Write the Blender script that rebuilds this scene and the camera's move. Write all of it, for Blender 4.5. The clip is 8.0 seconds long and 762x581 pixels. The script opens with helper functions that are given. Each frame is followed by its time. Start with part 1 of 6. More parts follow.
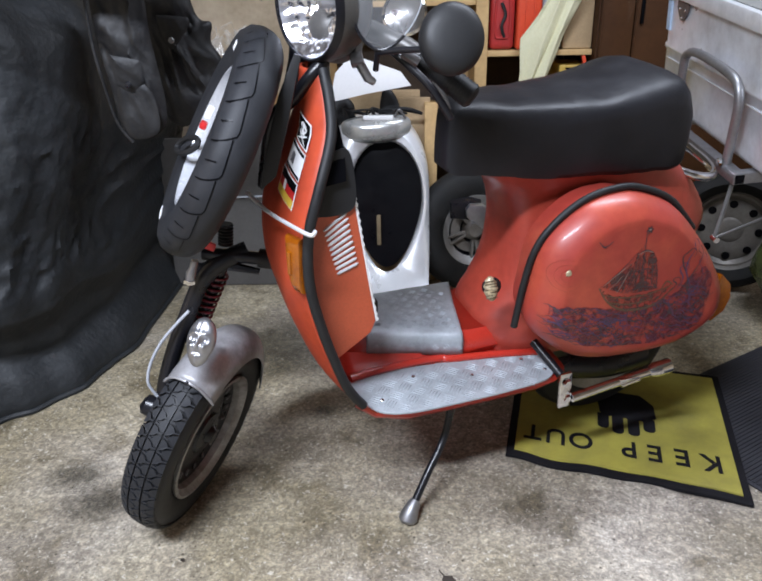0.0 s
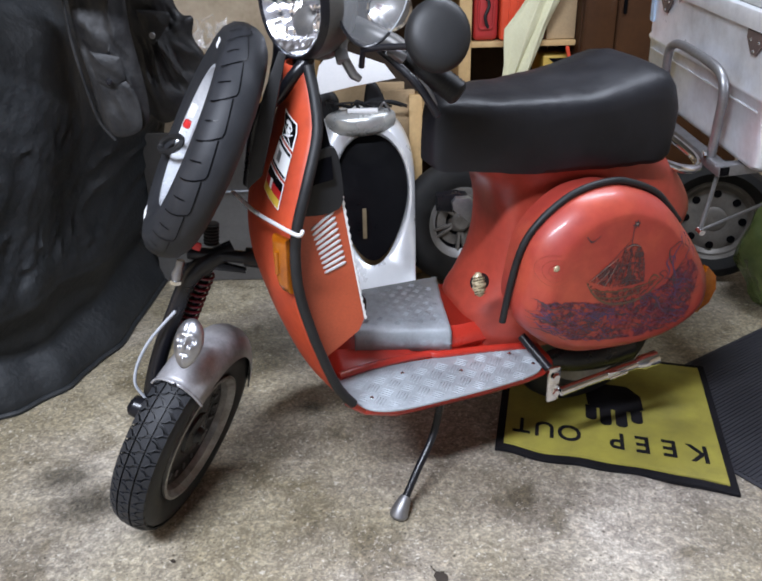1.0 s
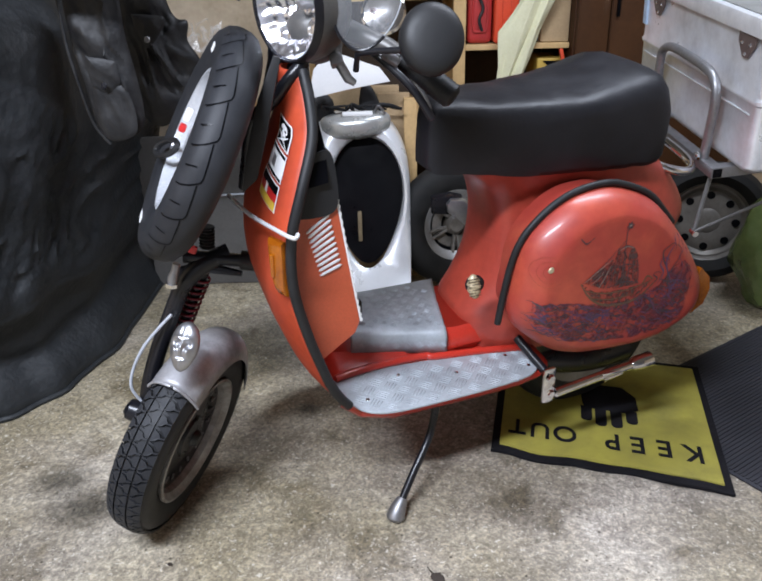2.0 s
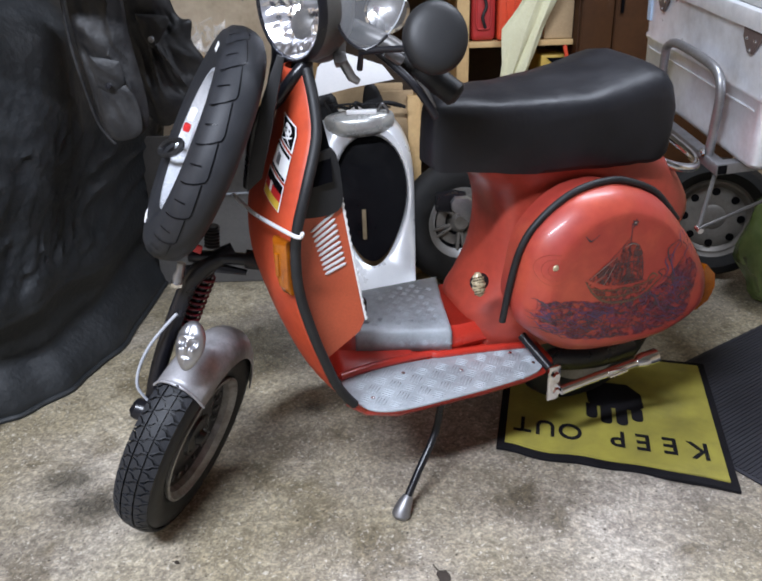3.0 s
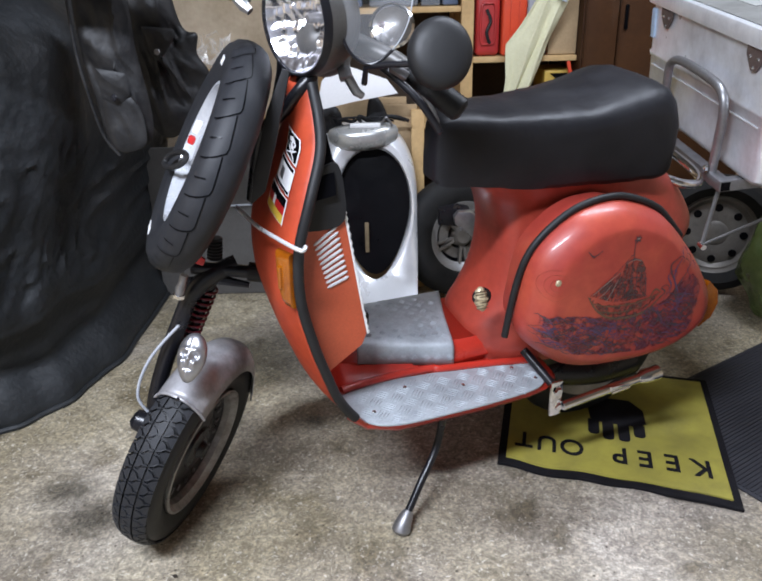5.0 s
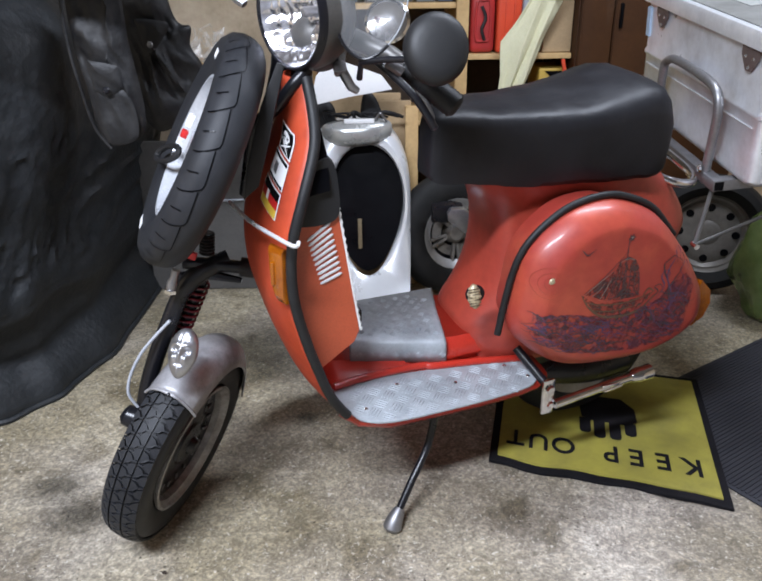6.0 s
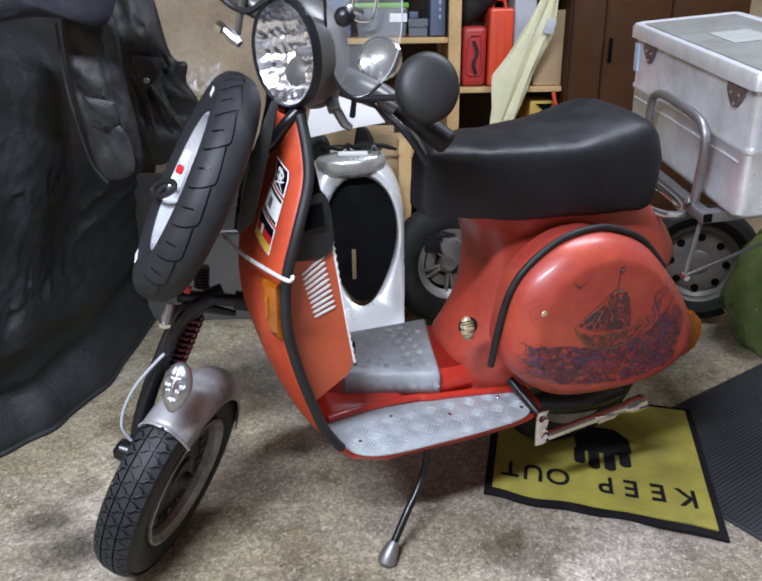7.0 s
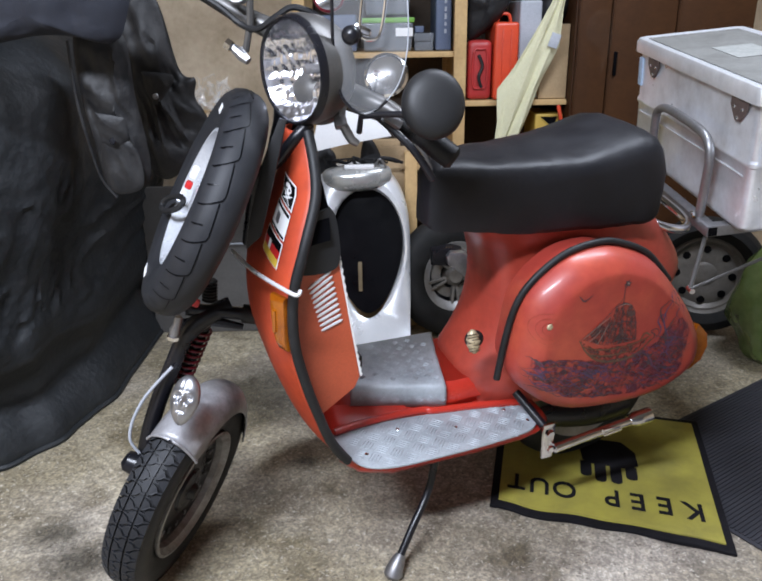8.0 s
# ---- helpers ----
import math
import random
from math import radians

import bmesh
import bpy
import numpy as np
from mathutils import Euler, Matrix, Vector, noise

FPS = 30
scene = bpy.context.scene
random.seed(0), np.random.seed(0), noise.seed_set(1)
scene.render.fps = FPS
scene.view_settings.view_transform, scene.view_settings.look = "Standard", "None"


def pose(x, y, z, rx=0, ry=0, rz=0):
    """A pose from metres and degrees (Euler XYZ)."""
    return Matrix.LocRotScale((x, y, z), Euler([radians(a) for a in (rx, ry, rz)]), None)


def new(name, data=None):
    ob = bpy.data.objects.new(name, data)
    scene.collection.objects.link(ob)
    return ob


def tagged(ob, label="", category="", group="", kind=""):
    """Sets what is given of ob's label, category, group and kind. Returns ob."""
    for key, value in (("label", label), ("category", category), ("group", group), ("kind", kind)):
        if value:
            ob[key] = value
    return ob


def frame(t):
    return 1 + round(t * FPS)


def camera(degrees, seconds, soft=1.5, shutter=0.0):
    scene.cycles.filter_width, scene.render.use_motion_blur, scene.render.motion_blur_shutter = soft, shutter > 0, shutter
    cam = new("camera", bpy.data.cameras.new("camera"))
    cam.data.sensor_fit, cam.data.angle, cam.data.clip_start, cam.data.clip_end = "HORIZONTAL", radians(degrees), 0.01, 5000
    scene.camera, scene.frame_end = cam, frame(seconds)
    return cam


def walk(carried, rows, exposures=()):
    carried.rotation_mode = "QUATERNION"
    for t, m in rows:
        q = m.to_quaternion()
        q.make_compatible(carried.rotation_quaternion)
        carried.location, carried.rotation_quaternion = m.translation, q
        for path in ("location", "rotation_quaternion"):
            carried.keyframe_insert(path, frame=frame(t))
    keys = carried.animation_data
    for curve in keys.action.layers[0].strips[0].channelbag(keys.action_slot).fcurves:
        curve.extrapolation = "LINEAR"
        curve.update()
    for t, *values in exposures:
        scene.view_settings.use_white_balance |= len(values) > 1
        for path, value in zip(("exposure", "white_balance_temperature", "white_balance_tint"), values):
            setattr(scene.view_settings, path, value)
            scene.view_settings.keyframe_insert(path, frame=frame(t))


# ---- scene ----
cam = camera(56.1, 8.0, soft=2.0)
ROWS = [
    (0.0, 0.0056, -0.0121, 1.0679, 1.281, -23.713, -1.255),
    (0.5, 0.0008, -0.0017, 1.0810, 0.130, -24.666, -1.710),
    (1.0, 0.0000, 0.0000, 1.0800, 0.000, -24.600, -1.500),
    (1.5, 0.0009, -0.0024, 1.0808, -0.491, -24.359, -1.452),
    (3.0, 0.0004, -0.0056, 1.0839, 0.032, -24.585, -2.030),
    (3.5, 0.0018, -0.0040, 1.0827, -0.178, -24.568, -1.827),
    (4.0, 0.0003, -0.0027, 1.0836, 0.117, -24.259, -1.733),
    (4.5, 0.0002, -0.0052, 1.0868, 0.376, -23.505, -1.823),
    (6.0, -0.0033, 0.0030, 1.0839, -0.562, -23.905, -0.757),
    (6.5, -0.0017, 0.0017, 1.0888, -0.631, -23.077, -0.878),
    (7.0, -0.0009, -0.0024, 1.0970, -1.049, -21.712, -0.769),
    (7.5, 0.0013, -0.0049, 1.1037, -0.903, -20.893, -1.099),
    (8.0, -0.0022, -0.0096, 1.1060, -0.571, -20.858, -0.955),
]
walk(cam, [(t, pose(x, y, z, 90 + p, 0, yaw) @ pose(0, 0, 0, 0, 0, roll)) for t, x, y, z, yaw, p, roll in ROWS],
     exposures=[(0.0, 0.0), (8.0, 0.0)])

# ---- world and lamps ----
world = bpy.data.worlds.new("garage_air")
scene.world = world
world.use_nodes = True
world.node_tree.nodes["Background"].inputs[0].default_value = (0.8, 0.85, 0.9, 1)
world.node_tree.nodes["Background"].inputs[1].default_value = 0.02


def unseen_tube_lamp(x, y, z, length, width, watts, turn):
    data = bpy.data.lights.new("unseen_tube_light", "AREA")
    data.shape, data.size, data.size_y, data.energy, data.color = "RECTANGLE", length, width, watts, (0.855, 0.928, 1.085)
    ob = new("unseen_tube_light", data)
    ob.matrix_world = pose(x, y, z, 0, 0, turn)
    return ob


# unseen main light, placed by the way the shadows fall
unseen_tube_lamp(-0.75, -0.25, 2.28, 1.2, 0.14, 150, 10)
# added fill for the box and shelves; no such source is known
unseen_tube_lamp(0.90, 1.60, 2.28, 1.2, 0.14, 41, 10)


# ---- materials ----
def nodes_of(m):
    m.use_nodes = True
    nt = m.node_tree
    return nt, nt.nodes["Principled BSDF"], nt.links


def col(c):
    return (c[0], c[1], c[2], 1.0)


def material(name, color, rough=0.5, metal=0.0, second=None, scale=20.0, fine=200.0, amount=0.5, bump=0.1, distance=0.001,
             rough_var=0.15, coat=0.0, spec=0.5, island=0.0):
    """Two colours mixed by a coarse noise, a fine grain in the relief and an uneven gloss."""
    m = bpy.data.materials.new(name)
    nt, b, link = nodes_of(m)
    tc = nt.nodes.new("ShaderNodeTexCoord")
    n1 = nt.nodes.new("ShaderNodeTexNoise")
    n1.inputs["Scale"].default_value, n1.inputs["Detail"].default_value = scale, 6
    n1.inputs["Roughness"].default_value = 0.65
    n2 = nt.nodes.new("ShaderNodeTexNoise")
    n2.inputs["Scale"].default_value, n2.inputs["Detail"].default_value = fine, 3
    link.new(tc.outputs["Object"], n1.inputs["Vector"])
    link.new(tc.outputs["Object"], n2.inputs["Vector"])
    ramp = nt.nodes.new("ShaderNodeValToRGB")
    ramp.color_ramp.elements[0].position, ramp.color_ramp.elements[1].position = 0.5 - 0.25 * amount, 0.5 + 0.45 * (1.1 - amount)
    ramp.color_ramp.elements[0].color, ramp.color_ramp.elements[1].color = col(color), col(second or [c * 0.75 for c in color])
    link.new(n1.outputs["Fac"], ramp.inputs["Fac"])
    src = ramp.outputs["Color"]
    mixg = nt.nodes.new("ShaderNodeMix")
    mixg.data_type, mixg.blend_type = "RGBA", "OVERLAY"
    mixg.inputs["Factor"].default_value = 0.25
    link.new(src, mixg.inputs["A"])
    link.new(n2.outputs["Color"], mixg.inputs["B"])
    grey = nt.nodes.new("ShaderNodeRGBToBW")
    link.new(n2.outputs["Color"], grey.inputs["Color"])
    link.new(grey.outputs["Val"], mixg.inputs["B"])
    link.new(mixg.outputs["Result"], b.inputs["Base Color"])
    mr = nt.nodes.new("ShaderNodeMapRange")
    mr.inputs["To Min"].default_value, mr.inputs["To Max"].default_value = max(0.02, rough - rough_var), min(1.0, rough + rough_var)
    link.new(n1.outputs["Fac"], mr.inputs["Value"])
    link.new(mr.outputs["Result"], b.inputs["Roughness"])
    b.inputs["Metallic"].default_value = metal
    b.inputs["Specular IOR Level"].default_value = spec
    b.inputs["Coat Weight"].default_value = coat
    b.inputs["Coat Roughness"].default_value = 0.15
    if bump:
        bp = nt.nodes.new("ShaderNodeBump")
        bp.inputs["Strength"].default_value, bp.inputs["Distance"].default_value = bump, distance
        link.new(n2.outputs["Fac"], bp.inputs["Height"])
        link.new(bp.outputs["Normal"], b.inputs["Normal"])
    return m


def glass(name, color, rough=0.02, alpha=0.12):
    """Thin clear sheet: mostly see-through with a glossy skin."""
    m = bpy.data.materials.new(name)
    nt, b, link = nodes_of(m)
    b.inputs["Base Color"].default_value = col(color)
    b.inputs["Roughness"].default_value, b.inputs["Alpha"].default_value = rough, alpha
    b.inputs["Specular IOR Level"].default_value = 0.8
    return m


def concrete():
    m = bpy.data.materials.new("worn_concrete")
    nt, b, link = nodes_of(m)
    tc = nt.nodes.new("ShaderNodeTexCoord")

    def noise_tex(scale, detail, rough=0.6, warp=0.0):
        n = nt.nodes.new("ShaderNodeTexNoise")
        n.inputs["Scale"].default_value, n.inputs["Detail"].default_value, n.inputs["Roughness"].default_value = scale, detail, rough
        n.inputs["Distortion"].default_value = warp
        link.new(tc.outputs["Object"], n.inputs["Vector"])
        return n.outputs["Fac"]

    def cells(scale):
        v = nt.nodes.new("ShaderNodeTexVoronoi")
        v.inputs["Scale"].default_value = scale
        link.new(tc.outputs["Object"], v.inputs["Vector"])
        return v.outputs["Distance"]

    def ramp(fac, stops):
        r = nt.nodes.new("ShaderNodeValToRGB")
        while len(r.color_ramp.elements) < len(stops):
            r.color_ramp.elements.new(0.5)
        for e, (p, c) in zip(r.color_ramp.elements, stops):
            e.position, e.color = p, col(c)
        link.new(fac, r.inputs["Fac"])
        return r.outputs["Color"]

    def mix(kind, fac, a, c):
        n = nt.nodes.new("ShaderNodeMix")
        n.data_type, n.blend_type = "RGBA", kind
        if isinstance(fac, float):
            n.inputs["Factor"].default_value = fac
        else:
            link.new(fac, n.inputs["Factor"])
        link.new(a, n.inputs["A"])
        link.new(c, n.inputs["B"])
        return n.outputs["Result"]

    # broad tan and pinkish grey patches, trodden dirt, then grain, grit and pits
    tan = ramp(noise_tex(2.4, 7, 0.62, 0.4), [(0.34, (0.118, 0.098, 0.060)), (0.48, (0.215, 0.182, 0.122)), (0.66, (0.365, 0.320, 0.232))])
    grey = ramp(noise_tex(3.1, 7, 0.65, 0.3), [(0.33, (0.142, 0.120, 0.098)), (0.50, (0.268, 0.235, 0.200)), (0.66, (0.430, 0.390, 0.340))])
    c = mix("MIX", ramp(noise_tex(0.9, 3), [(0.44, (0, 0, 0)), (0.58, (1, 1, 1))]), tan, grey)
    c = mix("OVERLAY", 0.55, c, ramp(noise_tex(62, 4, 0.72, 0.6), [(0.36, (0.24, 0.225, 0.21)), (0.5, (0.5, 0.5, 0.5)), (0.62, (0.86, 0.84, 0.80))]))
    c = mix("OVERLAY", 0.50, c, ramp(noise_tex(150, 2, 0.6), [(0.38, (0.30, 0.29, 0.28)), (0.5, (0.5, 0.5, 0.5)), (0.62, (0.78, 0.77, 0.74))]))
    c = mix("MULTIPLY", 0.8, c, ramp(noise_tex(5.2, 5, 0.6, 0.5), [(0.33, (0.45, 0.42, 0.35)), (0.44, (1, 1, 1))]))
    gate = ramp(noise_tex(6, 3), [(0.42, (0, 0, 0)), (0.56, (1, 1, 1))])
    c = mix("MIX", gate, c, mix("MULTIPLY", 0.85, c, ramp(cells(70), [(0.10, (0.26, 0.23, 0.20)), (0.20, (1, 1, 1))])))
    c = mix("MULTIPLY", 0.85, c, ramp(cells(23), [(0.050, (0.14, 0.12, 0.10)), (0.085, (1, 1, 1))]))
    pale = nt.nodes.new("ShaderNodeRGB")
    pale.outputs[0].default_value = (0.66, 0.61, 0.52, 1)
    c = mix("MIX", ramp(noise_tex(115, 2, 0.5, 0.8), [(0.62, (0, 0, 0)), (0.70, (0.6, 0.6, 0.6))]), c, pale.outputs[0])
    link.new(c, b.inputs["Base Color"])
    b.inputs["Roughness"].default_value = 0.6
    bp = nt.nodes.new("ShaderNodeBump")
    bp.inputs["Strength"].default_value, bp.inputs["Distance"].default_value = 0.55, 0.004
    link.new(noise_tex(62, 5, 0.72, 0.6), bp.inputs["Height"])
    link.new(bp.outputs["Normal"], b.inputs["Normal"])
    return m


M_FLOOR = concrete()
M_WALL = material("stained_plaster", (0.70, 0.57, 0.41), 0.85, second=(0.44, 0.34, 0.22), scale=5, fine=45, bump=0.3, distance=0.003)
M_CEIL = material("bare_ceiling", (0.30, 0.29, 0.28), 0.9, scale=3)
M_FRONT_WALL = material("dull_grey_wall", (0.22, 0.22, 0.23), 0.6, scale=4)
M_RED = material("faded_red_paint", (0.41, 0.057, 0.034), 0.43, second=(0.26, 0.036, 0.026), scale=6, fine=60, bump=0.04, coat=0.15)
M_RED_FLOOR = material("bright_red_paint", (0.50, 0.032, 0.018), 0.32, second=(0.40, 0.026, 0.016), scale=8, fine=260, bump=0.04, coat=0.4)
M_ORANGE = material("orange_paint", (0.48, 0.088, 0.036), 0.45, second=(0.40, 0.066, 0.028), scale=9, fine=260, bump=0.04, coat=0.15)
M_RUBBER = material("black_rubber", (0.010, 0.010, 0.011), 0.55, second=(0.019, 0.019, 0.020), scale=30, fine=400, bump=0.15, spec=0.35)
M_TYRE = material("tyre_rubber", (0.011, 0.012, 0.015), 0.60, second=(0.020, 0.021, 0.025), scale=18, fine=350, bump=0.15, spec=0.4)
M_TYRE_OLD = material("dusty_tyre_rubber", (0.013, 0.013, 0.013), 0.7, second=(0.022, 0.021, 0.020), scale=25, fine=300, bump=0.2, spec=0.2)
M_SEAT = material("black_vinyl", (0.010, 0.010, 0.012), 0.46, second=(0.016, 0.016, 0.019), scale=7, fine=26, bump=0.35, distance=0.006, rough_var=0.24, spec=0.27)
M_BLACK = material("black_paint", (0.009, 0.009, 0.012), 0.30, scale=20, fine=250, bump=0.05, spec=0.4)
M_PLASTIC = material("grey_black_plastic", (0.015, 0.015, 0.016), 0.5, scale=20, fine=500, bump=0.15, spec=0.35)
M_CHROME = material("chrome", (0.82, 0.82, 0.84), 0.10, metal=1.0, second=(0.70, 0.69, 0.68), scale=30, fine=120, bump=0.02, rough_var=0.06)
M_CHECK = material("checker_aluminium", (0.42, 0.455, 0.485), 0.46, metal=0.2, second=(0.25, 0.27, 0.29), scale=16, fine=220, bump=0.15)
M_ROD = material("polished_bright_steel", (0.80, 0.81, 0.83), 0.32, metal=0.5, second=(0.66, 0.66, 0.68), scale=30, fine=200, bump=0.03)
M_STEEL = material("grey_steel", (0.30, 0.30, 0.31), 0.45, metal=0.8, second=(0.20, 0.19, 0.19), scale=14, fine=160, bump=0.08)
M_RIM = material("silver_rim_paint", (0.34, 0.34, 0.34), 0.38, metal=0.4, second=(0.26, 0.25, 0.24), scale=20, fine=200, bump=0.06)
M_WHITE_RIM = material("white_rim_paint", (0.58, 0.60, 0.64), 0.3, metal=0.3, second=(0.42, 0.44, 0.48), scale=12, fine=200, bump=0.03)
M_FENDER = material("bare_metal_fender", (0.44, 0.44, 0.46), 0.40, metal=0.20, second=(0.11, 0.10, 0.10), scale=7, fine=160, bump=0.05, amount=0.6)
M_SILVER = material("silver_body_paint", (0.85, 0.87, 0.90), 0.3, metal=0.4, second=(0.70, 0.72, 0.75), scale=6, fine=400, bump=0.02, coat=0.4)
# for real black parts, and for painted shade in gaps and holes
M_DARK = material("black_parts_and_shade", (0.003, 0.003, 0.004), 0.30, scale=8, fine=200, bump=0.02, spec=0.08)
M_HOLLOW = material("black_glossy_lining", (0.003, 0.003, 0.004), 0.22, second=(0.006, 0.006, 0.007), scale=6, fine=60, bump=0.06, spec=0.12)
M_AMBER = material("amber_lens", (0.33, 0.095, 0.004), 0.15, second=(0.20, 0.045, 0.003), scale=40, fine=120, bump=0.1, coat=0.6)
M_MAT_Y = material("yellow_pile", (0.36, 0.315, 0.05), 0.95, second=(0.20, 0.175, 0.04), scale=9, fine=900, bump=0.5, distance=0.002)
M_MAT_B = material("black_pile", (0.009, 0.0085, 0.010), 0.95, second=(0.017, 0.016, 0.019), scale=10, fine=900, bump=0.5, distance=0.002, spec=0.1)
M_MAT_RIB = material("grey_ribbed_rubber", (0.019, 0.019, 0.025), 0.8, second=(0.031, 0.031, 0.038), scale=9, fine=500, bump=0.3)
M_COVER = material("dark_green_grey_cover", (0.011, 0.0125, 0.0142), 0.58, second=(0.023, 0.025, 0.027), scale=9, fine=55, bump=0.5, distance=0.006, spec=0.35)
M_LEATHER = material("black_leather", (0.009, 0.009, 0.010), 0.52, second=(0.034, 0.033, 0.033), scale=16, fine=60, bump=0.4, distance=0.004, spec=0.28)
M_PINE = material("pine_wood", (0.55, 0.37, 0.17), 0.6, second=(0.44, 0.28, 0.12), scale=10, fine=90, bump=0.1)
M_WARDROBE = material("dark_brown_veneer", (0.062, 0.026, 0.010), 0.5, second=(0.030, 0.012, 0.005), scale=4, fine=60, bump=0.08, spec=0.2)
M_CARD = material("cardboard", (0.38, 0.27, 0.15), 0.85, second=(0.31, 0.215, 0.12), scale=10, fine=120, bump=0.1)
M_PAPER = material("cream_paper", (0.72, 0.70, 0.48), 0.8, second=(0.62, 0.60, 0.40), scale=9, fine=150, bump=0.1)
M_WHITE = material("white_sheet", (0.82, 0.82, 0.82), 0.6, second=(0.75, 0.75, 0.76), scale=8, fine=150, bump=0.05)
M_REDBOX = material("red_plastic", (0.42, 0.030, 0.028), 0.45, second=(0.28, 0.026, 0.025), scale=10, fine=200, bump=0.05)
M_BLUEBOX = material("blue_grey_plastic", (0.10, 0.13, 0.20), 0.45, second=(0.08, 0.10, 0.16), scale=10, fine=200, bump=0.05)
M_GREYBIN = material("pale_grey_plastic", (0.42, 0.44, 0.48), 0.45, second=(0.34, 0.36, 0.40), scale=10, fine=200, bump=0.05)
M_GREEN = material("green_plastic", (0.18, 0.42, 0.06), 0.4, scale=10, fine=200, bump=0.05)
M_SPRING = material("red_spring_paint", (0.14, 0.012, 0.02), 0.35, scale=20, fine=200, bump=0.05)
M_SHIELD = material("matt_orange_red_paint", (0.43, 0.058, 0.021), 0.52, second=(0.32, 0.040, 0.021), scale=9, fine=70, bump=0.05, spec=0.35)
M_COWL = material("patchy_orange_red_paint", (0.50, 0.096, 0.045), 0.42, second=(0.33, 0.040, 0.028), scale=4.5, fine=45, amount=0.9, bump=0.05, coat=0.2)
M_INK_DARK = material("dark_painted_lines", (0.045, 0.030, 0.040), 0.5, second=(0.09, 0.05, 0.045), scale=40, fine=200, bump=0.0)
M_INK_BLUE = material("violet_blue_painted_lines", (0.070, 0.045, 0.100), 0.5, second=(0.20, 0.040, 0.060), scale=35, fine=200, bump=0.0)
M_INK_BROWN = material("brown_painted_lines", (0.10, 0.055, 0.030), 0.5, second=(0.16, 0.08, 0.05), scale=50, fine=200, bump=0.0)
M_INK_PALE = material("pale_painted_lines", (0.26, 0.19, 0.165), 0.5, second=(0.20, 0.10, 0.085), scale=50, fine=200, bump=0.0)
M_GOLD = material("tarnished_gold", (0.52, 0.43, 0.28), 0.45, metal=0.25, second=(0.32, 0.25, 0.15), scale=60, fine=300, bump=0.2)
M_BRONZE = material("dark_bronze", (0.10, 0.075, 0.045), 0.5, metal=0.3, scale=60, fine=300, bump=0.1)
M_FLAG_RED = material("sticker_red", (0.55, 0.02, 0.02), 0.4, scale=20, bump=0)
M_FLAG_GOLD = material("sticker_gold", (0.75, 0.50, 0.06), 0.4, scale=20, bump=0)
M_BAG = material("green_plastic_bag", (0.13, 0.19, 0.055), 0.22, second=(0.24, 0.30, 0.12), scale=9, fine=30, bump=0.4, distance=0.004)
M_BAG.node_tree.nodes["Principled BSDF"].inputs["Transmission Weight"].default_value = 0.35
M_GLASS = glass("clear_screen", (0.85, 0.88, 0.92), 0.03, 0.10)
M_FILM = glass("crumpled_film", (0.75, 0.75, 0.75), 0.12, 0.16)
M_LENS = glass("lamp_glass", (0.3, 0.3, 0.32), 0.02, 0.04)
M_SMOKE = glass("smoked_plastic", (0.25, 0.27, 0.30), 0.15, 0.55)


# ---- mesh helpers ----
def spline(pts, n=8, closed=False):
    """Catmull-Rom through the points."""
    P = [Vector(p) for p in pts]
    out, k = [], len(P)
    for i in range(k if closed else k - 1):
        if closed:
            a, b, c, d = P[i - 1], P[i], P[(i + 1) % k], P[(i + 2) % k]
        else:
            a, b, c, d = P[max(i - 1, 0)], P[i], P[i + 1], P[min(i + 2, k - 1)]
        for j in range(n):
            t = j / n
            out.append(0.5 * ((2 * b) + (c - a) * t + (2 * a - 5 * b + 4 * c - d) * t * t + (3 * b - a - 3 * c + d) * t ** 3))
    if not closed:
        out.append(P[-1].copy())
    return out


def from_rings(rings, closed=True, caps=True, bm=None):
    """Skin rows of points of equal count."""
    bm = bm or bmesh.new()
    vs = [[bm.verts.new(p) for p in r] for r in rings]
    n = len(vs[0])
    for a, b in zip(vs, vs[1:]):
        for i in range(n if closed else n - 1):
            j = (i + 1) % n
            bm.faces.new((a[i], a[j], b[j], b[i]))
    if caps and closed:
        bm.faces.new(list(reversed(vs[0])))
        bm.faces.new(vs[-1])
    return bm


def tube(pts, r, seg=10, closed=False, bm=None, caps=True):
    P = [Vector(p) for p in pts]
    k = len(P)
    rad = r if isinstance(r, (list, tuple)) else [r] * k
    rings, side = [], None
    for i, p in enumerate(P):
        if closed:
            d = P[(i + 1) % k] - P[i - 1]
        else:
            d = P[min(i + 1, k - 1)] - P[max(i - 1, 0)]
        d.normalize()
        if side is None:
            side = d.orthogonal().normalized()
        side = (side - d * side.dot(d)).normalized()
        up = d.cross(side)
        rings.append([p + (side * math.cos(a) + up * math.sin(a)) * rad[i] for a in [2 * math.pi * j / seg for j in range(seg)]])
    if closed:
        rings.append(rings[0])
        bm = from_rings(rings, True, False, bm)
        bmesh.ops.remove_doubles(bm, verts=bm.verts, dist=1e-6)
        return bm
    return from_rings(rings, True, caps, bm)


def lathe(profile, seg=48, bm=None):
    """Turn (radius, height) rows about the z axis."""
    rings = [[(r * math.cos(2 * math.pi * j / seg), r * math.sin(2 * math.pi * j / seg), h) for j in range(seg)] for r, h in profile]
    return from_rings(rings, True, False, bm)


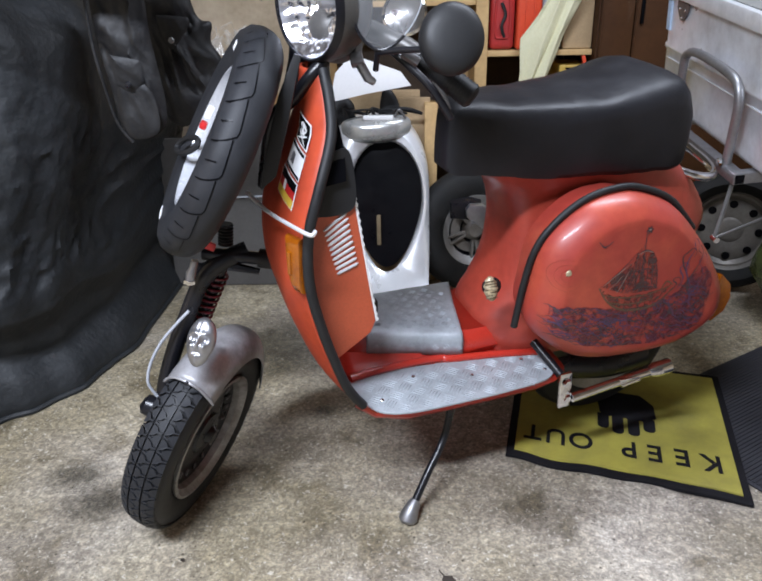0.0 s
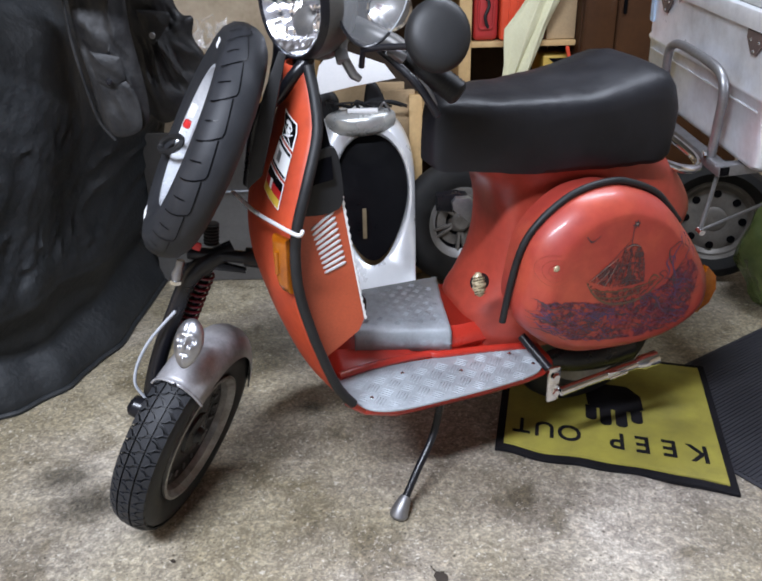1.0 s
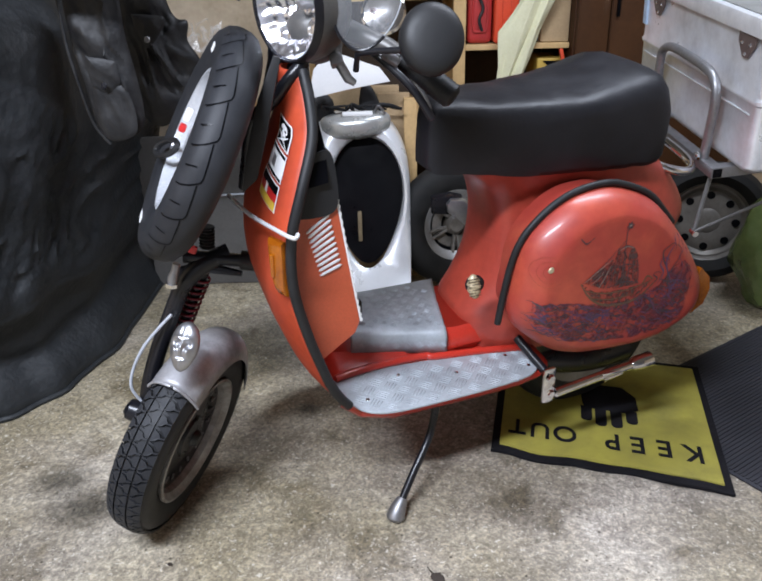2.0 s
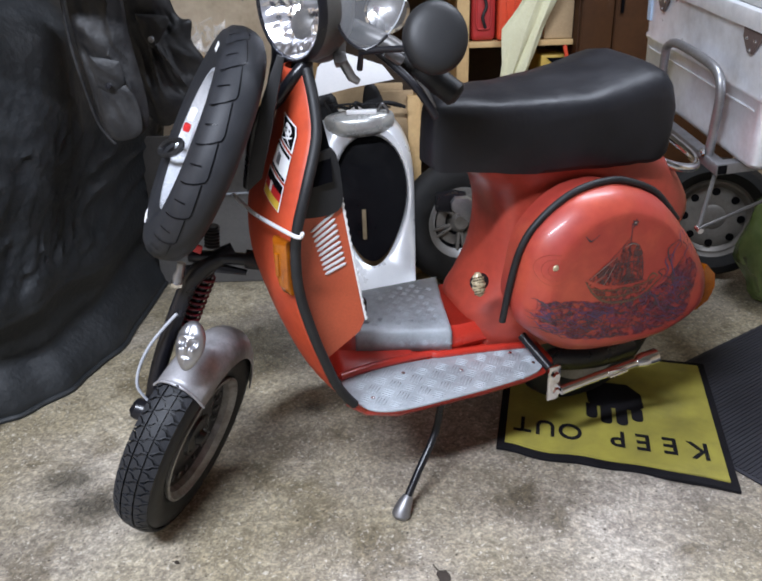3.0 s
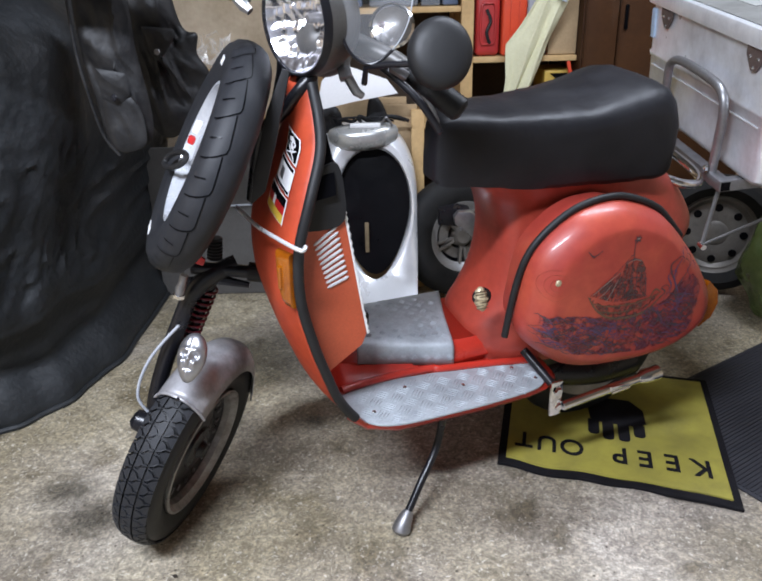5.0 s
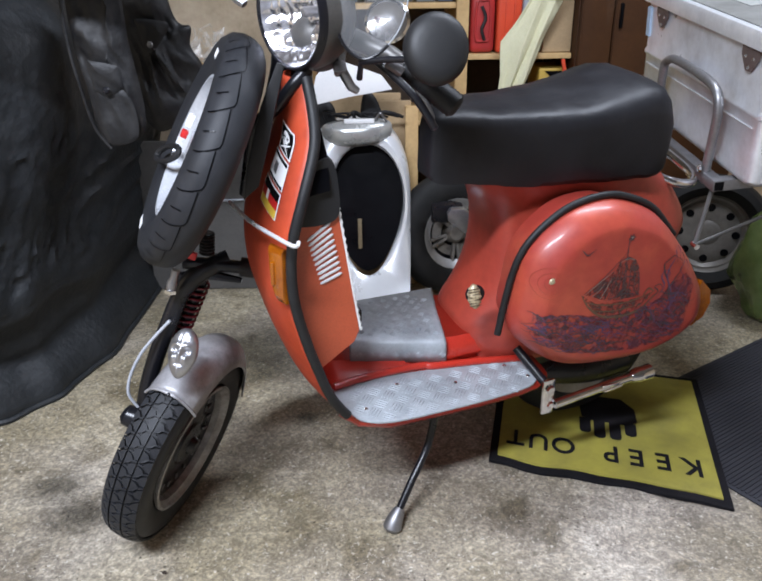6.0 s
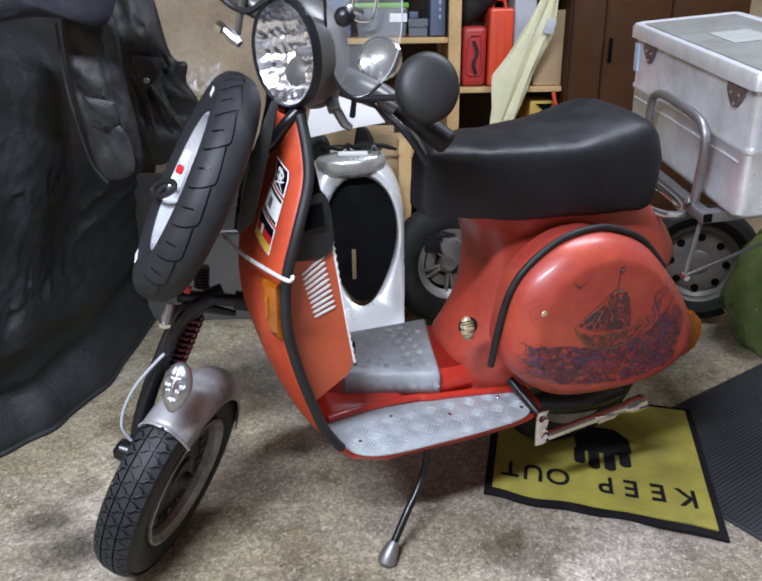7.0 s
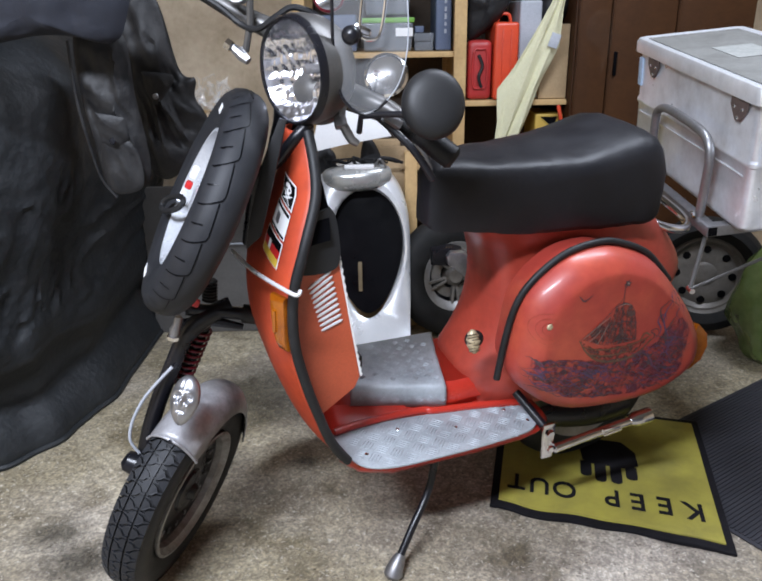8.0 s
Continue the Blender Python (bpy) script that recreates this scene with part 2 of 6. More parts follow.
def block(sx, sy, sz, bevel=0.004, at=(0, 0, 0), bm=None, segs=2):
    b = bmesh.new()
    bmesh.ops.create_cube(b, size=1.0)
    for v in b.verts:
        v.co = Vector((v.co.x * sx, v.co.y * sy, v.co.z * sz))
    if bevel:
        bmesh.ops.bevel(b, geom=b.edges[:], offset=bevel, segments=segs, affect="EDGES", profile=0.6)
    bmesh.ops.translate(b, verts=b.verts, vec=at)
    if bm is None:
        return b
    return merge(bm, b)


def merge(bm, other, m=None):
    if m is not None:
        other.transform(m)
    vs = [bm.verts.new(v.co) for v in other.verts]
    other.verts.index_update()
    for f in other.faces:
        try:
            bm.faces.new([vs[v.index] for v in f.verts])
        except ValueError:
            pass
    other.free()
    return bm


def slab(outline, depth, bevel=0.0):
    """A flat outline in x, y raised by depth in z."""
    bm = bmesh.new()
    f = bm.faces.new([bm.verts.new((p[0], p[1], 0)) for p in outline])
    if f.normal.z > 0:
        f.normal_flip()
    ext = bmesh.ops.extrude_face_region(bm, geom=[f])
    bmesh.ops.translate(bm, verts=[e for e in ext["geom"] if isinstance(e, bmesh.types.BMVert)], vec=(0, 0, depth))
    if bevel:
        top = [e for e in bm.edges if all(v.co.z > depth - 1e-6 for v in e.verts)]
        bmesh.ops.bevel(bm, geom=top, offset=bevel, segments=2, affect="EDGES", profile=0.6)
    return bm


def root(name, at, label, category, group="", kind=""):
    ob = new(name)
    ob.location = at
    return tagged(ob, label, category, group, kind)


def world_base(ob):
    p = Vector((0, 0, 0))
    while ob is not None:
        p += Vector(ob.location)
        ob = ob.parent
    return p


def part(name, bm, mat, parent=None, label="", m=None, smooth=True, sharp=40):
    """Link a mesh given in world places (after m) as one object under parent."""
    if m is not None:
        bm.transform(m)
    if parent is not None:
        bmesh.ops.translate(bm, verts=bm.verts, vec=-world_base(parent))
    bmesh.ops.recalc_face_normals(bm, faces=bm.faces)
    me = bpy.data.meshes.new(name)
    for f in bm.faces:
        f.smooth = smooth
    for e in bm.edges:
        if len(e.link_faces) == 2 and e.calc_face_angle(0) > radians(sharp):
            e.smooth = False
    bm.to_mesh(me)
    bm.free()
    me.materials.append(mat)
    ob = new(name, me)
    ob.parent = parent
    if label:
        ob["label"] = label
    return ob


def thing(name, bm, mat, label, category, group="", kind="", m=None, smooth=True):
    ob = part(name, bm, mat, None, "", m, smooth)
    return tagged(ob, label, category, group, kind)


def axes(at, x, z):
    """A frame whose z axis is z and whose x axis lies nearest to x."""
    z = Vector(z).normalized()
    x = Vector(x)
    x = (x - z * x.dot(z)).normalized()
    y = z.cross(x)
    return Matrix(((x.x, y.x, z.x, at[0]), (x.y, y.y, z.y, at[1]), (x.z, y.z, z.z, at[2]), (0, 0, 0, 1)))


# ---- the room ----
def plane_block(name, lo, hi, mat, label):
    c = [(a + b) / 2 for a, b in zip(lo, hi)]
    s = [b - a for a, b in zip(lo, hi)]
    return thing(name, block(*s, bevel=0, at=c), mat, label, "wall" if "wall" in name else name, kind="structure", smooth=False)


def floor_sheet():
    bm = bmesh.new()
    bmesh.ops.create_grid(bm, x_segments=60, y_segments=60, size=0.5)
    for v in bm.verts:
        v.co = Vector((v.co.x * 5.6 + 0.2, v.co.y * 5.6 + 0.9, 0))
        v.co.z = 0.002 * noise.noise(v.co * 1.7) - 0.002
    thing("floor", bm, M_FLOOR, "worn speckled grey-brown concrete garage floor", "floor", kind="structure")


floor_sheet()
plane_block("wall_back", (-2.6, 3.30, -0.01), (3.0, 3.45, 2.5), M_WALL, "stained tan plaster garage wall")
plane_block("wall_left", (-2.75, -1.9, -0.01), (-2.6, 3.45, 2.5), M_WALL, "stained tan plaster garage wall")
plane_block("wall_right", (3.0, -1.9, -0.01), (3.15, 3.45, 2.5), M_WALL, "stained tan plaster garage wall")
# front wall and ceiling are unseen; kept dark to hold down bounced light
plane_block("wall_front", (-2.6, -1.9, -0.01), (3.0, -1.75, 2.5), M_FRONT_WALL, "unseen grey garage front wall, kept dark to cut bounced light")
plane_block("ceiling", (-2.75, -1.9, 2.4), (3.15, 3.45, 2.5), M_CEIL, "unseen grey garage ceiling, kept dark to cut bounced light")

# ---- scooter frame ----
YAW, LEAN = radians(20.3), radians(6.0)
BASE = Vector((-0.468, 1.242, 0.0))
AX = Vector((math.cos(YAW), math.sin(YAW), 0))
AY = Vector((-math.sin(YAW) * math.cos(LEAN), math.cos(YAW) * math.cos(LEAN), math.sin(LEAN)))
AZ = AX.cross(AY)
SC = Matrix(((AX.x, AY.x, AZ.x, BASE.x), (AX.y, AY.y, AZ.y, BASE.y), (AX.z, AY.z, AZ.z, BASE.z), (0, 0, 0, 1)))
MID = 0.035     # middle line of the body
scooter = root("scooter", BASE, "worn red-orange motor scooter leaning on its side stand, front wheel turned", "scooter")


def wheel_tyre(r, w, rim, seg=64):
    """A tyre about z, centred, with shoulders and beads."""
    s = w / 2
    prof = [(rim, -s * 0.62), (rim + 0.012, -s * 0.80), (rim + (r - rim) * 0.45, -s), (rim + (r - rim) * 0.78, -s * 0.88),
            (r - 0.006, -s * 0.62), (r - 0.001, -s * 0.30), (r, 0), (r - 0.001, s * 0.30), (r - 0.006, s * 0.62),
            (rim + (r - rim) * 0.78, s * 0.88), (rim + (r - rim) * 0.45, s), (rim + 0.012, s * 0.80), (rim, s * 0.62), (rim - 0.004, 0), (rim, -s * 0.62)]
    return lathe(prof, seg)


SHM = -0.040    # middle line of the shield


# the shield's edge: height, place ahead, half width and depth of its curve
SHIELD_Z = [0.275, 0.32, 0.38, 0.45, 0.52, 0.61, 0.70, 0.78, 0.85, 0.90, 0.945]
SHIELD_X = [0.400, 0.358, 0.322, 0.297, 0.276, 0.257, 0.259, 0.283, 0.312, 0.319, 0.318]
SHIELD_W = [0.115, 0.130, 0.138, 0.141, 0.143, 0.143, 0.138, 0.128, 0.097, 0.067, 0.036]
SHIELD_D = [0.02, 0.025, 0.03, 0.034, 0.036, 0.038, 0.038, 0.036, 0.034, 0.03, 0.025]


def shield():
    rows = spline([(z, x, h) for z, x, h in zip(SHIELD_Z, SHIELD_X, SHIELD_W)], 4)
    deep = [p.x for p in spline([(d, 0, 0) for d in SHIELD_D], 4)]
    bm, grid, left, right = bmesh.new(), [], [], []
    for p, d in zip(rows, deep):
        ring = []
        for j in range(17):
            v = -1 + j / 8
            ring.append(bm.verts.new((p.y - d * (1 - abs(v) ** 2.4), SHM + v * p.z, p.x)))
        grid.append(ring)
        if p.x > 0.318:
            left.append((p.y + 0.002, SHM - p.z, p.x))
            right.append((p.y + 0.002, SHM + p.z, p.x))
    for a, b in zip(grid, grid[1:]):
        for i in range(16):
            bm.faces.new((a[i], a[i + 1], b[i + 1], b[i]))
    ob = part("leg_shield", bm, M_SHIELD, scooter, "red painted leg shield with scuffs", SC)
    mod = ob.modifiers.new("thick", "SOLIDIFY")
    mod.thickness, mod.offset = 0.004, 0
    for side in (left, right):
        part("edge_trim", tube(side, 0.0095, 10), M_RUBBER, ob, "black rubber edge trim", SC)
    return ob


leg_shield = shield()


def glove_box():
    # side panel shape in x, z, closed to the far side
    prof = [(0.270, 0.742), (0.320, 0.744), (0.352, 0.740), (0.395, 0.49), (0.385, 0.465), (0.318, 0.418), (0.298, 0.47), (0.276, 0.56), (0.262, 0.64), (0.268, 0.72)]
    ins = [0.012, 0.0, 0.0, 0.0, 0.0, 0.012]
    ys = [-0.142, -0.137, -0.125, 0.085, 0.097, 0.102]
    cx, cz = 0.33, 0.61
    rings = []
    for y, i in zip(ys, ins):
        rings.append([(cx + (x - cx) * (1 - i * 4), y, cz + (z - cz) * (1 - i * 2)) for x, z in prof])
    ob = part("glove_box", from_rings(rings), M_ORANGE, scooter, "orange glove box behind the shield", SC)
    def behind_edge(z, gap):
        return SHM - float(np.interp(z, SHIELD_Z, SHIELD_W)) + gap

    # solid black block stands for the shade in the open gap
    hollow = [(0.272, 0.770), (0.335, 0.780), (0.338, 0.830), (0.334, 0.868), (0.322, 0.905), (0.314, 0.905), (0.306, 0.85), (0.288, 0.79)]
    part("inner_gap_shade", from_rings([[(x, y if far else behind_edge(z, 0.016), z) for x, z in hollow] for far, y in ((False, 0), (True, 0.06))]), M_DARK, scooter, "black filler for the shaded gap behind the shield", SC)
    low = spline([(x, z, 0) for x, z in ((0.272, 0.728), (0.300, 0.718), (0.340, 0.722), (0.353, 0.742), (0.350, 0.790), (0.344, 0.826), (0.322, 0.826), (0.298, 0.815), (0.280, 0.780))], 4, True)
    part("inner_panel", from_rings([[(p.x, (-0.1475 if p.y < 0.80 else max(-0.1475, behind_edge(p.y, 0.012))) if k == 0 else 0.105, p.y) for p in low] for k in range(2)]), M_PLASTIC, scooter, "black plastic inner panel", SC)
    bead = [(0.352, 0.745), (0.366, 0.66), (0.38, 0.575), (0.396, 0.49)]
    part("bead_trim", tube([(x + 0.0012 * (i % 2), -0.139, z) for i, (x, z) in enumerate((p.x, p.y) for p in spline([(x, z, 0) for x, z in bead], 12))], [0.0022 + 0.0012 * (i % 2) for i in range(37)], 8), M_WHITE, ob, "white beaded trim", SC)
    # louvre of chrome bars
    for i in range(10):
        t = i / 9
        a = Vector((0.296 + 0.022 * t, -0.143, 0.690 - 0.086 * t))
        b = Vector((0.338 + 0.020 * t, -0.143, 0.720 - 0.100 * t))
        part("vent_bar", tube([a, a.lerp(b, 0.1), a.lerp(b, 0.9), b], [0.001, 0.0027, 0.0027, 0.001], 8), M_ROD, ob, "chrome vent bar", SC)
    part("hook", block(0.012, 0.02, 0.028, 0.004, (0.400, -0.11, 0.505)), M_BLACK, ob, "black hook", SC)


glove_box()


def tunnel_shift(x):
    """The tunnel grows wider towards the rear body."""
    return float(np.interp(x, [0.42, 0.62], [0.020, -0.045]))


def floorboard():
    sec = [(-0.178, 0.268), (-0.186, 0.279), (-0.183, 0.288), (-0.165, 0.292), (-0.045, 0.297), (-0.030, 0.304), (-0.012, 0.318), (-0.004, 0.345),
           (0.008, 0.358), (0.075, 0.360), (0.142, 0.358)]
    far = [(2 * 0.075 - y, z - 0.045 * min(1, max(0, -y) / 0.02)) for y, z in reversed(sec)]
    ring = sec + far
    xs = [0.362, 0.39, 0.45, 0.55, 0.65, 0.75, 0.80, 0.835]
    sh = [0.055, 0.020, 0, 0, 0, 0.004, 0.012, 0.03]
    rings = [[(x, y + s * (1 if y < 0.07 else -1) * (abs(y - 0.075) / 0.2) + tunnel_shift(x) * min(1, max(0, (z - 0.297) / 0.02)) * (1 if y < 0.05 else 0), z + 0.02 * max(0, (0.36 - x) / 0.03)) for y, z in ring] for x, s in zip(xs, sh)]
    ob = part("floorboard", from_rings(rings, False, False), M_RED_FLOOR, scooter, "red painted floorboard", SC)
    mod = ob.modifiers.new("thick", "SOLIDIFY")
    mod.thickness, mod.offset = 0.004, -1
    # left tread plate
    out = spline([(0.372, -0.050, 0), (0.372, -0.11, 0), (0.388, -0.166, 0), (0.445, -0.193, 0), (0.56, -0.196, 0), (0.68, -0.192, 0), (0.765, -0.182, 0),
                  (0.800, -0.155, 0), (0.812, -0.105, 0), (0.800, -0.092, 0), (0.70, -0.075, 0), (0.60, -0.060, 0), (0.48, -0.050, 0)], 6, True)
    plate = part("tread_plate", slab(out, 0.004, 0.001), M_CHECK, ob, "worn aluminium checker plate", SC @ pose(0, 0, 0.2945))
    bm = bmesh.new()
    pitch = 0.0335
    for i in range(-4, 24):
        for j in range(-14, 16):
            u, v = (i + j) * pitch * 0.707 + 0.35, (j - i) * pitch * 0.707 * 0.9 - 0.05
            if not (0.392 < u < 0.80 and -0.184 + 0.9 * max(0, 0.43 - u) + 1.1 * max(0, u - 0.75) < v < -0.064 - 0.09 * max(0, u - 0.5)):
                continue
            ang = 0.785 if (i + j) % 2 else -0.785
            for k in (-1.5, -0.5, 0.5, 1.5):
                b = block(0.0245, 0.0026, 0.0022, 0.0006, (0, k * 0.0064, 0), segs=1)
                merge(bm, b, pose(u, v, 0.2987, 0, 0, math.degrees(ang)))
    tagged(part("tread_pattern", bm, M_CHECK, plate, "raised tread pattern", SC), kind="stuff")
    lip = spline([(0.368, -0.058, 0.304), (0.42, -0.050, 0.305), (0.50, -0.047, 0.306), (0.575, -0.050, 0.306), (0.600, -0.058, 0.305), (0.70, -0.072, 0.304), (0.80, -0.092, 0.303)], 6)
    part("floor_lip", tube(lip, [0.0085] * len(lip), 10), M_RED_FLOOR, ob, "rounded bright red lip above the plate", SC)
    for u, v in ((0.41, -0.14), (0.50, -0.085), (0.62, -0.12), (0.75, -0.10), (0.78, -0.15)):
        part("screw", lathe([(0.0, 0.002), (0.003, 0.0016), (0.0045, 0)], 12), M_CHROME, plate, "", SC @ pose(u, v, 0.299))
    # plate over the middle tunnel
    rings = []
    for x in (0.425, 0.43, 0.48, 0.54, 0.60, 0.620, 0.626):
        g, k = tunnel_shift(x) - 0.004, 0.32 * (x - 0.425)
        rings.append([(x, g - 0.010, 0.312), (x, g - 0.007, 0.345), (x, g - 0.004, 0.356), (x + k * 0.02, g + 0.006, 0.3635), (x + k * 0.5, 0.07, 0.3655), (x + k, 0.165, 0.3650)])
    tp = part("tunnel_plate", from_rings(rings, False, False), M_CHECK, ob, "worn aluminium checker plate over the tunnel", SC)
    mod = tp.modifiers.new("thick", "SOLIDIFY")
    mod.thickness, mod.offset = 0.003, 0
    bm = bmesh.new()
    for i in range(-1, 14):
        for j in range(-10, 10):
            u, v = (i + j) * 0.0155 + 0.43, (j - i) * 0.014 + 0.06
            if not (0.435 < u < 0.625 + 0.2 * max(0, v) and 0.010 + tunnel_shift(u) < v < 0.155):
                continue
            for k in (-1, 0, 1):
                merge(bm, block(0.0125, 0.0022, 0.0020, 0.0006, (0, k * 0.0048, 0), segs=1), pose(u, v, 0.3667, 0, 0, 45 if (i + j) % 2 else -45))
    for i in range(8):
        for k in (-1, 0, 1):
            u = 0.445 + 0.0245 * i
            slope = math.degrees(math.atan2(-0.065, 0.20))
            merge(bm, block(0.0125, 0.0022, 0.0020, 0.0006, (0, k * 0.0048, 0), segs=1), pose(u, tunnel_shift(u) - 0.0135, 0.330, 0, 0, slope) @ pose(0, 0, 0, 90, 0, 0) @ pose(0, 0, 0, 0, 0, 45 if i % 2 else -45))
    tagged(part("tread_pattern", bm, M_CHECK, tp, "raised tread pattern", SC), kind="stuff")
    return ob


floorboard()


def rear_body():
    rows = [  # z, x front, x back, half width
        (0.285, 0.70, 1.10, 0.126), (0.33, 0.682, 1.14, 0.132), (0.37, 0.680, 1.17, 0.133), (0.41, 0.704, 1.19, 0.133), (0.47, 0.730, 1.20, 0.132),
        (0.55, 0.738, 1.245, 0.124), (0.62, 0.730, 1.210, 0.118), (0.68, 0.702, 1.150, 0.120), (0.72, 0.650, 1.105, 0.124), (0.745, 0.620, 1.08, 0.120)]
    rings = []
    for z, a, b, h in [tuple(v) for v in np.array([list(p) for p in zip(*[[q.x for q in spline([(r[k], 0, 0) for r in rows], 4)] for k in range(4)])])]:
        ring = []
        n = 56
        for j in range(n):
            th = 2 * math.pi * j / n
            c, s = math.cos(th), math.sin(th)
            e = 0.62
            ring.append(((a + b) / 2 + (b - a) / 2 * math.copysign(abs(c) ** e, c), MID + 0.01 + h * math.copysign(abs(s) ** 0.5, s), z))
        rings.append(ring)
    ob = part("rear_body", from_rings(rings), M_RED, scooter, "red painted rear body", SC, sharp=60)
    return ob


rear = rear_body()

COWL = [(0.690, 0.450), (0.692, 0.53), (0.702, 0.600), (0.732, 0.652), (0.790, 0.695), (0.855, 0.711), (0.918, 0.706), (1.008, 0.668), (1.085, 0.592), (1.142, 0.52),
        (1.180, 0.455), (1.186, 0.395), (1.148, 0.355), (1.066, 0.325), (0.94, 0.322), (0.820, 0.340), (0.740, 0.390)]
COWL = [(x + 0.015 * max(0.0, 1.05 - x) / 0.36, z - 0.008 * max(0.0, min(1.0, (z - 0.55) / 0.1))) for x, z in COWL]


COWL_ROWS = ((-0.085, 0.93), (-0.140, 0.975), (-0.158, 1.0), (-0.168, 0.994), (-0.184, 0.972), (-0.197, 0.935), (-0.2070, 0.890), (-0.2145, 0.845), (-0.2185, 0.815),
             (-0.2205, 0.79), (-0.2215, 0.74), (-0.2225, 0.62), (-0.2235, 0.4), (-0.2240, 0.1))
COWL_RIM = sorted((math.atan2(p.y - 0.515, p.x - 0.93), math.hypot(p.x - 0.93, p.y - 0.515)) for p in spline([(x, z, 0) for x, z in COWL], 5, True))


def cowl_y(x, z):
    """The place of the cowl's face at x, z."""
    rim = float(np.interp(math.atan2(z - 0.515, x - 0.93), [a for a, r in COWL_RIM], [r for a, r in COWL_RIM]))
    s = math.hypot(x - 0.93, z - 0.515) / rim
    return float(np.interp(s, [r[1] for r in reversed(COWL_ROWS[2:])], [r[0] for r in reversed(COWL_ROWS[2:])]))


def cowl():
    out = spline([(x, z, 0) for x, z in COWL], 5, True)
    cx, cz = 0.93, 0.515
    rings = []
    for y, s in COWL_ROWS:
        dz = 0.012 * (1 - s)
        rings.append([(cx + (p.x - cx) * s, y, cz + (p.y - cz) * s - dz) for p in out])
    ob = part("side_cowl", from_rings(rings), M_COWL, scooter, "dull red-orange side cowl with a painted sailing ship", SC, sharp=60)
    trim = spline([(0.672, -0.150, 0.425), (0.680, -0.153, 0.52), (0.694, -0.158, 0.604), (0.727, -0.160, 0.658), (0.788, -0.162, 0.702), (0.857, -0.162, 0.718),
                   (0.922, -0.162, 0.713), (1.014, -0.158, 0.673), (1.090, -0.152, 0.597)], 6)
    for p in trim:
        p.x += 0.017 * max(0.0, 1.05 - p.x) / 0.36
        p.z -= 0.009 * max(0.0, min(1.0, (p.z - 0.55) / 0.1))
    part("cowl_trim", tube(trim, [0.0072] * len(trim), 10), M_RUBBER, ob, "black rubber trim", SC)
    return ob


side_cowl = cowl()


def seat():
    # x, bottom z, top z, shoulder z
    secs = [(0.538, 0.765, 0.845, 0.825), (0.544, 0.755, 0.866, 0.848), (0.57, 0.748, 0.877, 0.858), (0.64, 0.736, 0.873, 0.852), (0.74, 0.723, 0.866, 0.844), (0.84, 0.715, 0.866, 0.842),
            (0.93, 0.710, 0.877, 0.850), (1.00, 0.707, 0.892, 0.860), (1.050, 0.708, 0.896, 0.856), (1.075, 0.714, 0.876, 0.836), (1.086, 0.726, 0.84, 0.815)]
    rings = []
    for x, zb, zt, zs in secs:
        e = 0.80 if x == 1.086 else (0.94 if x == 1.075 else 1.0)
        near = -0.105 - 0.002 * min(1, max(0, (x - 0.53) / 0.1)) if x < 0.55 else -0.107
        near += 0.012 * (x == 0.538) + 0.004 * (x == 0.544)
        far = float(np.interp(x, [0.538, 0.55, 0.60, 0.68, 0.78, 0.86, 1.0], [-0.045, -0.030, 0.020, 0.080, 0.125, 0.150, 0.180]))
        yc, w = (near + far) / 2, (far - near) / 2 * e
        ring = [(-w * 0.96, zb), (-w, zb + 0.012), (-w * 1.02, (zb + zs) / 2), (-w * 1.0, zs - 0.022), (-w * 0.965, zs - 0.006), (-w * 0.89, zs + (zt - zs) * 0.36), (-w * 0.74, zs + (zt - zs) * 0.72), (-w * 0.45, zt - 0.002), (0, zt)]
        ring = ring + [(-y, z) for y, z in reversed(ring[:-1])]
        rings.append([(x, yc + y, z) for y, z in ring])
    fine = []
    for k in range(len(rings[0])):
        fine.append(spline([r[k] for r in rings], 5))
    rings = [list(r) for r in zip(*fine)]
    bm = from_rings(rings)
    for v in bm.verts:
        v.co.z += 0.004 * noise.noise(v.co * 14) + 0.0022 * noise.noise(v.co * 40)
        v.co.y += 0.004 * noise.noise(Vector((v.co.x * 7, v.co.y * 12, v.co.z * 26)) + Vector((5, 0, 0)))
    ob = part("seat", bm, M_SEAT, scooter, "black vinyl bench seat with raised rear", SC, sharp=70)
    return ob


seat()

# ---- rear wheel ----
rw = part("rear_wheel", wheel_tyre(0.212, 0.095, 0.13), M_TYRE, scooter, "black rear tyre under the body", SC @ axes((1.055, MID + 0.01, 0.216), (1, 0, 0), (0, 1, 0)))
part("rim", lathe([(0.0, -0.03), (0.08, -0.03), (0.125, -0.045), (0.135, -0.05), (0.137, -0.045), (0.128, -0.03), (0.128, 0.03)], 40), M_STEEL, rw, "grey steel rim", SC @ axes((1.055, MID + 0.01, 0.216), (1, 0, 0), (0, 1, 0)))

# ---- front wheel and fork ----
N2 = Vector((0.90, -0.28, -0.335)).normalized()
WC = Vector((-0.414, 1.240, 0.206))
WH = axes(WC, (-0.297, -0.955, 0), N2)      # z: wheel axis to the open side, x: rolling direction
# black base: the sidewalls' own colour, and painted shade in the tread grooves
fw = part("front_wheel", wheel_tyre(0.2085, 0.085, 0.132, 96), M_RUBBER, scooter, "block-tread front tyre turned towards the kerb side", WH)


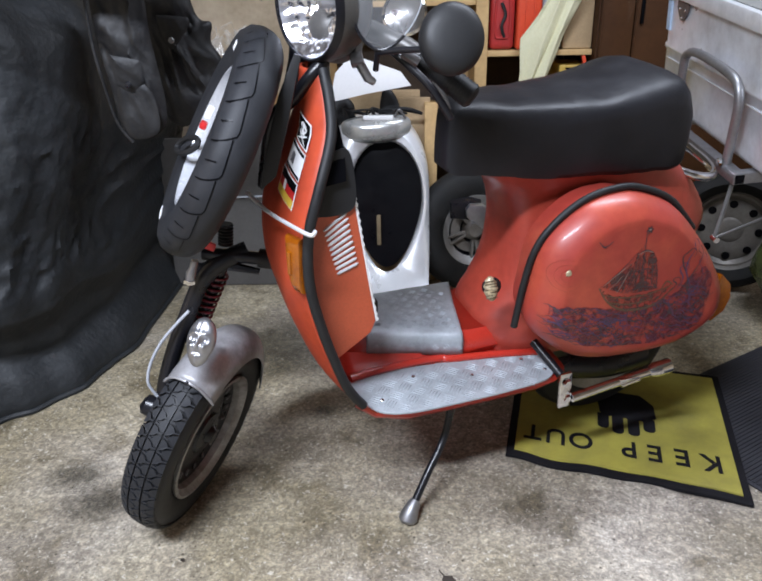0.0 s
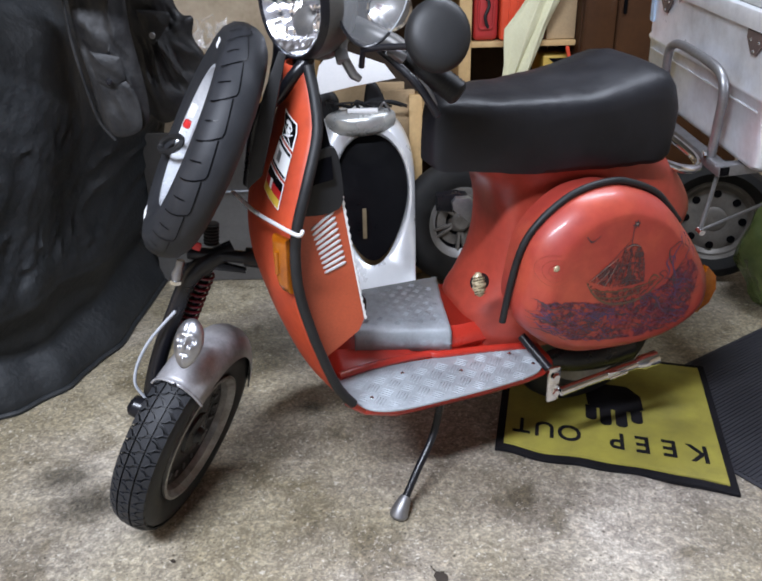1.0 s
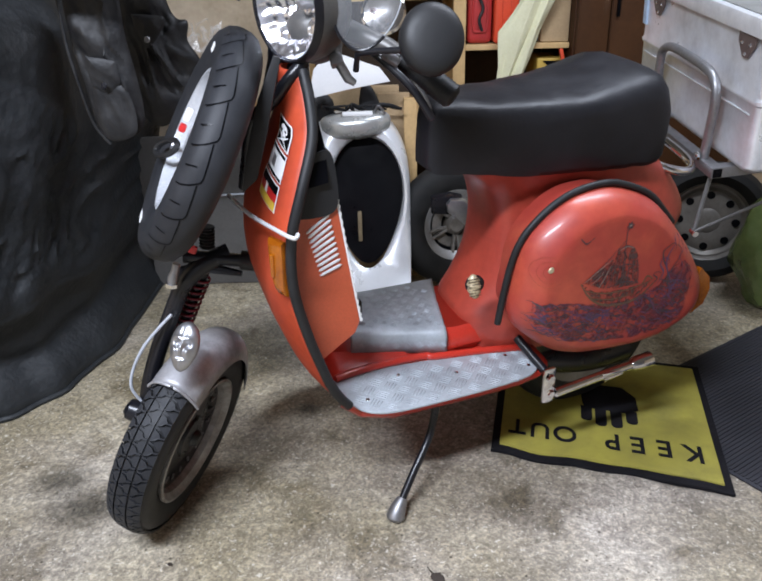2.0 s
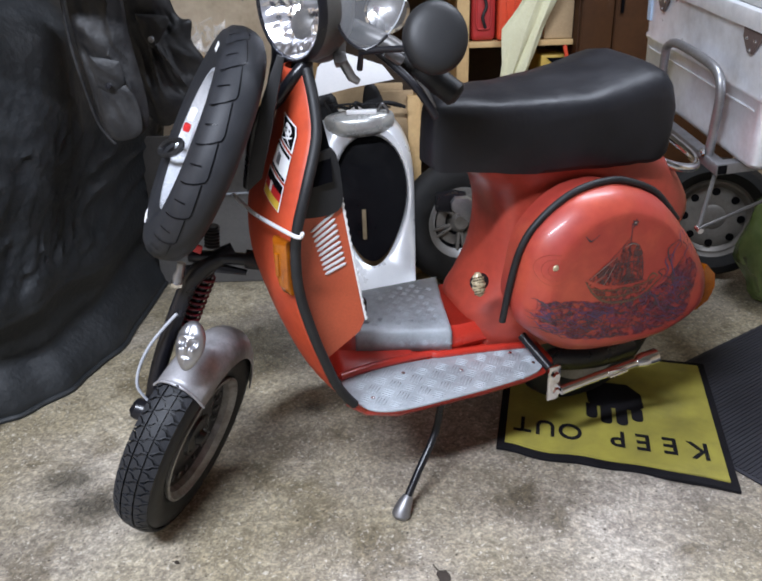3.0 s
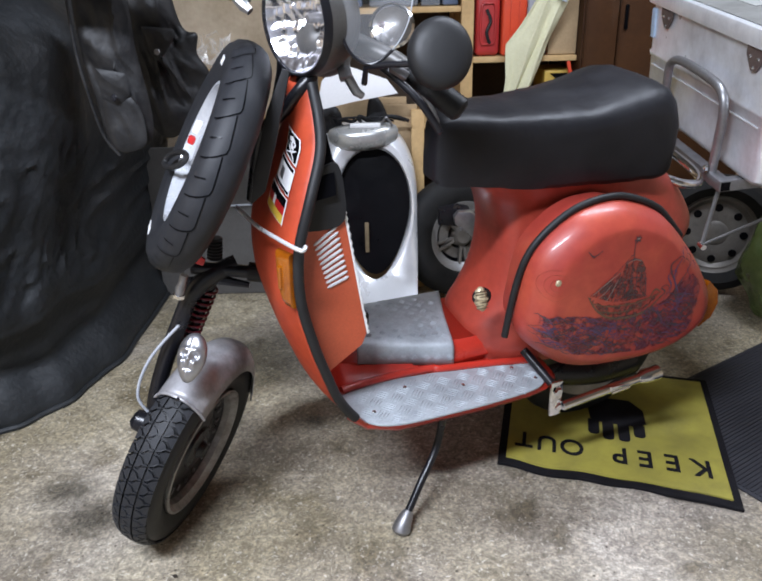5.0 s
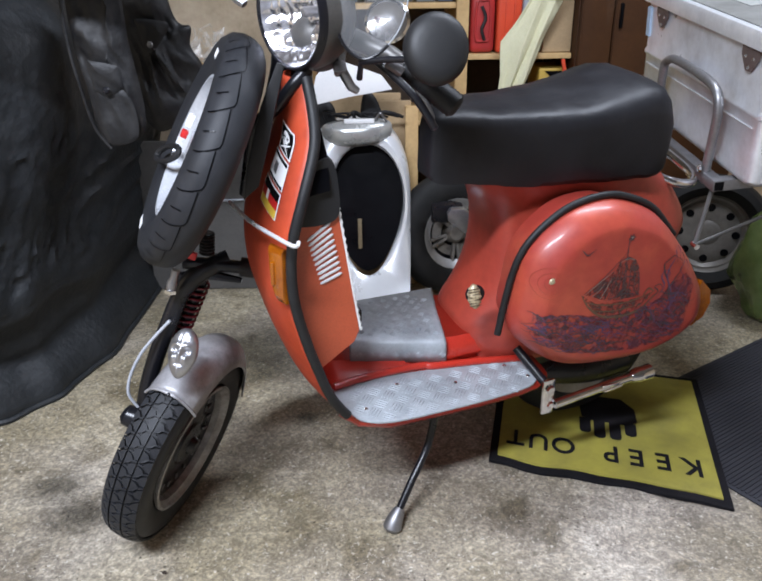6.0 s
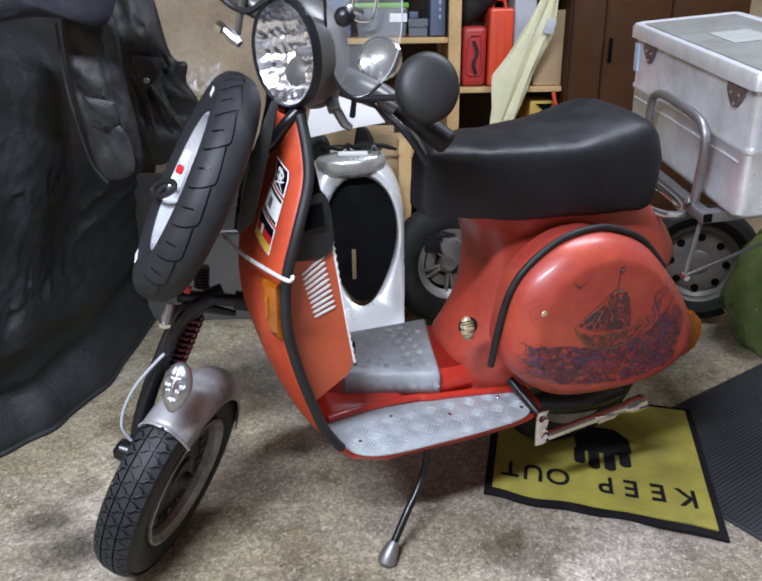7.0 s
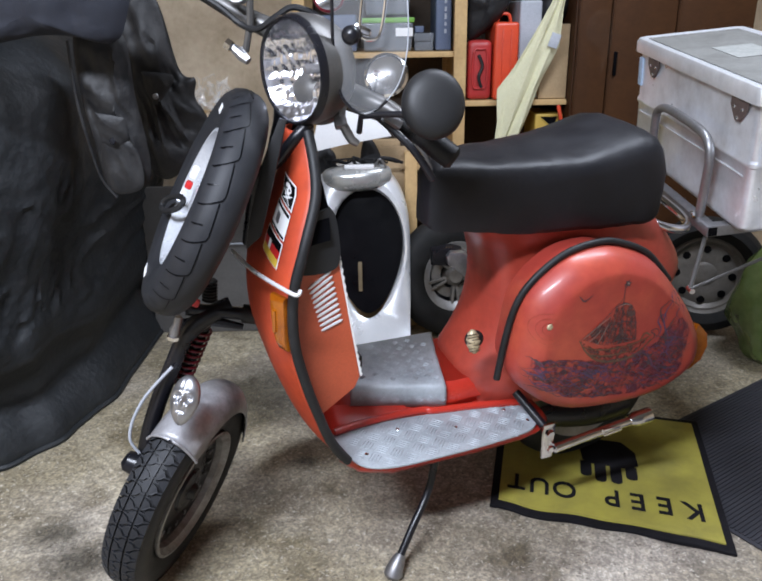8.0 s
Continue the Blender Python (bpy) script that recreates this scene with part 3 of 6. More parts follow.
M_WORNRIM = material("worn_rim_paint", (0.34, 0.335, 0.33), 0.45, metal=0.4, second=(0.13, 0.11, 0.10), scale=22, fine=200, bump=0.08, amount=0.6)


def front_wheel():
    part("rim", lathe([(0.119, 0.014), (0.122, 0.028), (0.128, 0.032), (0.132, 0.040), (0.138, 0.039), (0.138, 0.033), (0.132, 0.028), (0.131, -0.034)], 64), M_WORNRIM, fw, "dull silver rim edge", WH)
    part("wheel_disc", lathe([(0.0, 0.020), (0.055, 0.018), (0.090, 0.008), (0.120, 0.014)], 64), M_BLACK, fw, "black wheel disc", WH)
    part("hub", lathe([(0.0, 0.040), (0.012, 0.040), (0.016, 0.036), (0.02, 0.028), (0.045, 0.024), (0.05, 0.014)], 32), M_BLACK, fw, "black hub", WH)
    for k in range(20):
        a = 2 * math.pi * k / 20
        part("vent_slot", block(0.014, 0.005, 0.004, 0.001, (0.100, 0, 0.013)), M_STEEL, fw, "", WH @ pose(0, 0, 0, 0, 0, math.degrees(a)))
    # tread: rows of interlocking triangles between narrow zigzag grooves
    bm = bmesh.new()
    n = 46
    step = 2 * math.pi / n

    def on_tread(a, z):
        r = 0.2125 - (abs(z) / 0.043) ** 2.6 * 0.015
        return r, a, z

    for z0, z1, shift in ((-0.039, -0.017, 0.0), (-0.0150, 0.0095, 0.5), (0.0115, 0.036, 0.1)):
        for k in range(n):
            for flip in (False, True):
                a = step * (k + shift + (0.5 if flip else 0.0))
                lo, hi = (z1, z0) if flip else (z0, z1)
                out = ((-0.38, 0.03), (0.38, 0.03), (0.27, 0.36), (0.10, 0.52), (0.06, 0.95), (-0.06, 0.95), (-0.02, 0.62), (-0.25, 0.42))
                pts = [on_tread(a + u * step, lo + (hi - lo) * w) for u, w in out]
                top = [bm.verts.new((r * math.cos(q), r * math.sin(q), z)) for r, q, z in pts]
                low = [bm.verts.new(((r - 0.005) * math.cos(q), (r - 0.005) * math.sin(q), z)) for r, q, z in pts]
                bm.faces.new(top)
                for i in range(8):
                    bm.faces.new((top[i], low[i], low[(i + 1) % 8], top[(i + 1) % 8]))
    tagged(part("tread_pattern", bm, M_TYRE, fw, "interlocking block tread", WH, smooth=False), kind="stuff")


front_wheel()


def fender():
    # angles measured from the rolling direction upwards
    rings = []
    a0, a1 = radians(62), radians(172)
    for i in range(33):
        a = a0 + (a1 - a0) * i / 32
        grow = 0.012 * math.sin((i / 32) * math.pi)
        r = 0.224 + grow
        ring = []
        for j in range(13):
            s = -1 + j / 6
            drop = 0.048 * abs(s) ** 2.6
            ring.append(((r - drop) * math.cos(a), (r - drop) * math.sin(a), s * (0.053 + 0.003 * (1 - abs(s)))))
        rings.append(ring)
    ob = part("front_fender", from_rings(rings, False, False), M_FENDER, scooter, "bare grey metal front fender", WH @ UPF)
    mod = ob.modifiers.new("thick", "SOLIDIFY")
    mod.thickness = 0.003
    edge = [rings[0][j] for j in range(13)]
    part("fender_lip", tube([Vector(p) for p in edge], 0.003, 8), M_FENDER, ob, "rolled fender edge", WH @ UPF)
    return ob


# in the wheel's frame x rolls ahead, y is up or down: make y point up
UPF = Matrix.Identity(4) if (WH.to_3x3() @ Vector((0, 1, 0))).z > 0 else Matrix.Diagonal((1, -1, 1, 1))
fend = fender()


# ---- fork, spare wheel and handlebar ----
def V3(*p):
    return Vector(p)


leg = spline([V3(-0.285, 1.305, 0.580), V3(-0.335, 1.287, 0.562), V3(-0.374, 1.280, 0.528), V3(-0.412, 1.275, 0.455), V3(-0.445, 1.275, 0.385), V3(-0.474, 1.276, 0.310), V3(-0.495, 1.278, 0.235)], 6)
fork = part("fork_leg", tube(leg, [0.019] * 12 + [0.017] * (len(leg) - 12), 14), M_BLACK, scooter, "black painted fork leg")
part("fork_crossbar", tube([V3(-0.37, 1.29, 0.580), V3(-0.30, 1.29, 0.573), V3(-0.215, 1.295, 0.560)], 0.013, 12), M_BLACK, fork, "black crossbar")
part("collar", tube([V3(-0.262, 1.292, 0.568), V3(-0.228, 1.294, 0.562)], 0.019, 14), M_RUBBER, fork, "ribbed rubber collar")
part("fork_bracket", tube([V3(-0.39, 1.29, 0.548), V3(-0.33, 1.29, 0.556), V3(-0.262, 1.29, 0.540)], [0.010, 0.012, 0.006], 8), M_BLACK, fork)
part("axle_boss", tube([V3(-0.528, 1.258, 0.262), V3(-0.523, 1.258, 0.258), V3(-0.500, 1.260, 0.246), V3(-0.45, 1.25, 0.22)], [0.010, 0.021, 0.026, 0.030], 18), M_BLACK, fork, "black axle boss")
part("brake_cable", tube(spline([V3(-0.400, 1.25, 0.475), V3(-0.430, 1.245, 0.446), V3(-0.462, 1.24, 0.410), V3(-0.488, 1.235, 0.365), V3(-0.497, 1.23, 0.325), V3(-0.485, 1.235, 0.29)], 6), 0.0032, 8), M_GREYBIN, fork, "grey brake cable")
cap = part("cap_bolt", tube([V3(-0.392, 1.245, 0.533), V3(-0.388, 1.245, 0.541), V3(-0.384, 1.245, 0.556), V3(-0.379, 1.246, 0.566), V3(-0.374, 1.247, 0.582)], [0.005, 0.009, 0.0105, 0.008, 0.008], 14), M_STEEL, fork, "bright steel cap bolt")
part("cap_nut", tube([V3(-0.3905, 1.244, 0.537), V3(-0.3885, 1.244, 0.544)], 0.0120, 6), M_CHROME, cap, "steel nut")
part("fork_gaiter", tube([V3(-0.317 - 0.005 * k / 14, 1.285, 0.642 - 0.044 * k / 14) for k in range(15)], [0.0125 + 0.003 * (k % 2) for k in range(15)], 14), M_RUBBER, fork, "ribbed black rubber gaiter")
part("red_reflector", block(0.022, 0.010, 0.016, 0.004), M_FLAG_RED, fork, "small red reflector", pose(-0.348, 1.268, 0.603, 0, 25, 0))


def shock():
    a, b = V3(-0.342, 1.312, 0.540), V3(-0.408, 1.312, 0.405)
    ob = part("shock_absorber", tube([a, a.lerp(b, 0.5), b], 0.013, 12), M_BLACK, scooter, "front shock absorber with a dark red spring")
    d = (b - a).normalized()
    u = d.orthogonal().normalized()
    w = d.cross(u)
    pts = []
    for i in range(10 * 14 + 1):
        t = i / (10 * 14)
        th = 2 * math.pi * 10 * t
        pts.append(a.lerp(b, 0.05 + 0.9 * t) + (u * math.cos(th) + w * math.sin(th)) * 0.0175)
    part("spring", tube(pts, 0.0030, 7), M_SPRING, ob, "dark red coil spring")


shock()


def fender_mask():
    """Chrome face ornament on the fender, one plain mesh."""
    at, nrm = V3(-0.342, 1.112, 0.478), V3(-0.10, -0.86, 0.50)
    m = axes(at, (0.22, 0.45, 0.86), nrm)

    def bump(p, x, y, sx, sy):
        return math.exp(-((p.x - x) / sx) ** 2 - ((p.y - y) / sy) ** 2)

    bm = bmesh.new()
    bmesh.ops.create_uvsphere(bm, u_segments=56, v_segments=40, radius=1.0)
    for v in bm.verts:
        p = v.co.copy()
        h = 0.0
        if p.z > 0:
            for side in (-1, 1):
                h -= 0.42 * bump(p, 0.10, 0.36 * side, 0.15, 0.20)       # eye hollows
                h += 0.26 * bump(p, 0.32, 0.34 * side, 0.09, 0.28)       # brows
                h += 0.28 * bump(p, -0.18, 0.45 * side, 0.17, 0.17)      # cheeks
                h -= 0.12 * bump(p, 0.62, 0.16 * side, 0.20, 0.06)       # forehead lines
            h += 0.38 * bump(p, -0.06, 0.0, 0.22, 0.10)                  # nose
            h -= 0.26 * bump(p, -0.42, 0.0, 0.06, 0.30)                  # mouth
            h += 0.20 * bump(p, -0.56, 0.0, 0.07, 0.22) + 0.16 * bump(p, -0.76, 0.0, 0.12, 0.18)
        wide = 1.0 + 0.06 * p.x - 0.18 * max(0.0, -p.x)
        v.co = V3(p.x * 0.045, p.y * 0.0265 * wide, (p.z + h) * 0.0165)
    part("face_ornament", bm, M_ORNAMENT, fend, "dull chrome face ornament", m, sharp=180)
    part("rivet", lathe([(0, 0.002), (0.003, 0.001), (0.004, 0)], 10), M_BLACK, fend, "", axes(V3(-0.372, 1.093, 0.405), (1, 0, 0), nrm))


M_ORNAMENT = material("dull_chrome", (0.38, 0.38, 0.40), 0.36, metal=0.9, second=(0.40, 0.40, 0.42), scale=40, fine=120, bump=0.03)
fender_mask()


def spare_wheel():
    ax = V3(-0.84, -0.245, 0.486)
    at = V3(-0.291, 1.215, 0.808) + ax * 0.008
    m = axes(at, (0.33, 0, 0.93), ax)
    ob = part("spare_wheel", wheel_tyre(0.208, 0.076, 0.124, 96), M_TYRE, scooter, "sport tyre spare wheel carried ahead of the shield", m)
    part("rim", lathe([(0.03, -0.004), (0.080, -0.008), (0.098, 0.004), (0.115, 0.015), (0.121, 0.026), (0.127, 0.026), (0.126, 0.016), (0.124, -0.025)], 64), M_WHITE_RIM, ob, "white painted rim", m)
    for k in range(5):
        part("spoke", block(0.072, 0.026, 0.012, 0.004, (0.064, 0, 0.004)), M_WHITE_RIM, ob, "white spoke", m @ pose(0, 0, 0, 0, 0, 72 * k + 20))
    part("hub", lathe([(0.0, 0.018), (0.02, 0.018), (0.03, 0.012), (0.036, -0.008)], 32), M_WHITE_RIM, ob, "", m)
    part("valve_cap", block(0.015, 0.014, 0.012, 0.004, (0.012, 0.024, 0.030)), M_FLAG_RED, ob, "red valve cap", m)
    part("valve_clip", block(0.024, 0.012, 0.012, 0.004, (0.038, 0.020, 0.030)), M_WHITE, ob, "white clip", m)
    loop = [(0.088 + 0.036 * math.cos(t), 0.015 * math.sin(t), 0.036 + 0.012 * math.cos(t)) for t in [2 * math.pi * i / 24 for i in range(24)]]
    part("lock_loop", tube(loop, 0.0055, 8, True), M_RUBBER, ob, "black cable lock loop", m @ pose(0, 0, 0, 0, 0, 122))
    # hooked grooves across the tread, their shade painted as flat dark strips: a long one that turns along the middle,
    # and a short one between
    bm = bmesh.new()

    def groove(line, wide):
        rows = []
        P = [Vector((a * 0.2, z, 0)) for a, z in line]
        for k, p in enumerate(P):
            d = (P[min(k + 1, len(P) - 1)] - P[max(k - 1, 0)]).normalized()
            s = Vector((-d.y, d.x, 0)) * wide
            row = []
            for q in (p - s, p + s):
                a, z = q.x / 0.2, q.y
                r = 0.2084 - (min(abs(z), 0.046) / 0.046) ** 2.4 * 0.020
                row.append(bm.verts.new((r * math.cos(a), r * math.sin(a), z)))
            rows.append(row)
        for p, q in zip(rows, rows[1:]):
            bm.faces.new((p[0], p[1], q[1], q[0]))

    n = 20
    for k in range(n):
        step = 2 * math.pi / n
        for side in (1,):
            a0 = step * (k + (0.5 if side < 0 else 0))
            line = [(a0 - 0.06 + 0.085 * (i / 8) ** 1.5, side * (0.043 - 0.037 * i / 8)) for i in range(9)]
            line += [(a0 + 0.06 + 0.05 * i, side * (0.004 + 0.0012 * i)) for i in range(6)]
            groove(line, 0.0011)
            groove([(a0 + 0.10 + 0.02 * i / 4, side * (0.040 - 0.018 * i / 4)) for i in range(5)], 0.0011)
    part("groove_shade", bm, M_DARK, ob, "dark strips painted for the shade in swept tread grooves", m @ Matrix.Diagonal((1.002, 1.002, 0.83, 1)))
    # size mark on the sidewall
    for k in range(5):
        part("sidewall_mark", block(0.014 - 0.004 * (k % 2), 0.003, 0.001, 0, (0.162, 0, 0.0384)), M_WHITE, ob, "white sidewall mark", m @ pose(0, 0, 0, 0, 0, -5 + 1.8 * k))
    for k in range(6):
        part("sidewall_mark", block(0.012, 0.0028, 0.001, 0, (0.160, 0, 0.0386)), M_WHITE, ob, "white sidewall mark", m @ pose(0, 0, 0, 0, 0, 172 + 2.4 * k))


spare_wheel()
part("carrier_tube", tube(spline([V3(-0.105, 1.20, 0.945), V3(-0.1275, 1.19, 0.922), V3(-0.162, 1.20, 0.883), V3(-0.200, 1.215, 0.850), V3(-0.222, 1.25, 0.775), V3(-0.236, 1.27, 0.72)], 6), 0.011, 12), M_BLACK, scooter, "black bent carrier tube")
part("carrier_plate", slab([(-0.146, 0.962), (-0.135, 0.958), (-0.167, 0.842), (-0.189, 0.769), (-0.216, 0.746), (-0.206, 0.800), (-0.176, 0.897)], 0.008, 0.002), M_PLASTIC, scooter, "dark grey carrier panel",
     axes(V3(0, 1.145, 0), (1, 0, 0), (0, -1, 0)))
part("chrome_rod", tube(spline([V3(-0.252, 1.20, 0.726), V3(-0.211, 1.145, 0.710), V3(-0.161, 1.075, 0.706), V3(-0.1265, 1.045, 0.699), V3(-0.120, 1.055, 0.702)], 5), 0.0036, 10), M_ROD, scooter, "thin chrome rod")


def shield_point(v, z):
    """A place just ahead of the painted shield face; v runs from the near edge (0) to the middle (1)."""
    x, h, d = (float(np.interp(z, SHIELD_Z, k)) for k in (SHIELD_X, SHIELD_W, SHIELD_D))
    return V3(x - d * (1 - (1 - v) ** 2.4) - 0.0045, SHM - h * (1 - v), z)


def front_signal():
    rings = []
    for out, s in ((0.0, 1.0), (0.005, 1.0), (0.008, 0.93), (0.009, 0.7)):
        ring = []
        for v, t in [(0.03, i / 10) for i in range(11)] + [(0.25 - 0.12 * (i / 10) ** 3, i / 10) for i in range(10, -1, -1)]:
            z = 0.648 + (0.696 - 0.100 * t - 0.648) * s
            p = shield_point(0.15 + (v - 0.15) * s, z)
            ring.append(p + V3(-out, -out * 0.6, 0))
        rings.append(ring)
    ob = part("turn_signal", from_rings(rings), M_AMBER, scooter, "amber front turn signal on the shield edge", SC)
    # raised amber bar imitates the highlight inside the lens
    part("highlight_bar", tube([shield_point(0.17, 0.670) + V3(-0.0095, -0.006, 0), shield_point(0.17, 0.630) + V3(-0.0095, -0.006, 0)], [0.004, 0.004], 8), M_AMBER, ob, "amber bar set on for the inner highlight", SC)


front_signal()
part("rear_signal", from_rings([[(x + o * 0.4, -0.150 - o, z) for x, z in ((1.190, 0.470), (1.222, 0.44), (1.232, 0.405), (1.222, 0.37), (1.192, 0.350), (1.172, 0.41))] for o in (-0.03, 0.0, 0.015)]), M_AMBER, scooter, "amber rear turn signal", SC)


def decal(v0, v1, z0, z1, mat, parent, name, label, lift=0.0, slope=0.019, n=6):
    """A thin sticker that follows the curve of the shield; its far side sits slope higher."""
    bm, rows = bmesh.new(), []
    v0, v1 = (0.27 + (v - 0.34) * 0.80 for v in (v0, v1))
    for i in range(n + 1):
        row = []
        for j in range(n + 1):
            v, w = v0 + (v1 - v0) * i / n, j / n
            row.append(bm.verts.new(shield_point(v, z0 + (z1 - z0) * w + slope * (v - 0.20) / 0.41) + V3(-0.0012 - lift, -0.0006 - lift * 0.5, 0)))
        rows.append(row)
    for i in range(n):
        for j in range(n):
            bm.faces.new((rows[i][j], rows[i + 1][j], rows[i + 1][j + 1], rows[i][j + 1]))
    return part(name, bm, mat, parent, label, SC)


def mark(poly, lift, mat, parent, name, label):
    """A painted shape on the flag sticker, given in its unit square."""
    bm = bmesh.new()
    vs = []
    for a, b in poly:
        v = 0.27 + ((0.77 - 0.40 * a) - 0.34) * 0.80
        vs.append(bm.verts.new(shield_point(v, 0.8225 + 0.035 * b + 0.019 * (v - 0.20) / 0.41) + V3(-0.0012 - lift, -0.0006 - lift * 0.5, 0)))
    bm.faces.new(vs)
    return part(name, bm, mat, parent, label, SC, smooth=False)


def stickers():
    a = decal(0.34, 0.80, 0.820, 0.860, M_WHITE, leg_shield, "sticker", "black flag sticker with white emblem")
    decal(0.37, 0.77, 0.8225, 0.8575, M_DARK, a, "field", "black field", 0.0006)
    skull = [(0.27 * math.cos(t) + 0.50, 0.66 + 0.22 * math.sin(t)) for t in [2 * math.pi * k / 16 for k in range(16)]]
    mark(skull, 0.0012, M_WHITE, a, "skull", "white skull")
    mark([(0.36, 0.34), (0.64, 0.34), (0.66, 0.52), (0.34, 0.52)], 0.0012, M_WHITE, a, "jaw", "white jaw")
    for c in (0.38, 0.62):
        mark([(c + 0.075 * math.cos(t), 0.62 + 0.06 * math.sin(t)) for t in [2 * math.pi * k / 8 for k in range(8)]], 0.0018, M_DARK, a, "eye", "black eye")
    for x0, x1 in ((0.10, 0.90), (0.90, 0.10)):
        dx = 0.07 if x1 > x0 else -0.07
        mark([(x0, 0.06), (x0 + dx, 0.06), ((x0 + x1) / 2 + dx * 1.4, 0.24), (x1, 0.48), (x1 - dx * 0.4, 0.50), ((x0 + x1) / 2, 0.30)], 0.0015, M_WHITE, a, "sabre", "white crossed sabre")
    b = decal(0.34, 0.84, 0.776, 0.816, M_WHITE, leg_shield, "sticker", "white sticker with dark bars")
    decal(0.36, 0.82, 0.8095, 0.8145, M_DARK, b, "bar", "dark bar", 0.0006)
    decal(0.36, 0.82, 0.7775, 0.7815, M_DARK, b, "bar", "dark bar", 0.0006)
    decal(0.60, 0.72, 0.787, 0.803, M_STEEL, b, "emblem", "grey emblem", 0.0006, n=3)
    c = decal(0.34, 0.88, 0.729, 0.772, M_WHITE, leg_shield, "sticker", "black, red and gold striped sticker")
    decal(0.36, 0.86, 0.757, 0.7705, M_DARK, c, "stripe", "black stripe", 0.0006)
    decal(0.36, 0.86, 0.744, 0.757, M_FLAG_RED, c, "stripe", "red stripe", 0.0006)
    decal(0.36, 0.86, 0.7305, 0.744, M_FLAG_GOLD, c, "stripe", "gold stripe", 0.0006)
    decal(0.62, 0.70, 0.745, 0.760, M_WHITE, c, "emblem", "white emblem", 0.0012, n=3)


stickers()

HEAD = V3(-0.724, -0.677, -0.04).normalized()     # the way the lamp looks
HUP = V3(-0.05, 0.12, 0.99)


def headlight():
    lamp_at = V3(-0.126, 1.200, 1.028)
    m = axes(lamp_at, HUP, HEAD) @ Matrix.Diagonal((1.0, 0.96, 1.0, 1.0))
    shell = part("headset", lathe([(0.052, -0.090), (0.072, -0.074), (0.084, -0.050), (0.0885, -0.024), (0.0885, -0.010), (0.086, 0.0)], 48), M_GUN, scooter, "dark silver handlebar headset shell", m)
    back = lathe([(0.0, -0.101), (0.028, -0.098), (0.052, -0.090)], 48)
    part("headset_back", back, M_GUN, shell, "", m)
    # bowl with upright flutes in stepped bands
    rings = []
    for i in range(27):
        r = 0.079 * (1 - i / 26.5)
        ring = []
        for j in range(120):
            a = 2 * math.pi * j / 120
            x, y = r * math.cos(a), r * math.sin(a)
            z = float(np.interp(r, [0.0, 0.02, 0.045, 0.066, 0.079], [-0.04, -0.04, -0.03, -0.012, 0.004]))
            edge = min(1.0, (0.079 - r) / 0.006)
            band = math.floor((x + 0.076) / 0.026)
            warp = noise.noise(Vector((x * 38, y * 38, 2.0)))
            z += edge * (0.0016 * math.cos((y + 0.004 * band + 0.006 * warp) * 2 * math.pi / 0.0125) + 0.0024 * math.cos((x + 0.008 * warp) * 2 * math.pi / 0.030 + band))
            ring.append((x, y, z))
        rings.append(ring)
    lamp = part("headlight", from_rings(rings, True, False), M_REFLECT, scooter, "round faceted headlight with a chrome reflector", m)
    part("bezel", lathe([(0.079, 0.0), (0.0805, 0.008), (0.083, 0.009), (0.0865, 0.003), (0.088, -0.012)], 48), M_BLACK, lamp, "black lamp bezel", m)
    part("bulb_cap", lathe([(0.0, -0.012), (0.006, -0.013), (0.008, -0.017), (0.008, -0.040)], 20), M_STEEL, lamp, "grey bulb cap", m @ pose(0.0, -0.012, 0))
    part("lens", lathe([(0.0, 0.016), (0.03, 0.0145), (0.055, 0.0105), (0.079, 0.004)], 48), M_LENS, lamp, "clear lamp glass", m)
    lower = bmesh.new()
    bmesh.ops.create_uvsphere(lower, u_segments=32, v_segments=20, radius=1.0)
    for v in lower.verts:
        v.co = V3(-0.088 + v.co.x * 0.050, 1.262 + v.co.y * 0.045, 0.985 + v.co.z * 0.052)
    part("headset_lower", lower, M_GUN, shell, "")
    neck = part("steering_neck", tube([V3(-0.130, 1.285, 0.985), V3(-0.140, 1.290, 0.935), V3(-0.150, 1.297, 0.87)], [0.040, 0.036, 0.045], 20), M_BLACK, scooter, "black steering neck")
    return shell


M_GUN = material("dark_silver_paint", (0.12, 0.116, 0.112), 0.40, metal=0.5, second=(0.08, 0.077, 0.074), scale=12, fine=300, bump=0.04)
M_REFLECT = material("bright_reflector", (0.93, 0.93, 0.97), 0.20, metal=1.0, second=(0.84, 0.84, 0.90), scale=50, fine=120, bump=0.25, distance=0.003, rough_var=0.05)
headset = headlight()


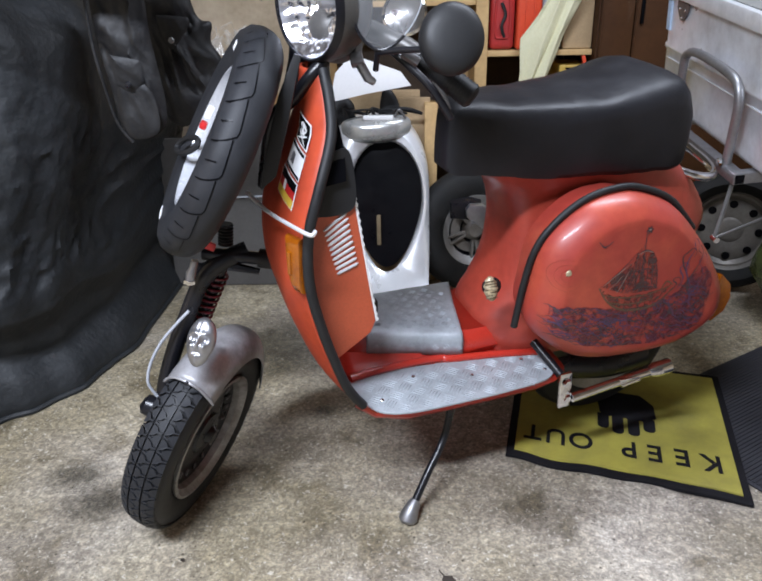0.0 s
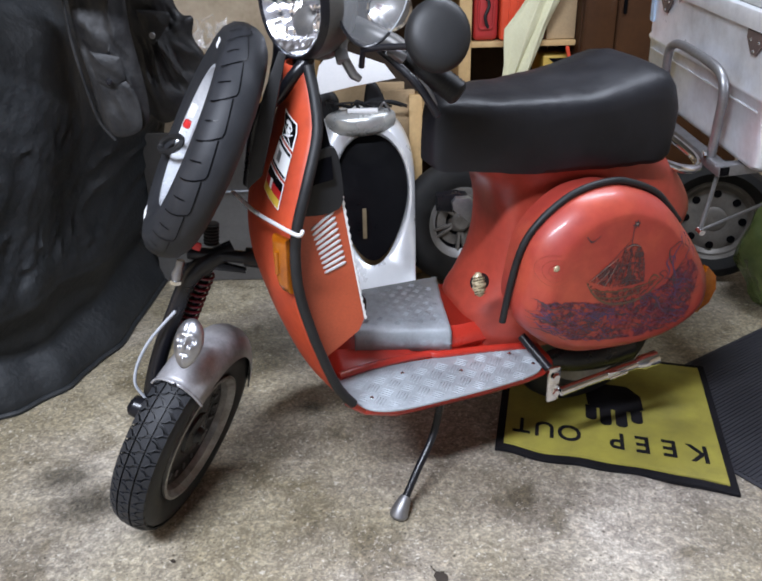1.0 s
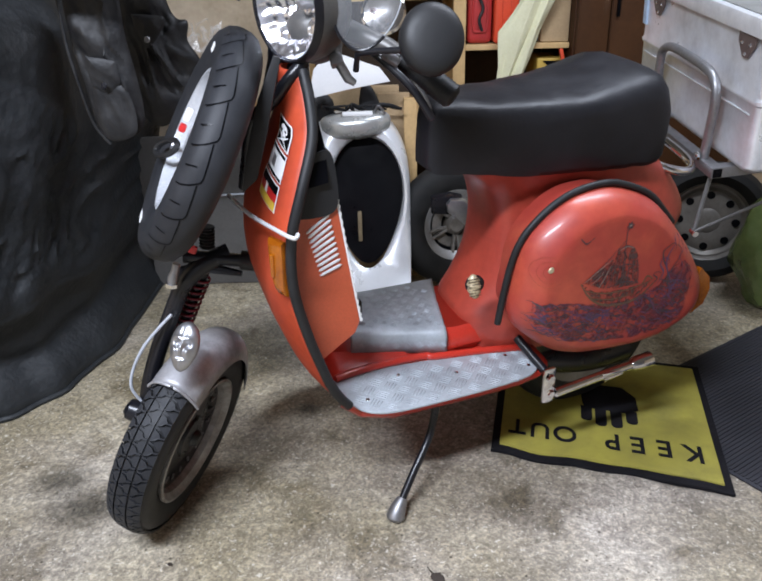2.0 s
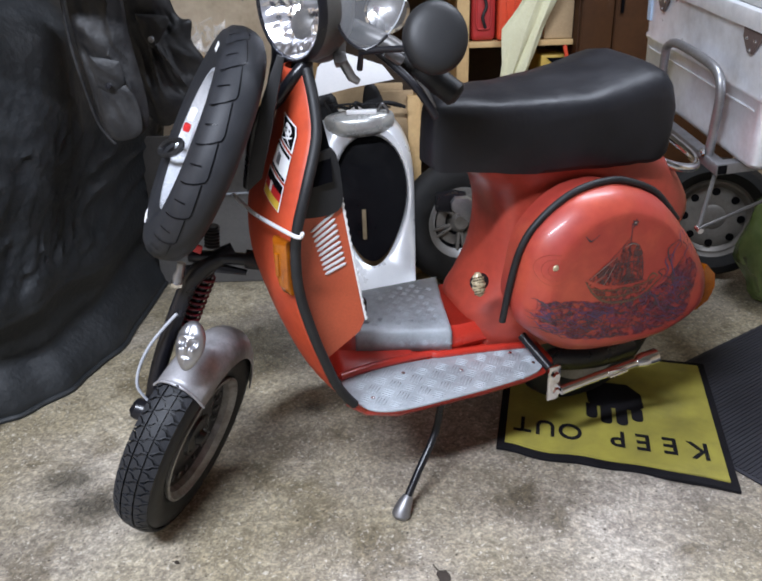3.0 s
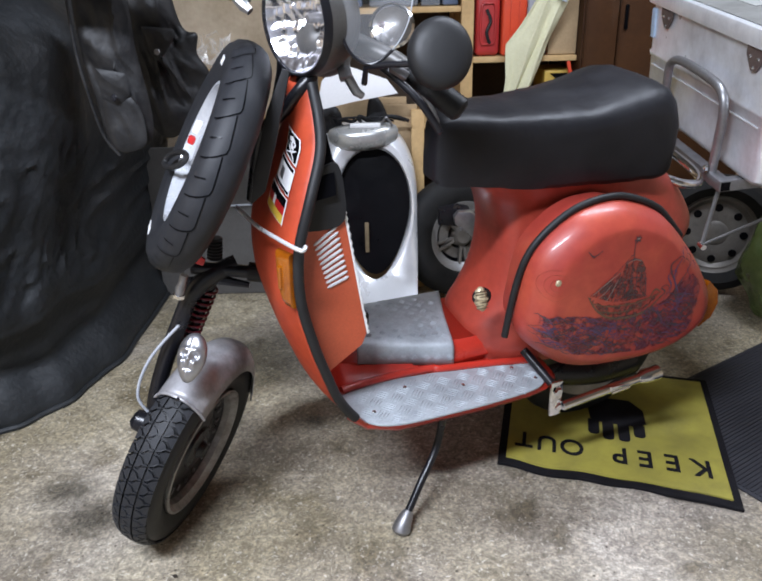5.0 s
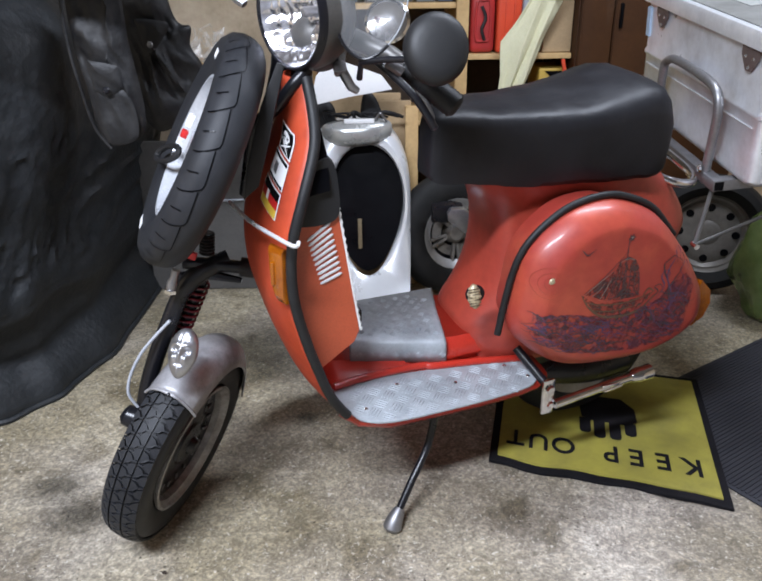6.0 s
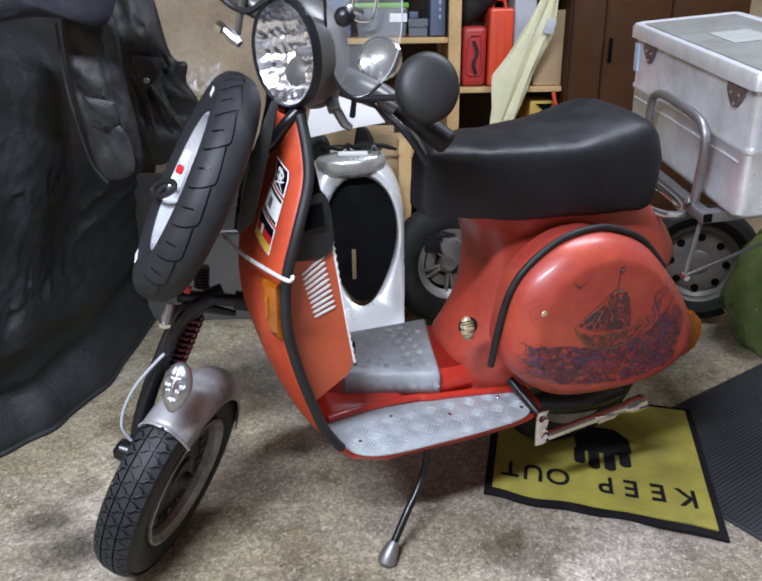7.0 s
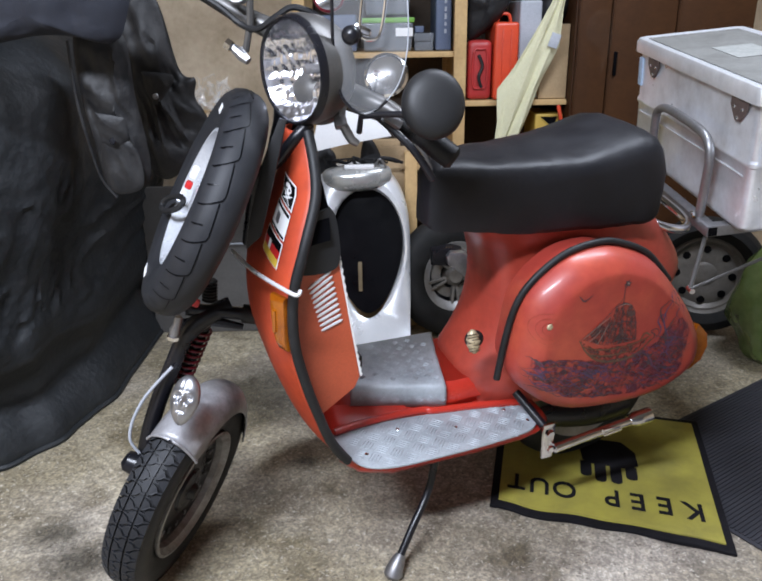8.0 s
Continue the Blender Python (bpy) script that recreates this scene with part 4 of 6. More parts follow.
def bars():
    left = part("handlebar", tube([V3(-0.10, 1.29, 1.00), V3(-0.03, 1.255, 0.985), V3(0.03, 1.222, 0.962), V3(0.064, 1.20, 0.940)], [0.022, 0.018, 0.015, 0.014], 14), M_GUN, scooter, "dark handlebar tube")
    g0, g1 = V3(0.050, 1.200, 0.948), V3(0.136, 1.172, 0.884)
    grip = part("grip", tube([g0, g0.lerp(g1, 0.04), g0.lerp(g1, 0.95), g1], [0.015, 0.0205, 0.0205, 0.014], 18), M_RUBBER, left, "ribbed black rubber grip")
    d = (g1 - g0).normalized()
    for k in range(16):
        c = g0.lerp(g1, 0.08 + 0.84 * k / 15)
        part("grip_rib", tube([c - d * 0.0012, c + d * 0.0012], 0.0216, 14), M_RUBBER, grip, "")
    lever = spline([V3(0.000, 1.19, 0.962), V3(0.030, 1.178, 0.938), V3(0.064, 1.165, 0.906), V3(0.088, 1.163, 0.872), V3(0.099, 1.166, 0.853)], 6)
    part("brake_lever", tube(lever, [0.0065] * (len(lever) - 3) + [0.006, 0.007, 0.005], 10), M_BLACK, left, "black brake lever")
    lever2 = spline([V3(0.06, 1.185, 0.925), V3(0.085, 1.180, 0.895), V3(0.097, 1.182, 0.866)], 6)
    part("lever_edge", tube(lever2, 0.004, 8), M_STEEL, left, "")
    part("lever_mount", block(0.03, 0.014, 0.016, 0.003), M_STEEL, left, "steel lever mount", axes(V3(0.034, 1.165, 0.950), (0.8, -0.3, -0.4), (0.2, -0.9, 0.4)))
    right = part("handlebar", tube([V3(-0.15, 1.32, 1.08), V3(-0.235, 1.335, 1.120), V3(-0.33, 1.37, 1.175)], [0.020, 0.016, 0.014], 14), M_GUN, scooter, "dark handlebar tube")
    part("grip", tube([V3(-0.32, 1.366, 1.170), V3(-0.42, 1.41, 1.23)], 0.018, 14), M_RUBBER, right, "black rubber grip")
    part("lever_clamp", block(0.013, 0.013, 0.014, 0.004), M_GUN, right, "steel clamp", axes(V3(-0.222, 1.30, 1.057), (0.8, 0.2, 0.3), (0, -0.9, 0.3)))
    part("clamp_bolt", tube([V3(-0.240, 1.29, 1.066), V3(-0.222, 1.285, 1.050), V3(-0.21, 1.28, 1.04)], [0.007, 0.0105, 0.007], 8), M_STEEL, right, "steel clamp bolt")
    part("clamp_nut", tube([V3(-0.247, 1.288, 1.070), V3(-0.238, 1.286, 1.064)], 0.0105, 6), M_CHROME, right, "bright clamp nut")
    part("clamp_arm", tube([V3(-0.216, 1.295, 1.055), V3(-0.205, 1.295, 1.10), V3(-0.200, 1.295, 1.16)], 0.006, 8), M_GUN, right, "steel upright")
    part("cable", tube(spline([V3(-0.33, 1.33, 1.170), V3(-0.26, 1.31, 1.130), V3(-0.222, 1.30, 1.100), V3(-0.19, 1.28, 1.092), V3(-0.155, 1.27, 1.112), V3(-0.125, 1.27, 1.125), V3(-0.08, 1.275, 1.105), V3(-0.055, 1.28, 1.06), V3(-0.055, 1.285, 0.99)], 6), 0.0055, 8), M_RUBBER, right, "black cable loop")
    mir = part("mirror", lathe([(0.0, -0.0135), (0.016, -0.0133), (0.030, -0.0122), (0.040, -0.0098), (0.046, -0.0062), (0.0495, -0.0010), (0.0508, 0.0055), (0.0500, 0.012), (0.048, 0.014)], 48), M_PLASTIC, scooter, "black round rear-view mirror seen from its back",
               axes(V3(0.095, 1.115, 0.982), (0, 0.2, 1), (-0.10, 0.88, -0.28)) @ Matrix.Diagonal((1.06, 0.98, 1.25, 1)))
    part("mirror_glass", lathe([(0.0, 0.012), (0.048, 0.012)], 40), M_CHROME, mir, "mirror glass", axes(V3(0.095, 1.115, 0.982), (0, 0.2, 1), (-0.10, 0.88, -0.28)) @ Matrix.Diagonal((1.06, 0.98, 1.25, 1)))
    part("mirror_stem", tube([V3(0.055, 1.13, 0.965), V3(0.02, 1.15, 0.963), V3(-0.018, 1.17, 0.958), V3(-0.022, 1.19, 0.93)], 0.0052, 10), M_BLACK, mir, "black mirror stem")
    part("clamp", block(0.022, 0.02, 0.03, 0.006), M_STEEL, left, "steel screen clamp", axes(V3(-0.054, 1.225, 0.942), (1, 0, 0.2), (0, -0.9, 0.4)))
    part("clamp_rod", tube([V3(-0.048, 1.225, 0.99), V3(-0.054, 1.225, 0.945), V3(-0.036, 1.225, 0.912), V3(-0.026, 1.23, 0.905)], [0.006, 0.009, 0.008, 0.006], 10), M_STEEL, left, "steel clamp rod")


bars()


NEAR = Matrix.Translation((0, 0, 1.1)) @ Matrix.Diagonal((0.875, 0.875, 0.875, 1)) @ Matrix.Translation((0, 0, -1.1))


def screen():
    out = [(-0.064, 1.30), (-0.066, 1.24), (-0.066, 1.15), (-0.067, 1.06), (-0.060, 0.99), (-0.040, 0.955), (-0.012, 0.943), (0.020, 0.960), (0.048, 0.995), (0.062, 1.04), (0.066, 1.10), (0.060, 1.2), (0.05, 1.30)]
    pts = spline([(x, z, 0) for x, z in out], 4)
    bm = bmesh.new()
    c = [bm.verts.new((p.x, 1.335 - 0.10 * (p.x + 0.06) - 1.5 * (p.x) ** 2, p.y)) for p in pts]
    bm.faces.new(c)
    bmesh.ops.triangulate(bm, faces=bm.faces)
    ob = part("fly_screen", bm, M_GLASS, scooter, "small clear plastic fly screen", NEAR)
    rim = [V3(p.x, 1.334 - 0.10 * (p.x + 0.06) - 1.5 * p.x ** 2, p.y) for p in pts]
    part("screen_rim", tube(rim[:30], 0.0030, 8), M_BLACK, ob, "dark screen rim", NEAR)
    part("screen_edge", tube(rim[29:], 0.0013, 6), M_GREYBIN, ob, "clear polished edge", NEAR)
    part("screen_stay", tube(spline([V3(-0.010, 1.30, 1.16), V3(-0.018, 1.30, 1.085), V3(0.0, 1.30, 1.072), V3(0.018, 1.30, 1.085), V3(0.030, 1.30, 1.16)], 6), 0.003, 8), M_CHROME, ob, "chrome screen stay", NEAR)
    part("screen_knob", lathe([(0.0, 0.014), (0.010, 0.013), (0.015, 0.008), (0.017, 0.0), (0.012, -0.012)], 20), M_BLACK, ob, "black screen knob", NEAR @ pose(0, 0.045, 0) @ axes(V3(-0.034, 1.25, 1.080), (0, 0, 1), (-0.2, -0.95, 0.2)))
    part("knob_bracket", block(0.03, 0.012, 0.018, 0.003), M_CHROME, ob, "chrome bracket", NEAR @ pose(0, 0.045, 0) @ axes(V3(-0.014, 1.262, 1.088), (1, 0, -0.5), (0, -1, 0.2)))


screen()


def side_lamp(at, nrm, r, rim, face, name, label):
    m = axes(at, (0, 0, 1), nrm)
    ob = part(name, lathe([(0.0, -0.03), (r * 0.7, -0.02), (r, 0.0), (r * 1.08, 0.008), (r * 0.96, 0.012)], 28), rim, scooter, label, m)
    part("face", lathe([(0.0, 0.012), (r * 0.5, 0.011), (r * 0.96, 0.008)], 28), face, ob, "", m)
    return ob


side_lamp(V3(-0.222, 1.30, 1.150), (-0.1, -0.95, 0.25), 0.020, M_STEEL, M_WHITE, "round_reflector", "round white reflector on a steel rim")
side_lamp(V3(-0.068, 1.28, 1.137), (0.0, -0.9, 0.35), 0.024, M_SPRING, M_CHROME, "dial", "round dial with a dark red rim")
side_lamp(V3(0.030, 1.44, 1.000), (-0.1, -0.93, 0.35), 0.040, M_CHROME, M_CHROME, "spot_lamp", "chrome spot lamp behind the screen")


# ---- painted art, badge, stand, foot rest ----
def ink(strokes, mat, name, label, lift=0.0012, join=False):
    """Brush strokes: rows of (x, z, width) points laid on the cowl face, one object a stroke or all as one."""
    bm = bmesh.new()
    for st in strokes:
        P = spline([(x, z, w) for x, z, w in st], 5)
        pair = []
        for i, p in enumerate(P):
            q, r = P[min(i + 1, len(P) - 1)], P[max(i - 1, 0)]
            d = Vector((q.x - r.x, q.y - r.y)).normalized()
            nrm = Vector((-d.y, d.x)) * max(p.z, 0.0002) * 0.5
            yy = cowl_y(p.x, p.y) - lift
            pair.append((bm.verts.new((p.x + nrm.x, yy, p.y + nrm.y)), bm.verts.new((p.x - nrm.x, yy, p.y - nrm.y))))
        for a, b in zip(pair, pair[1:]):
            bm.faces.new((a[0], a[1], b[1], b[0]))
        if not join:
            part(name, bm, mat, side_cowl, label, SC, smooth=False)
            bm = bmesh.new()
    if join:
        tagged(part(name, bm, mat, side_cowl, label, SC, smooth=False), kind="stuff")


def wash(name, label, mat, top, bottom, x0, x1, lift, n=44, rows=10):
    """A patch of thin paint between two lines of x."""
    bm = bmesh.new()
    grid = []
    for i in range(n + 1):
        x = x0 + (x1 - x0) * i / n
        lo, hi = bottom(x), top(x)
        grid.append([bm.verts.new((x, cowl_y(x, lo + (hi - lo) * j / rows) - lift, lo + (hi - lo) * j / rows)) for j in range(rows + 1)])
    for a, b in zip(grid, grid[1:]):
        for j in range(rows):
            bm.faces.new((a[j], b[j], b[j + 1], a[j + 1]))
    part(name, bm, mat, side_cowl, label, SC)


def thin_paint(name, dark, other, scale, most):
    """Uneven thin paint that lets the coat below show through."""
    m = material(name, dark, 0.5, second=other, scale=scale, fine=120, bump=0)
    nt, b, link = nodes_of(m)
    tc, n = nt.nodes.new("ShaderNodeTexCoord"), nt.nodes.new("ShaderNodeTexNoise")
    n.inputs["Scale"].default_value, n.inputs["Detail"].default_value, n.inputs["Distortion"].default_value = scale * 1.3, 6, 1.2
    mr = nt.nodes.new("ShaderNodeMapRange")
    mr.inputs["From Min"].default_value, mr.inputs["From Max"].default_value, mr.inputs["To Max"].default_value = 0.40, 0.60, most
    link.new(tc.outputs["Object"], n.inputs["Vector"])
    link.new(n.outputs["Fac"], mr.inputs["Value"])
    link.new(mr.outputs["Result"], b.inputs["Alpha"])
    return m


def art():
    rnd = random.Random(4)
    sea = thin_paint("thin_violet_wash", (0.050, 0.030, 0.062), (0.090, 0.030, 0.045), 34, 0.62)
    sail = thin_paint("thin_brown_wash", (0.060, 0.036, 0.034), (0.150, 0.065, 0.055), 45, 0.85)

    def sea_top(x):
        return float(np.interp(x, [0.725, 0.80, 0.89, 0.96, 1.02, 1.05, 1.08, 1.11], [0.500, 0.492, 0.472, 0.468, 0.490, 0.530, 0.540, 0.500]))

    def sea_low(x):
        return float(np.interp(x, [0.725, 0.76, 0.82, 0.90, 1.00, 1.08, 1.11], [0.455, 0.420, 0.395, 0.380, 0.368, 0.385, 0.410]))

    wash("painted_sea", "thin violet paint of the sea", sea, sea_top, sea_low, 0.727, 1.108, 0.0006)
    wash("painted_foresail", "thin brown paint of the foresail", sail, lambda x: 0.532 + (x - 0.832) * 0.76, lambda x: 0.530 - (x - 0.832) * 0.40, 0.832, 0.890, 0.0008, 12, 6)
    wash("painted_mainsail", "thin brown paint of the mainsail", sail, lambda x: float(np.interp(x, [0.890, 0.899, 0.918, 0.937, 0.950, 0.963], [0.560, 0.594, 0.600, 0.593, 0.574, 0.520])), lambda x: 0.506, 0.890, 0.963, 0.0008, 16, 8)
    wash("painted_hull_side", "brown paint of the hull", sail, lambda x: float(np.interp(x, [0.826, 0.86, 0.93, 0.98, 1.002], [0.530, 0.506, 0.500, 0.504, 0.512])), lambda x: float(np.interp(x, [0.826, 0.86, 0.90, 0.95, 1.002], [0.527, 0.488, 0.468, 0.468, 0.500])), 0.826, 1.002, 0.0008, 20, 6)
    hull = [[(0.822, 0.532, 0.002), (0.845, 0.500, 0.004), (0.880, 0.474, 0.005), (0.930, 0.465, 0.006), (0.975, 0.474, 0.005), (1.004, 0.502, 0.002)],
            [(0.835, 0.514, 0.002), (0.88, 0.500, 0.003), (0.94, 0.497, 0.003), (0.998, 0.508, 0.002)],
            [(0.850, 0.494, 0.002), (0.90, 0.482, 0.003), (0.96, 0.484, 0.002)], [(0.975, 0.504, 0.002), (0.985, 0.520, 0.004), (1.002, 0.510, 0.002)]]
    ink(hull, M_INK_BROWN, "painted_hull", "brown painted hull stroke", 0.0014)
    rig = [[(0.826, 0.533, 0.001), (0.866, 0.563, 0.0016), (0.912, 0.612, 0.001)], [(0.918, 0.506, 0.002), (0.915, 0.58, 0.002), (0.911, 0.640, 0.0014)]]
    for k in range(6):                                 # seams of the foresail and the folds of the mainsail
        t = k / 5
        rig.append([(0.838 + 0.048 * t, 0.530 - 0.022 * t, 0.001), (0.858 + 0.034 * t, 0.540 - 0.010 * t, 0.0018), (0.868 + 0.022 * t, 0.556 + 0.012 * t, 0.001)])
        rig.append([(0.893 + 0.068 * t, 0.508, 0.001), (0.897 + 0.058 * t, 0.545, 0.0020), (0.901 + 0.042 * t, 0.588 - 0.010 * t * t, 0.001)])
    for z, a, b in ((0.594, 0.897, 0.938), (0.552, 0.892, 0.958), (0.512, 0.888, 0.966)):
        rig.append([(a, z, 0.001), ((a + b) / 2, z + 0.006, 0.0026), (b, z - 0.003, 0.001)])
    rig.append([(0.806, 0.632, 0.001), (0.818, 0.620, 0.003), (0.826, 0.622, 0.002), (0.838, 0.630, 0.001)])
    ink(rig, M_INK_DARK, "painted_rigging", "dark painted rigging line", 0.0018)
    pale = [[(0.832, 0.534, 0.001), (0.860, 0.556, 0.0022), (0.888, 0.575, 0.001)], [(0.846, 0.524, 0.001), (0.862, 0.538, 0.0022), (0.872, 0.552, 0.001)],
            [(0.866, 0.514, 0.001), (0.876, 0.535, 0.0024), (0.886, 0.560, 0.001)], [(0.899, 0.592, 0.001), (0.918, 0.598, 0.0018), (0.936, 0.592, 0.001)]]
    ink(pale, M_INK_PALE, "painted_highlight", "pale painted sail edge", 0.0022)
    star = [[(0.917 - 0.009 * math.cos(t), 0.642 - 0.009 * math.sin(t), 0.001), (0.917, 0.642, 0.005), (0.917 + 0.009 * math.cos(t), 0.642 + 0.009 * math.sin(t), 0.001)] for t in (0.2, 1.3, 2.3)]
    ink(star, M_INK_DARK, "painted_flag", "small dark painted flag", 0.0014)
    ink([[(0.914, 0.642, 0.001), (0.917, 0.643, 0.004), (0.920, 0.642, 0.001)]], M_INK_PALE, "painted_flag_mark", "pale mark on the flag", 0.0024)
    waves, violet = [], []
    for k in range(210):                               # short rolling wave lines
        x = rnd.uniform(0.735, 1.095)
        lo, hi = sea_low(x), min(sea_top(x), 0.505)
        z = lo + (hi - lo) * rnd.random()
        ln, am = rnd.uniform(0.018, 0.055), rnd.uniform(0.0015, 0.0045)
        wide = rnd.uniform(0.0012, 0.0028)
        st = [(x + ln * (i / 6 - 0.5), z - 0.22 * ln * (i / 6 - 0.5) + am * math.sin(i * 1.5 + k), wide * math.sin(math.pi * (i + 0.6) / 7.2)) for i in range(7)]
        (waves if k % 5 < 3 else violet).append(st)
    for k in range(34):                                # curling crests
        cx, r = rnd.uniform(0.74, 1.09), rnd.uniform(0.006, 0.018)
        cz = sea_low(cx) + (min(sea_top(cx), 0.50) - sea_low(cx)) * rnd.uniform(0.25, 0.95)
        turn = 1 if k % 3 else -1
        (violet if k % 2 else waves).append([(cx + r * (1 - i / 11) * math.cos(turn * i * 0.9 + k), cz + r * (1 - i / 11) * math.sin(turn * i * 0.9 + k), 0.0020) for i in range(10)])
    for k in range(7):                                 # arms rising by the stern
        x = 1.020 + 0.013 * k
        top = float(np.interp(k, [0, 2, 3, 5, 6], [0.520, 0.580, 0.594, 0.560, 0.520]))
        st = [(x - 0.020 + 0.012 * math.sin(i * 1.1 + k * 1.7), 0.43 + (top - 0.44) * i / 7, 0.0022 + 0.0014 * math.sin(i + k)) for i in range(8)]
        st += [(x - 0.010 + 0.011 * math.cos(2.6 - 0.9 * i), top - 0.006 + 0.011 * math.sin(2.6 - 0.9 * i), 0.0020 - 0.0003 * i) for i in range(5)]
        (violet if k % 2 else waves).append(st)
    ink(waves, M_INK_DARK, "painted_sea_line_work", "dark painted wave lines", 0.0014, True)
    ink(violet, M_INK_BLUE, "painted_swirl_work", "violet blue painted swirls", 0.0018, True)
    ring = [[(0.754 + r * math.cos(t), 0.566 + r * 0.95 * math.sin(t), 0.0007) for t in [i * 0.7 + r * 40 for i in range(7)]] for r in (0.014, 0.024, 0.034)]
    ink(ring, M_INK_FAINT, "painted_ring", "faint brown painted ring", 0.0010)
    part("stud", lathe([(0.0, 0.003), (0.005, 0.0025), (0.007, 0)], 14), M_GOLD, side_cowl, "pale brass stud", SC @ axes((0.7525, cowl_y(0.7525, 0.572), 0.572), (1, 0, 0), (0, -1, 0)))


M_INK_FAINT = material("faint_red_brown_lines", (0.30, 0.060, 0.032), 0.5, second=(0.22, 0.050, 0.030), scale=60, bump=0)


art()


def badge():
    bm = bmesh.new()
    bmesh.ops.create_uvsphere(bm, u_segments=24, v_segments=14, radius=1)
    for v in bm.verts:
        p = v.co
        k = 1 + 0.12 * math.sin(p.y * 14 + 2 * p.x)
        v.co = V3(p.x * 0.0135 * k, p.y * 0.027, p.z * 0.011 * k)
    m = SC @ axes((0.645, -0.119, 0.505), (1, 0, 0.1), (-0.25, -0.95, 0.15))
    ob = part("badge", bm, M_GOLD, rear, "ridged ivory and gold badge", m)
    part("badge_base", lathe([(0.0, 0.004), (0.017, 0.003), (0.020, 0.0)], 24), M_BLACK, ob, "black badge base", SC @ axes((0.653, -0.107, 0.503), (1, 0, 0.1), (-0.25, -0.95, 0.15)))
    for k in range(7):
        part("ridge", tube([V3(-0.012, -0.018 + 0.006 * k, 0.0065), V3(0, -0.016 + 0.006 * k, 0.0108), V3(0.012, -0.018 + 0.006 * k, 0.0065)], 0.0009, 6), M_BRONZE, ob, "", m)


badge()

foot = V3(0.026, 1.190, 0.012)
top = SC @ V3(0.585, -0.11, 0.275)
mid = SC @ V3(0.560, -0.135, 0.165)
stand = part("side_stand", tube(spline([top, mid, mid.lerp(foot, 0.5), mid.lerp(foot, 0.88)], 6), 0.0085, 12), M_BLACK, scooter, "black tubular side stand")
part("stand_foot", tube([mid.lerp(foot, 0.80), mid.lerp(foot, 0.86), mid.lerp(foot, 0.97), foot + V3(0, 0, -0.006), foot + V3(-0.002, -0.003, -0.013)], [0.011, 0.015, 0.019, 0.021, 0.015], 12), M_STEEL, stand, "dull metal stand foot")
part("stand_spring", tube([SC @ V3(0.60, -0.105, 0.28), SC @ V3(0.575, -0.125, 0.19)], 0.005, 8), M_STEEL, stand, "steel spring")


def foot_rest():
    ob = part("foot_rest", tube([SC @ V3(*p) for p in ((0.826, -0.198, 0.245), (0.90, -0.199, 0.256), (0.99, -0.20, 0.268), (1.03, -0.20, 0.272))], 0.0105, 14), M_CHROME, scooter, "folding chrome passenger foot rest")
    part("mount_plate", block(0.030, 0.008, 0.085, 0.004), M_CHROME, ob, "chrome mount plate", SC @ axes((0.812, -0.188, 0.262), (1, 0, -0.12), (0, 0.1, 1)))
    part("mount_bolt", lathe([(0.0, 0.006), (0.008, 0.006), (0.010, 0)], 6), M_CHROME, ob, "", SC @ axes((0.812, -0.193, 0.285), (1, 0, 0), (0, -1, 0)))
    part("mount_bolt", lathe([(0.0, 0.006), (0.008, 0.006), (0.010, 0)], 6), M_CHROME, ob, "", SC @ axes((0.818, -0.193, 0.242), (1, 0, 0), (0, -1, 0)))
    part("end_cap", tube([SC @ V3(1.02, -0.20, 0.271), SC @ V3(1.035, -0.20, 0.273), SC @ V3(1.072, -0.20, 0.277)], [0.012, 0.0175, 0.0175], 16), M_CHROME, ob, "chrome end cap")
    part("foot_grip", block(0.05, 0.010, 0.010, 0.003, (0, 0, 0)), M_CHROME, ob, "", SC @ axes((0.965, -0.205, 0.268), (1, 0, 0.12), (0, 0, 1)))
    part("hinge", tube([SC @ V3(0.945, -0.205, 0.256), SC @ V3(0.99, -0.206, 0.264)], 0.007, 10), M_CHROME, ob, "")
    part("engine", block(0.30, 0.16, 0.12, 0.03), M_BLACK, scooter, "dark engine block under the body", SC @ pose(0.92, MID, 0.265))
    part("exhaust", tube(spline([SC @ V3(*p) for p in ((0.80, 0.0, 0.22), (0.90, -0.02, 0.205), (1.02, -0.05, 0.20), (1.12, -0.05, 0.21))], 6), 0.04, 16), M_BLACK, scooter, "black exhaust box")
    part("lower_arm", tube([SC @ V3(0.775, -0.10, 0.34), SC @ V3(0.805, -0.175, 0.295)], 0.010, 10), M_BLACK, ob, "black bracket arm")


foot_rest()

# ---- rear carrier ----
# the carrier sits askew on the frame: columns are its ahead, side and up axes
SB = Matrix(((0.9955, -0.0541, -0.0779, -0.357), (0.0434, 0.9902, -0.1328, 1.6468), (0.0844, 0.1288, 0.9881, -0.164), (0, 0, 0, 1)))


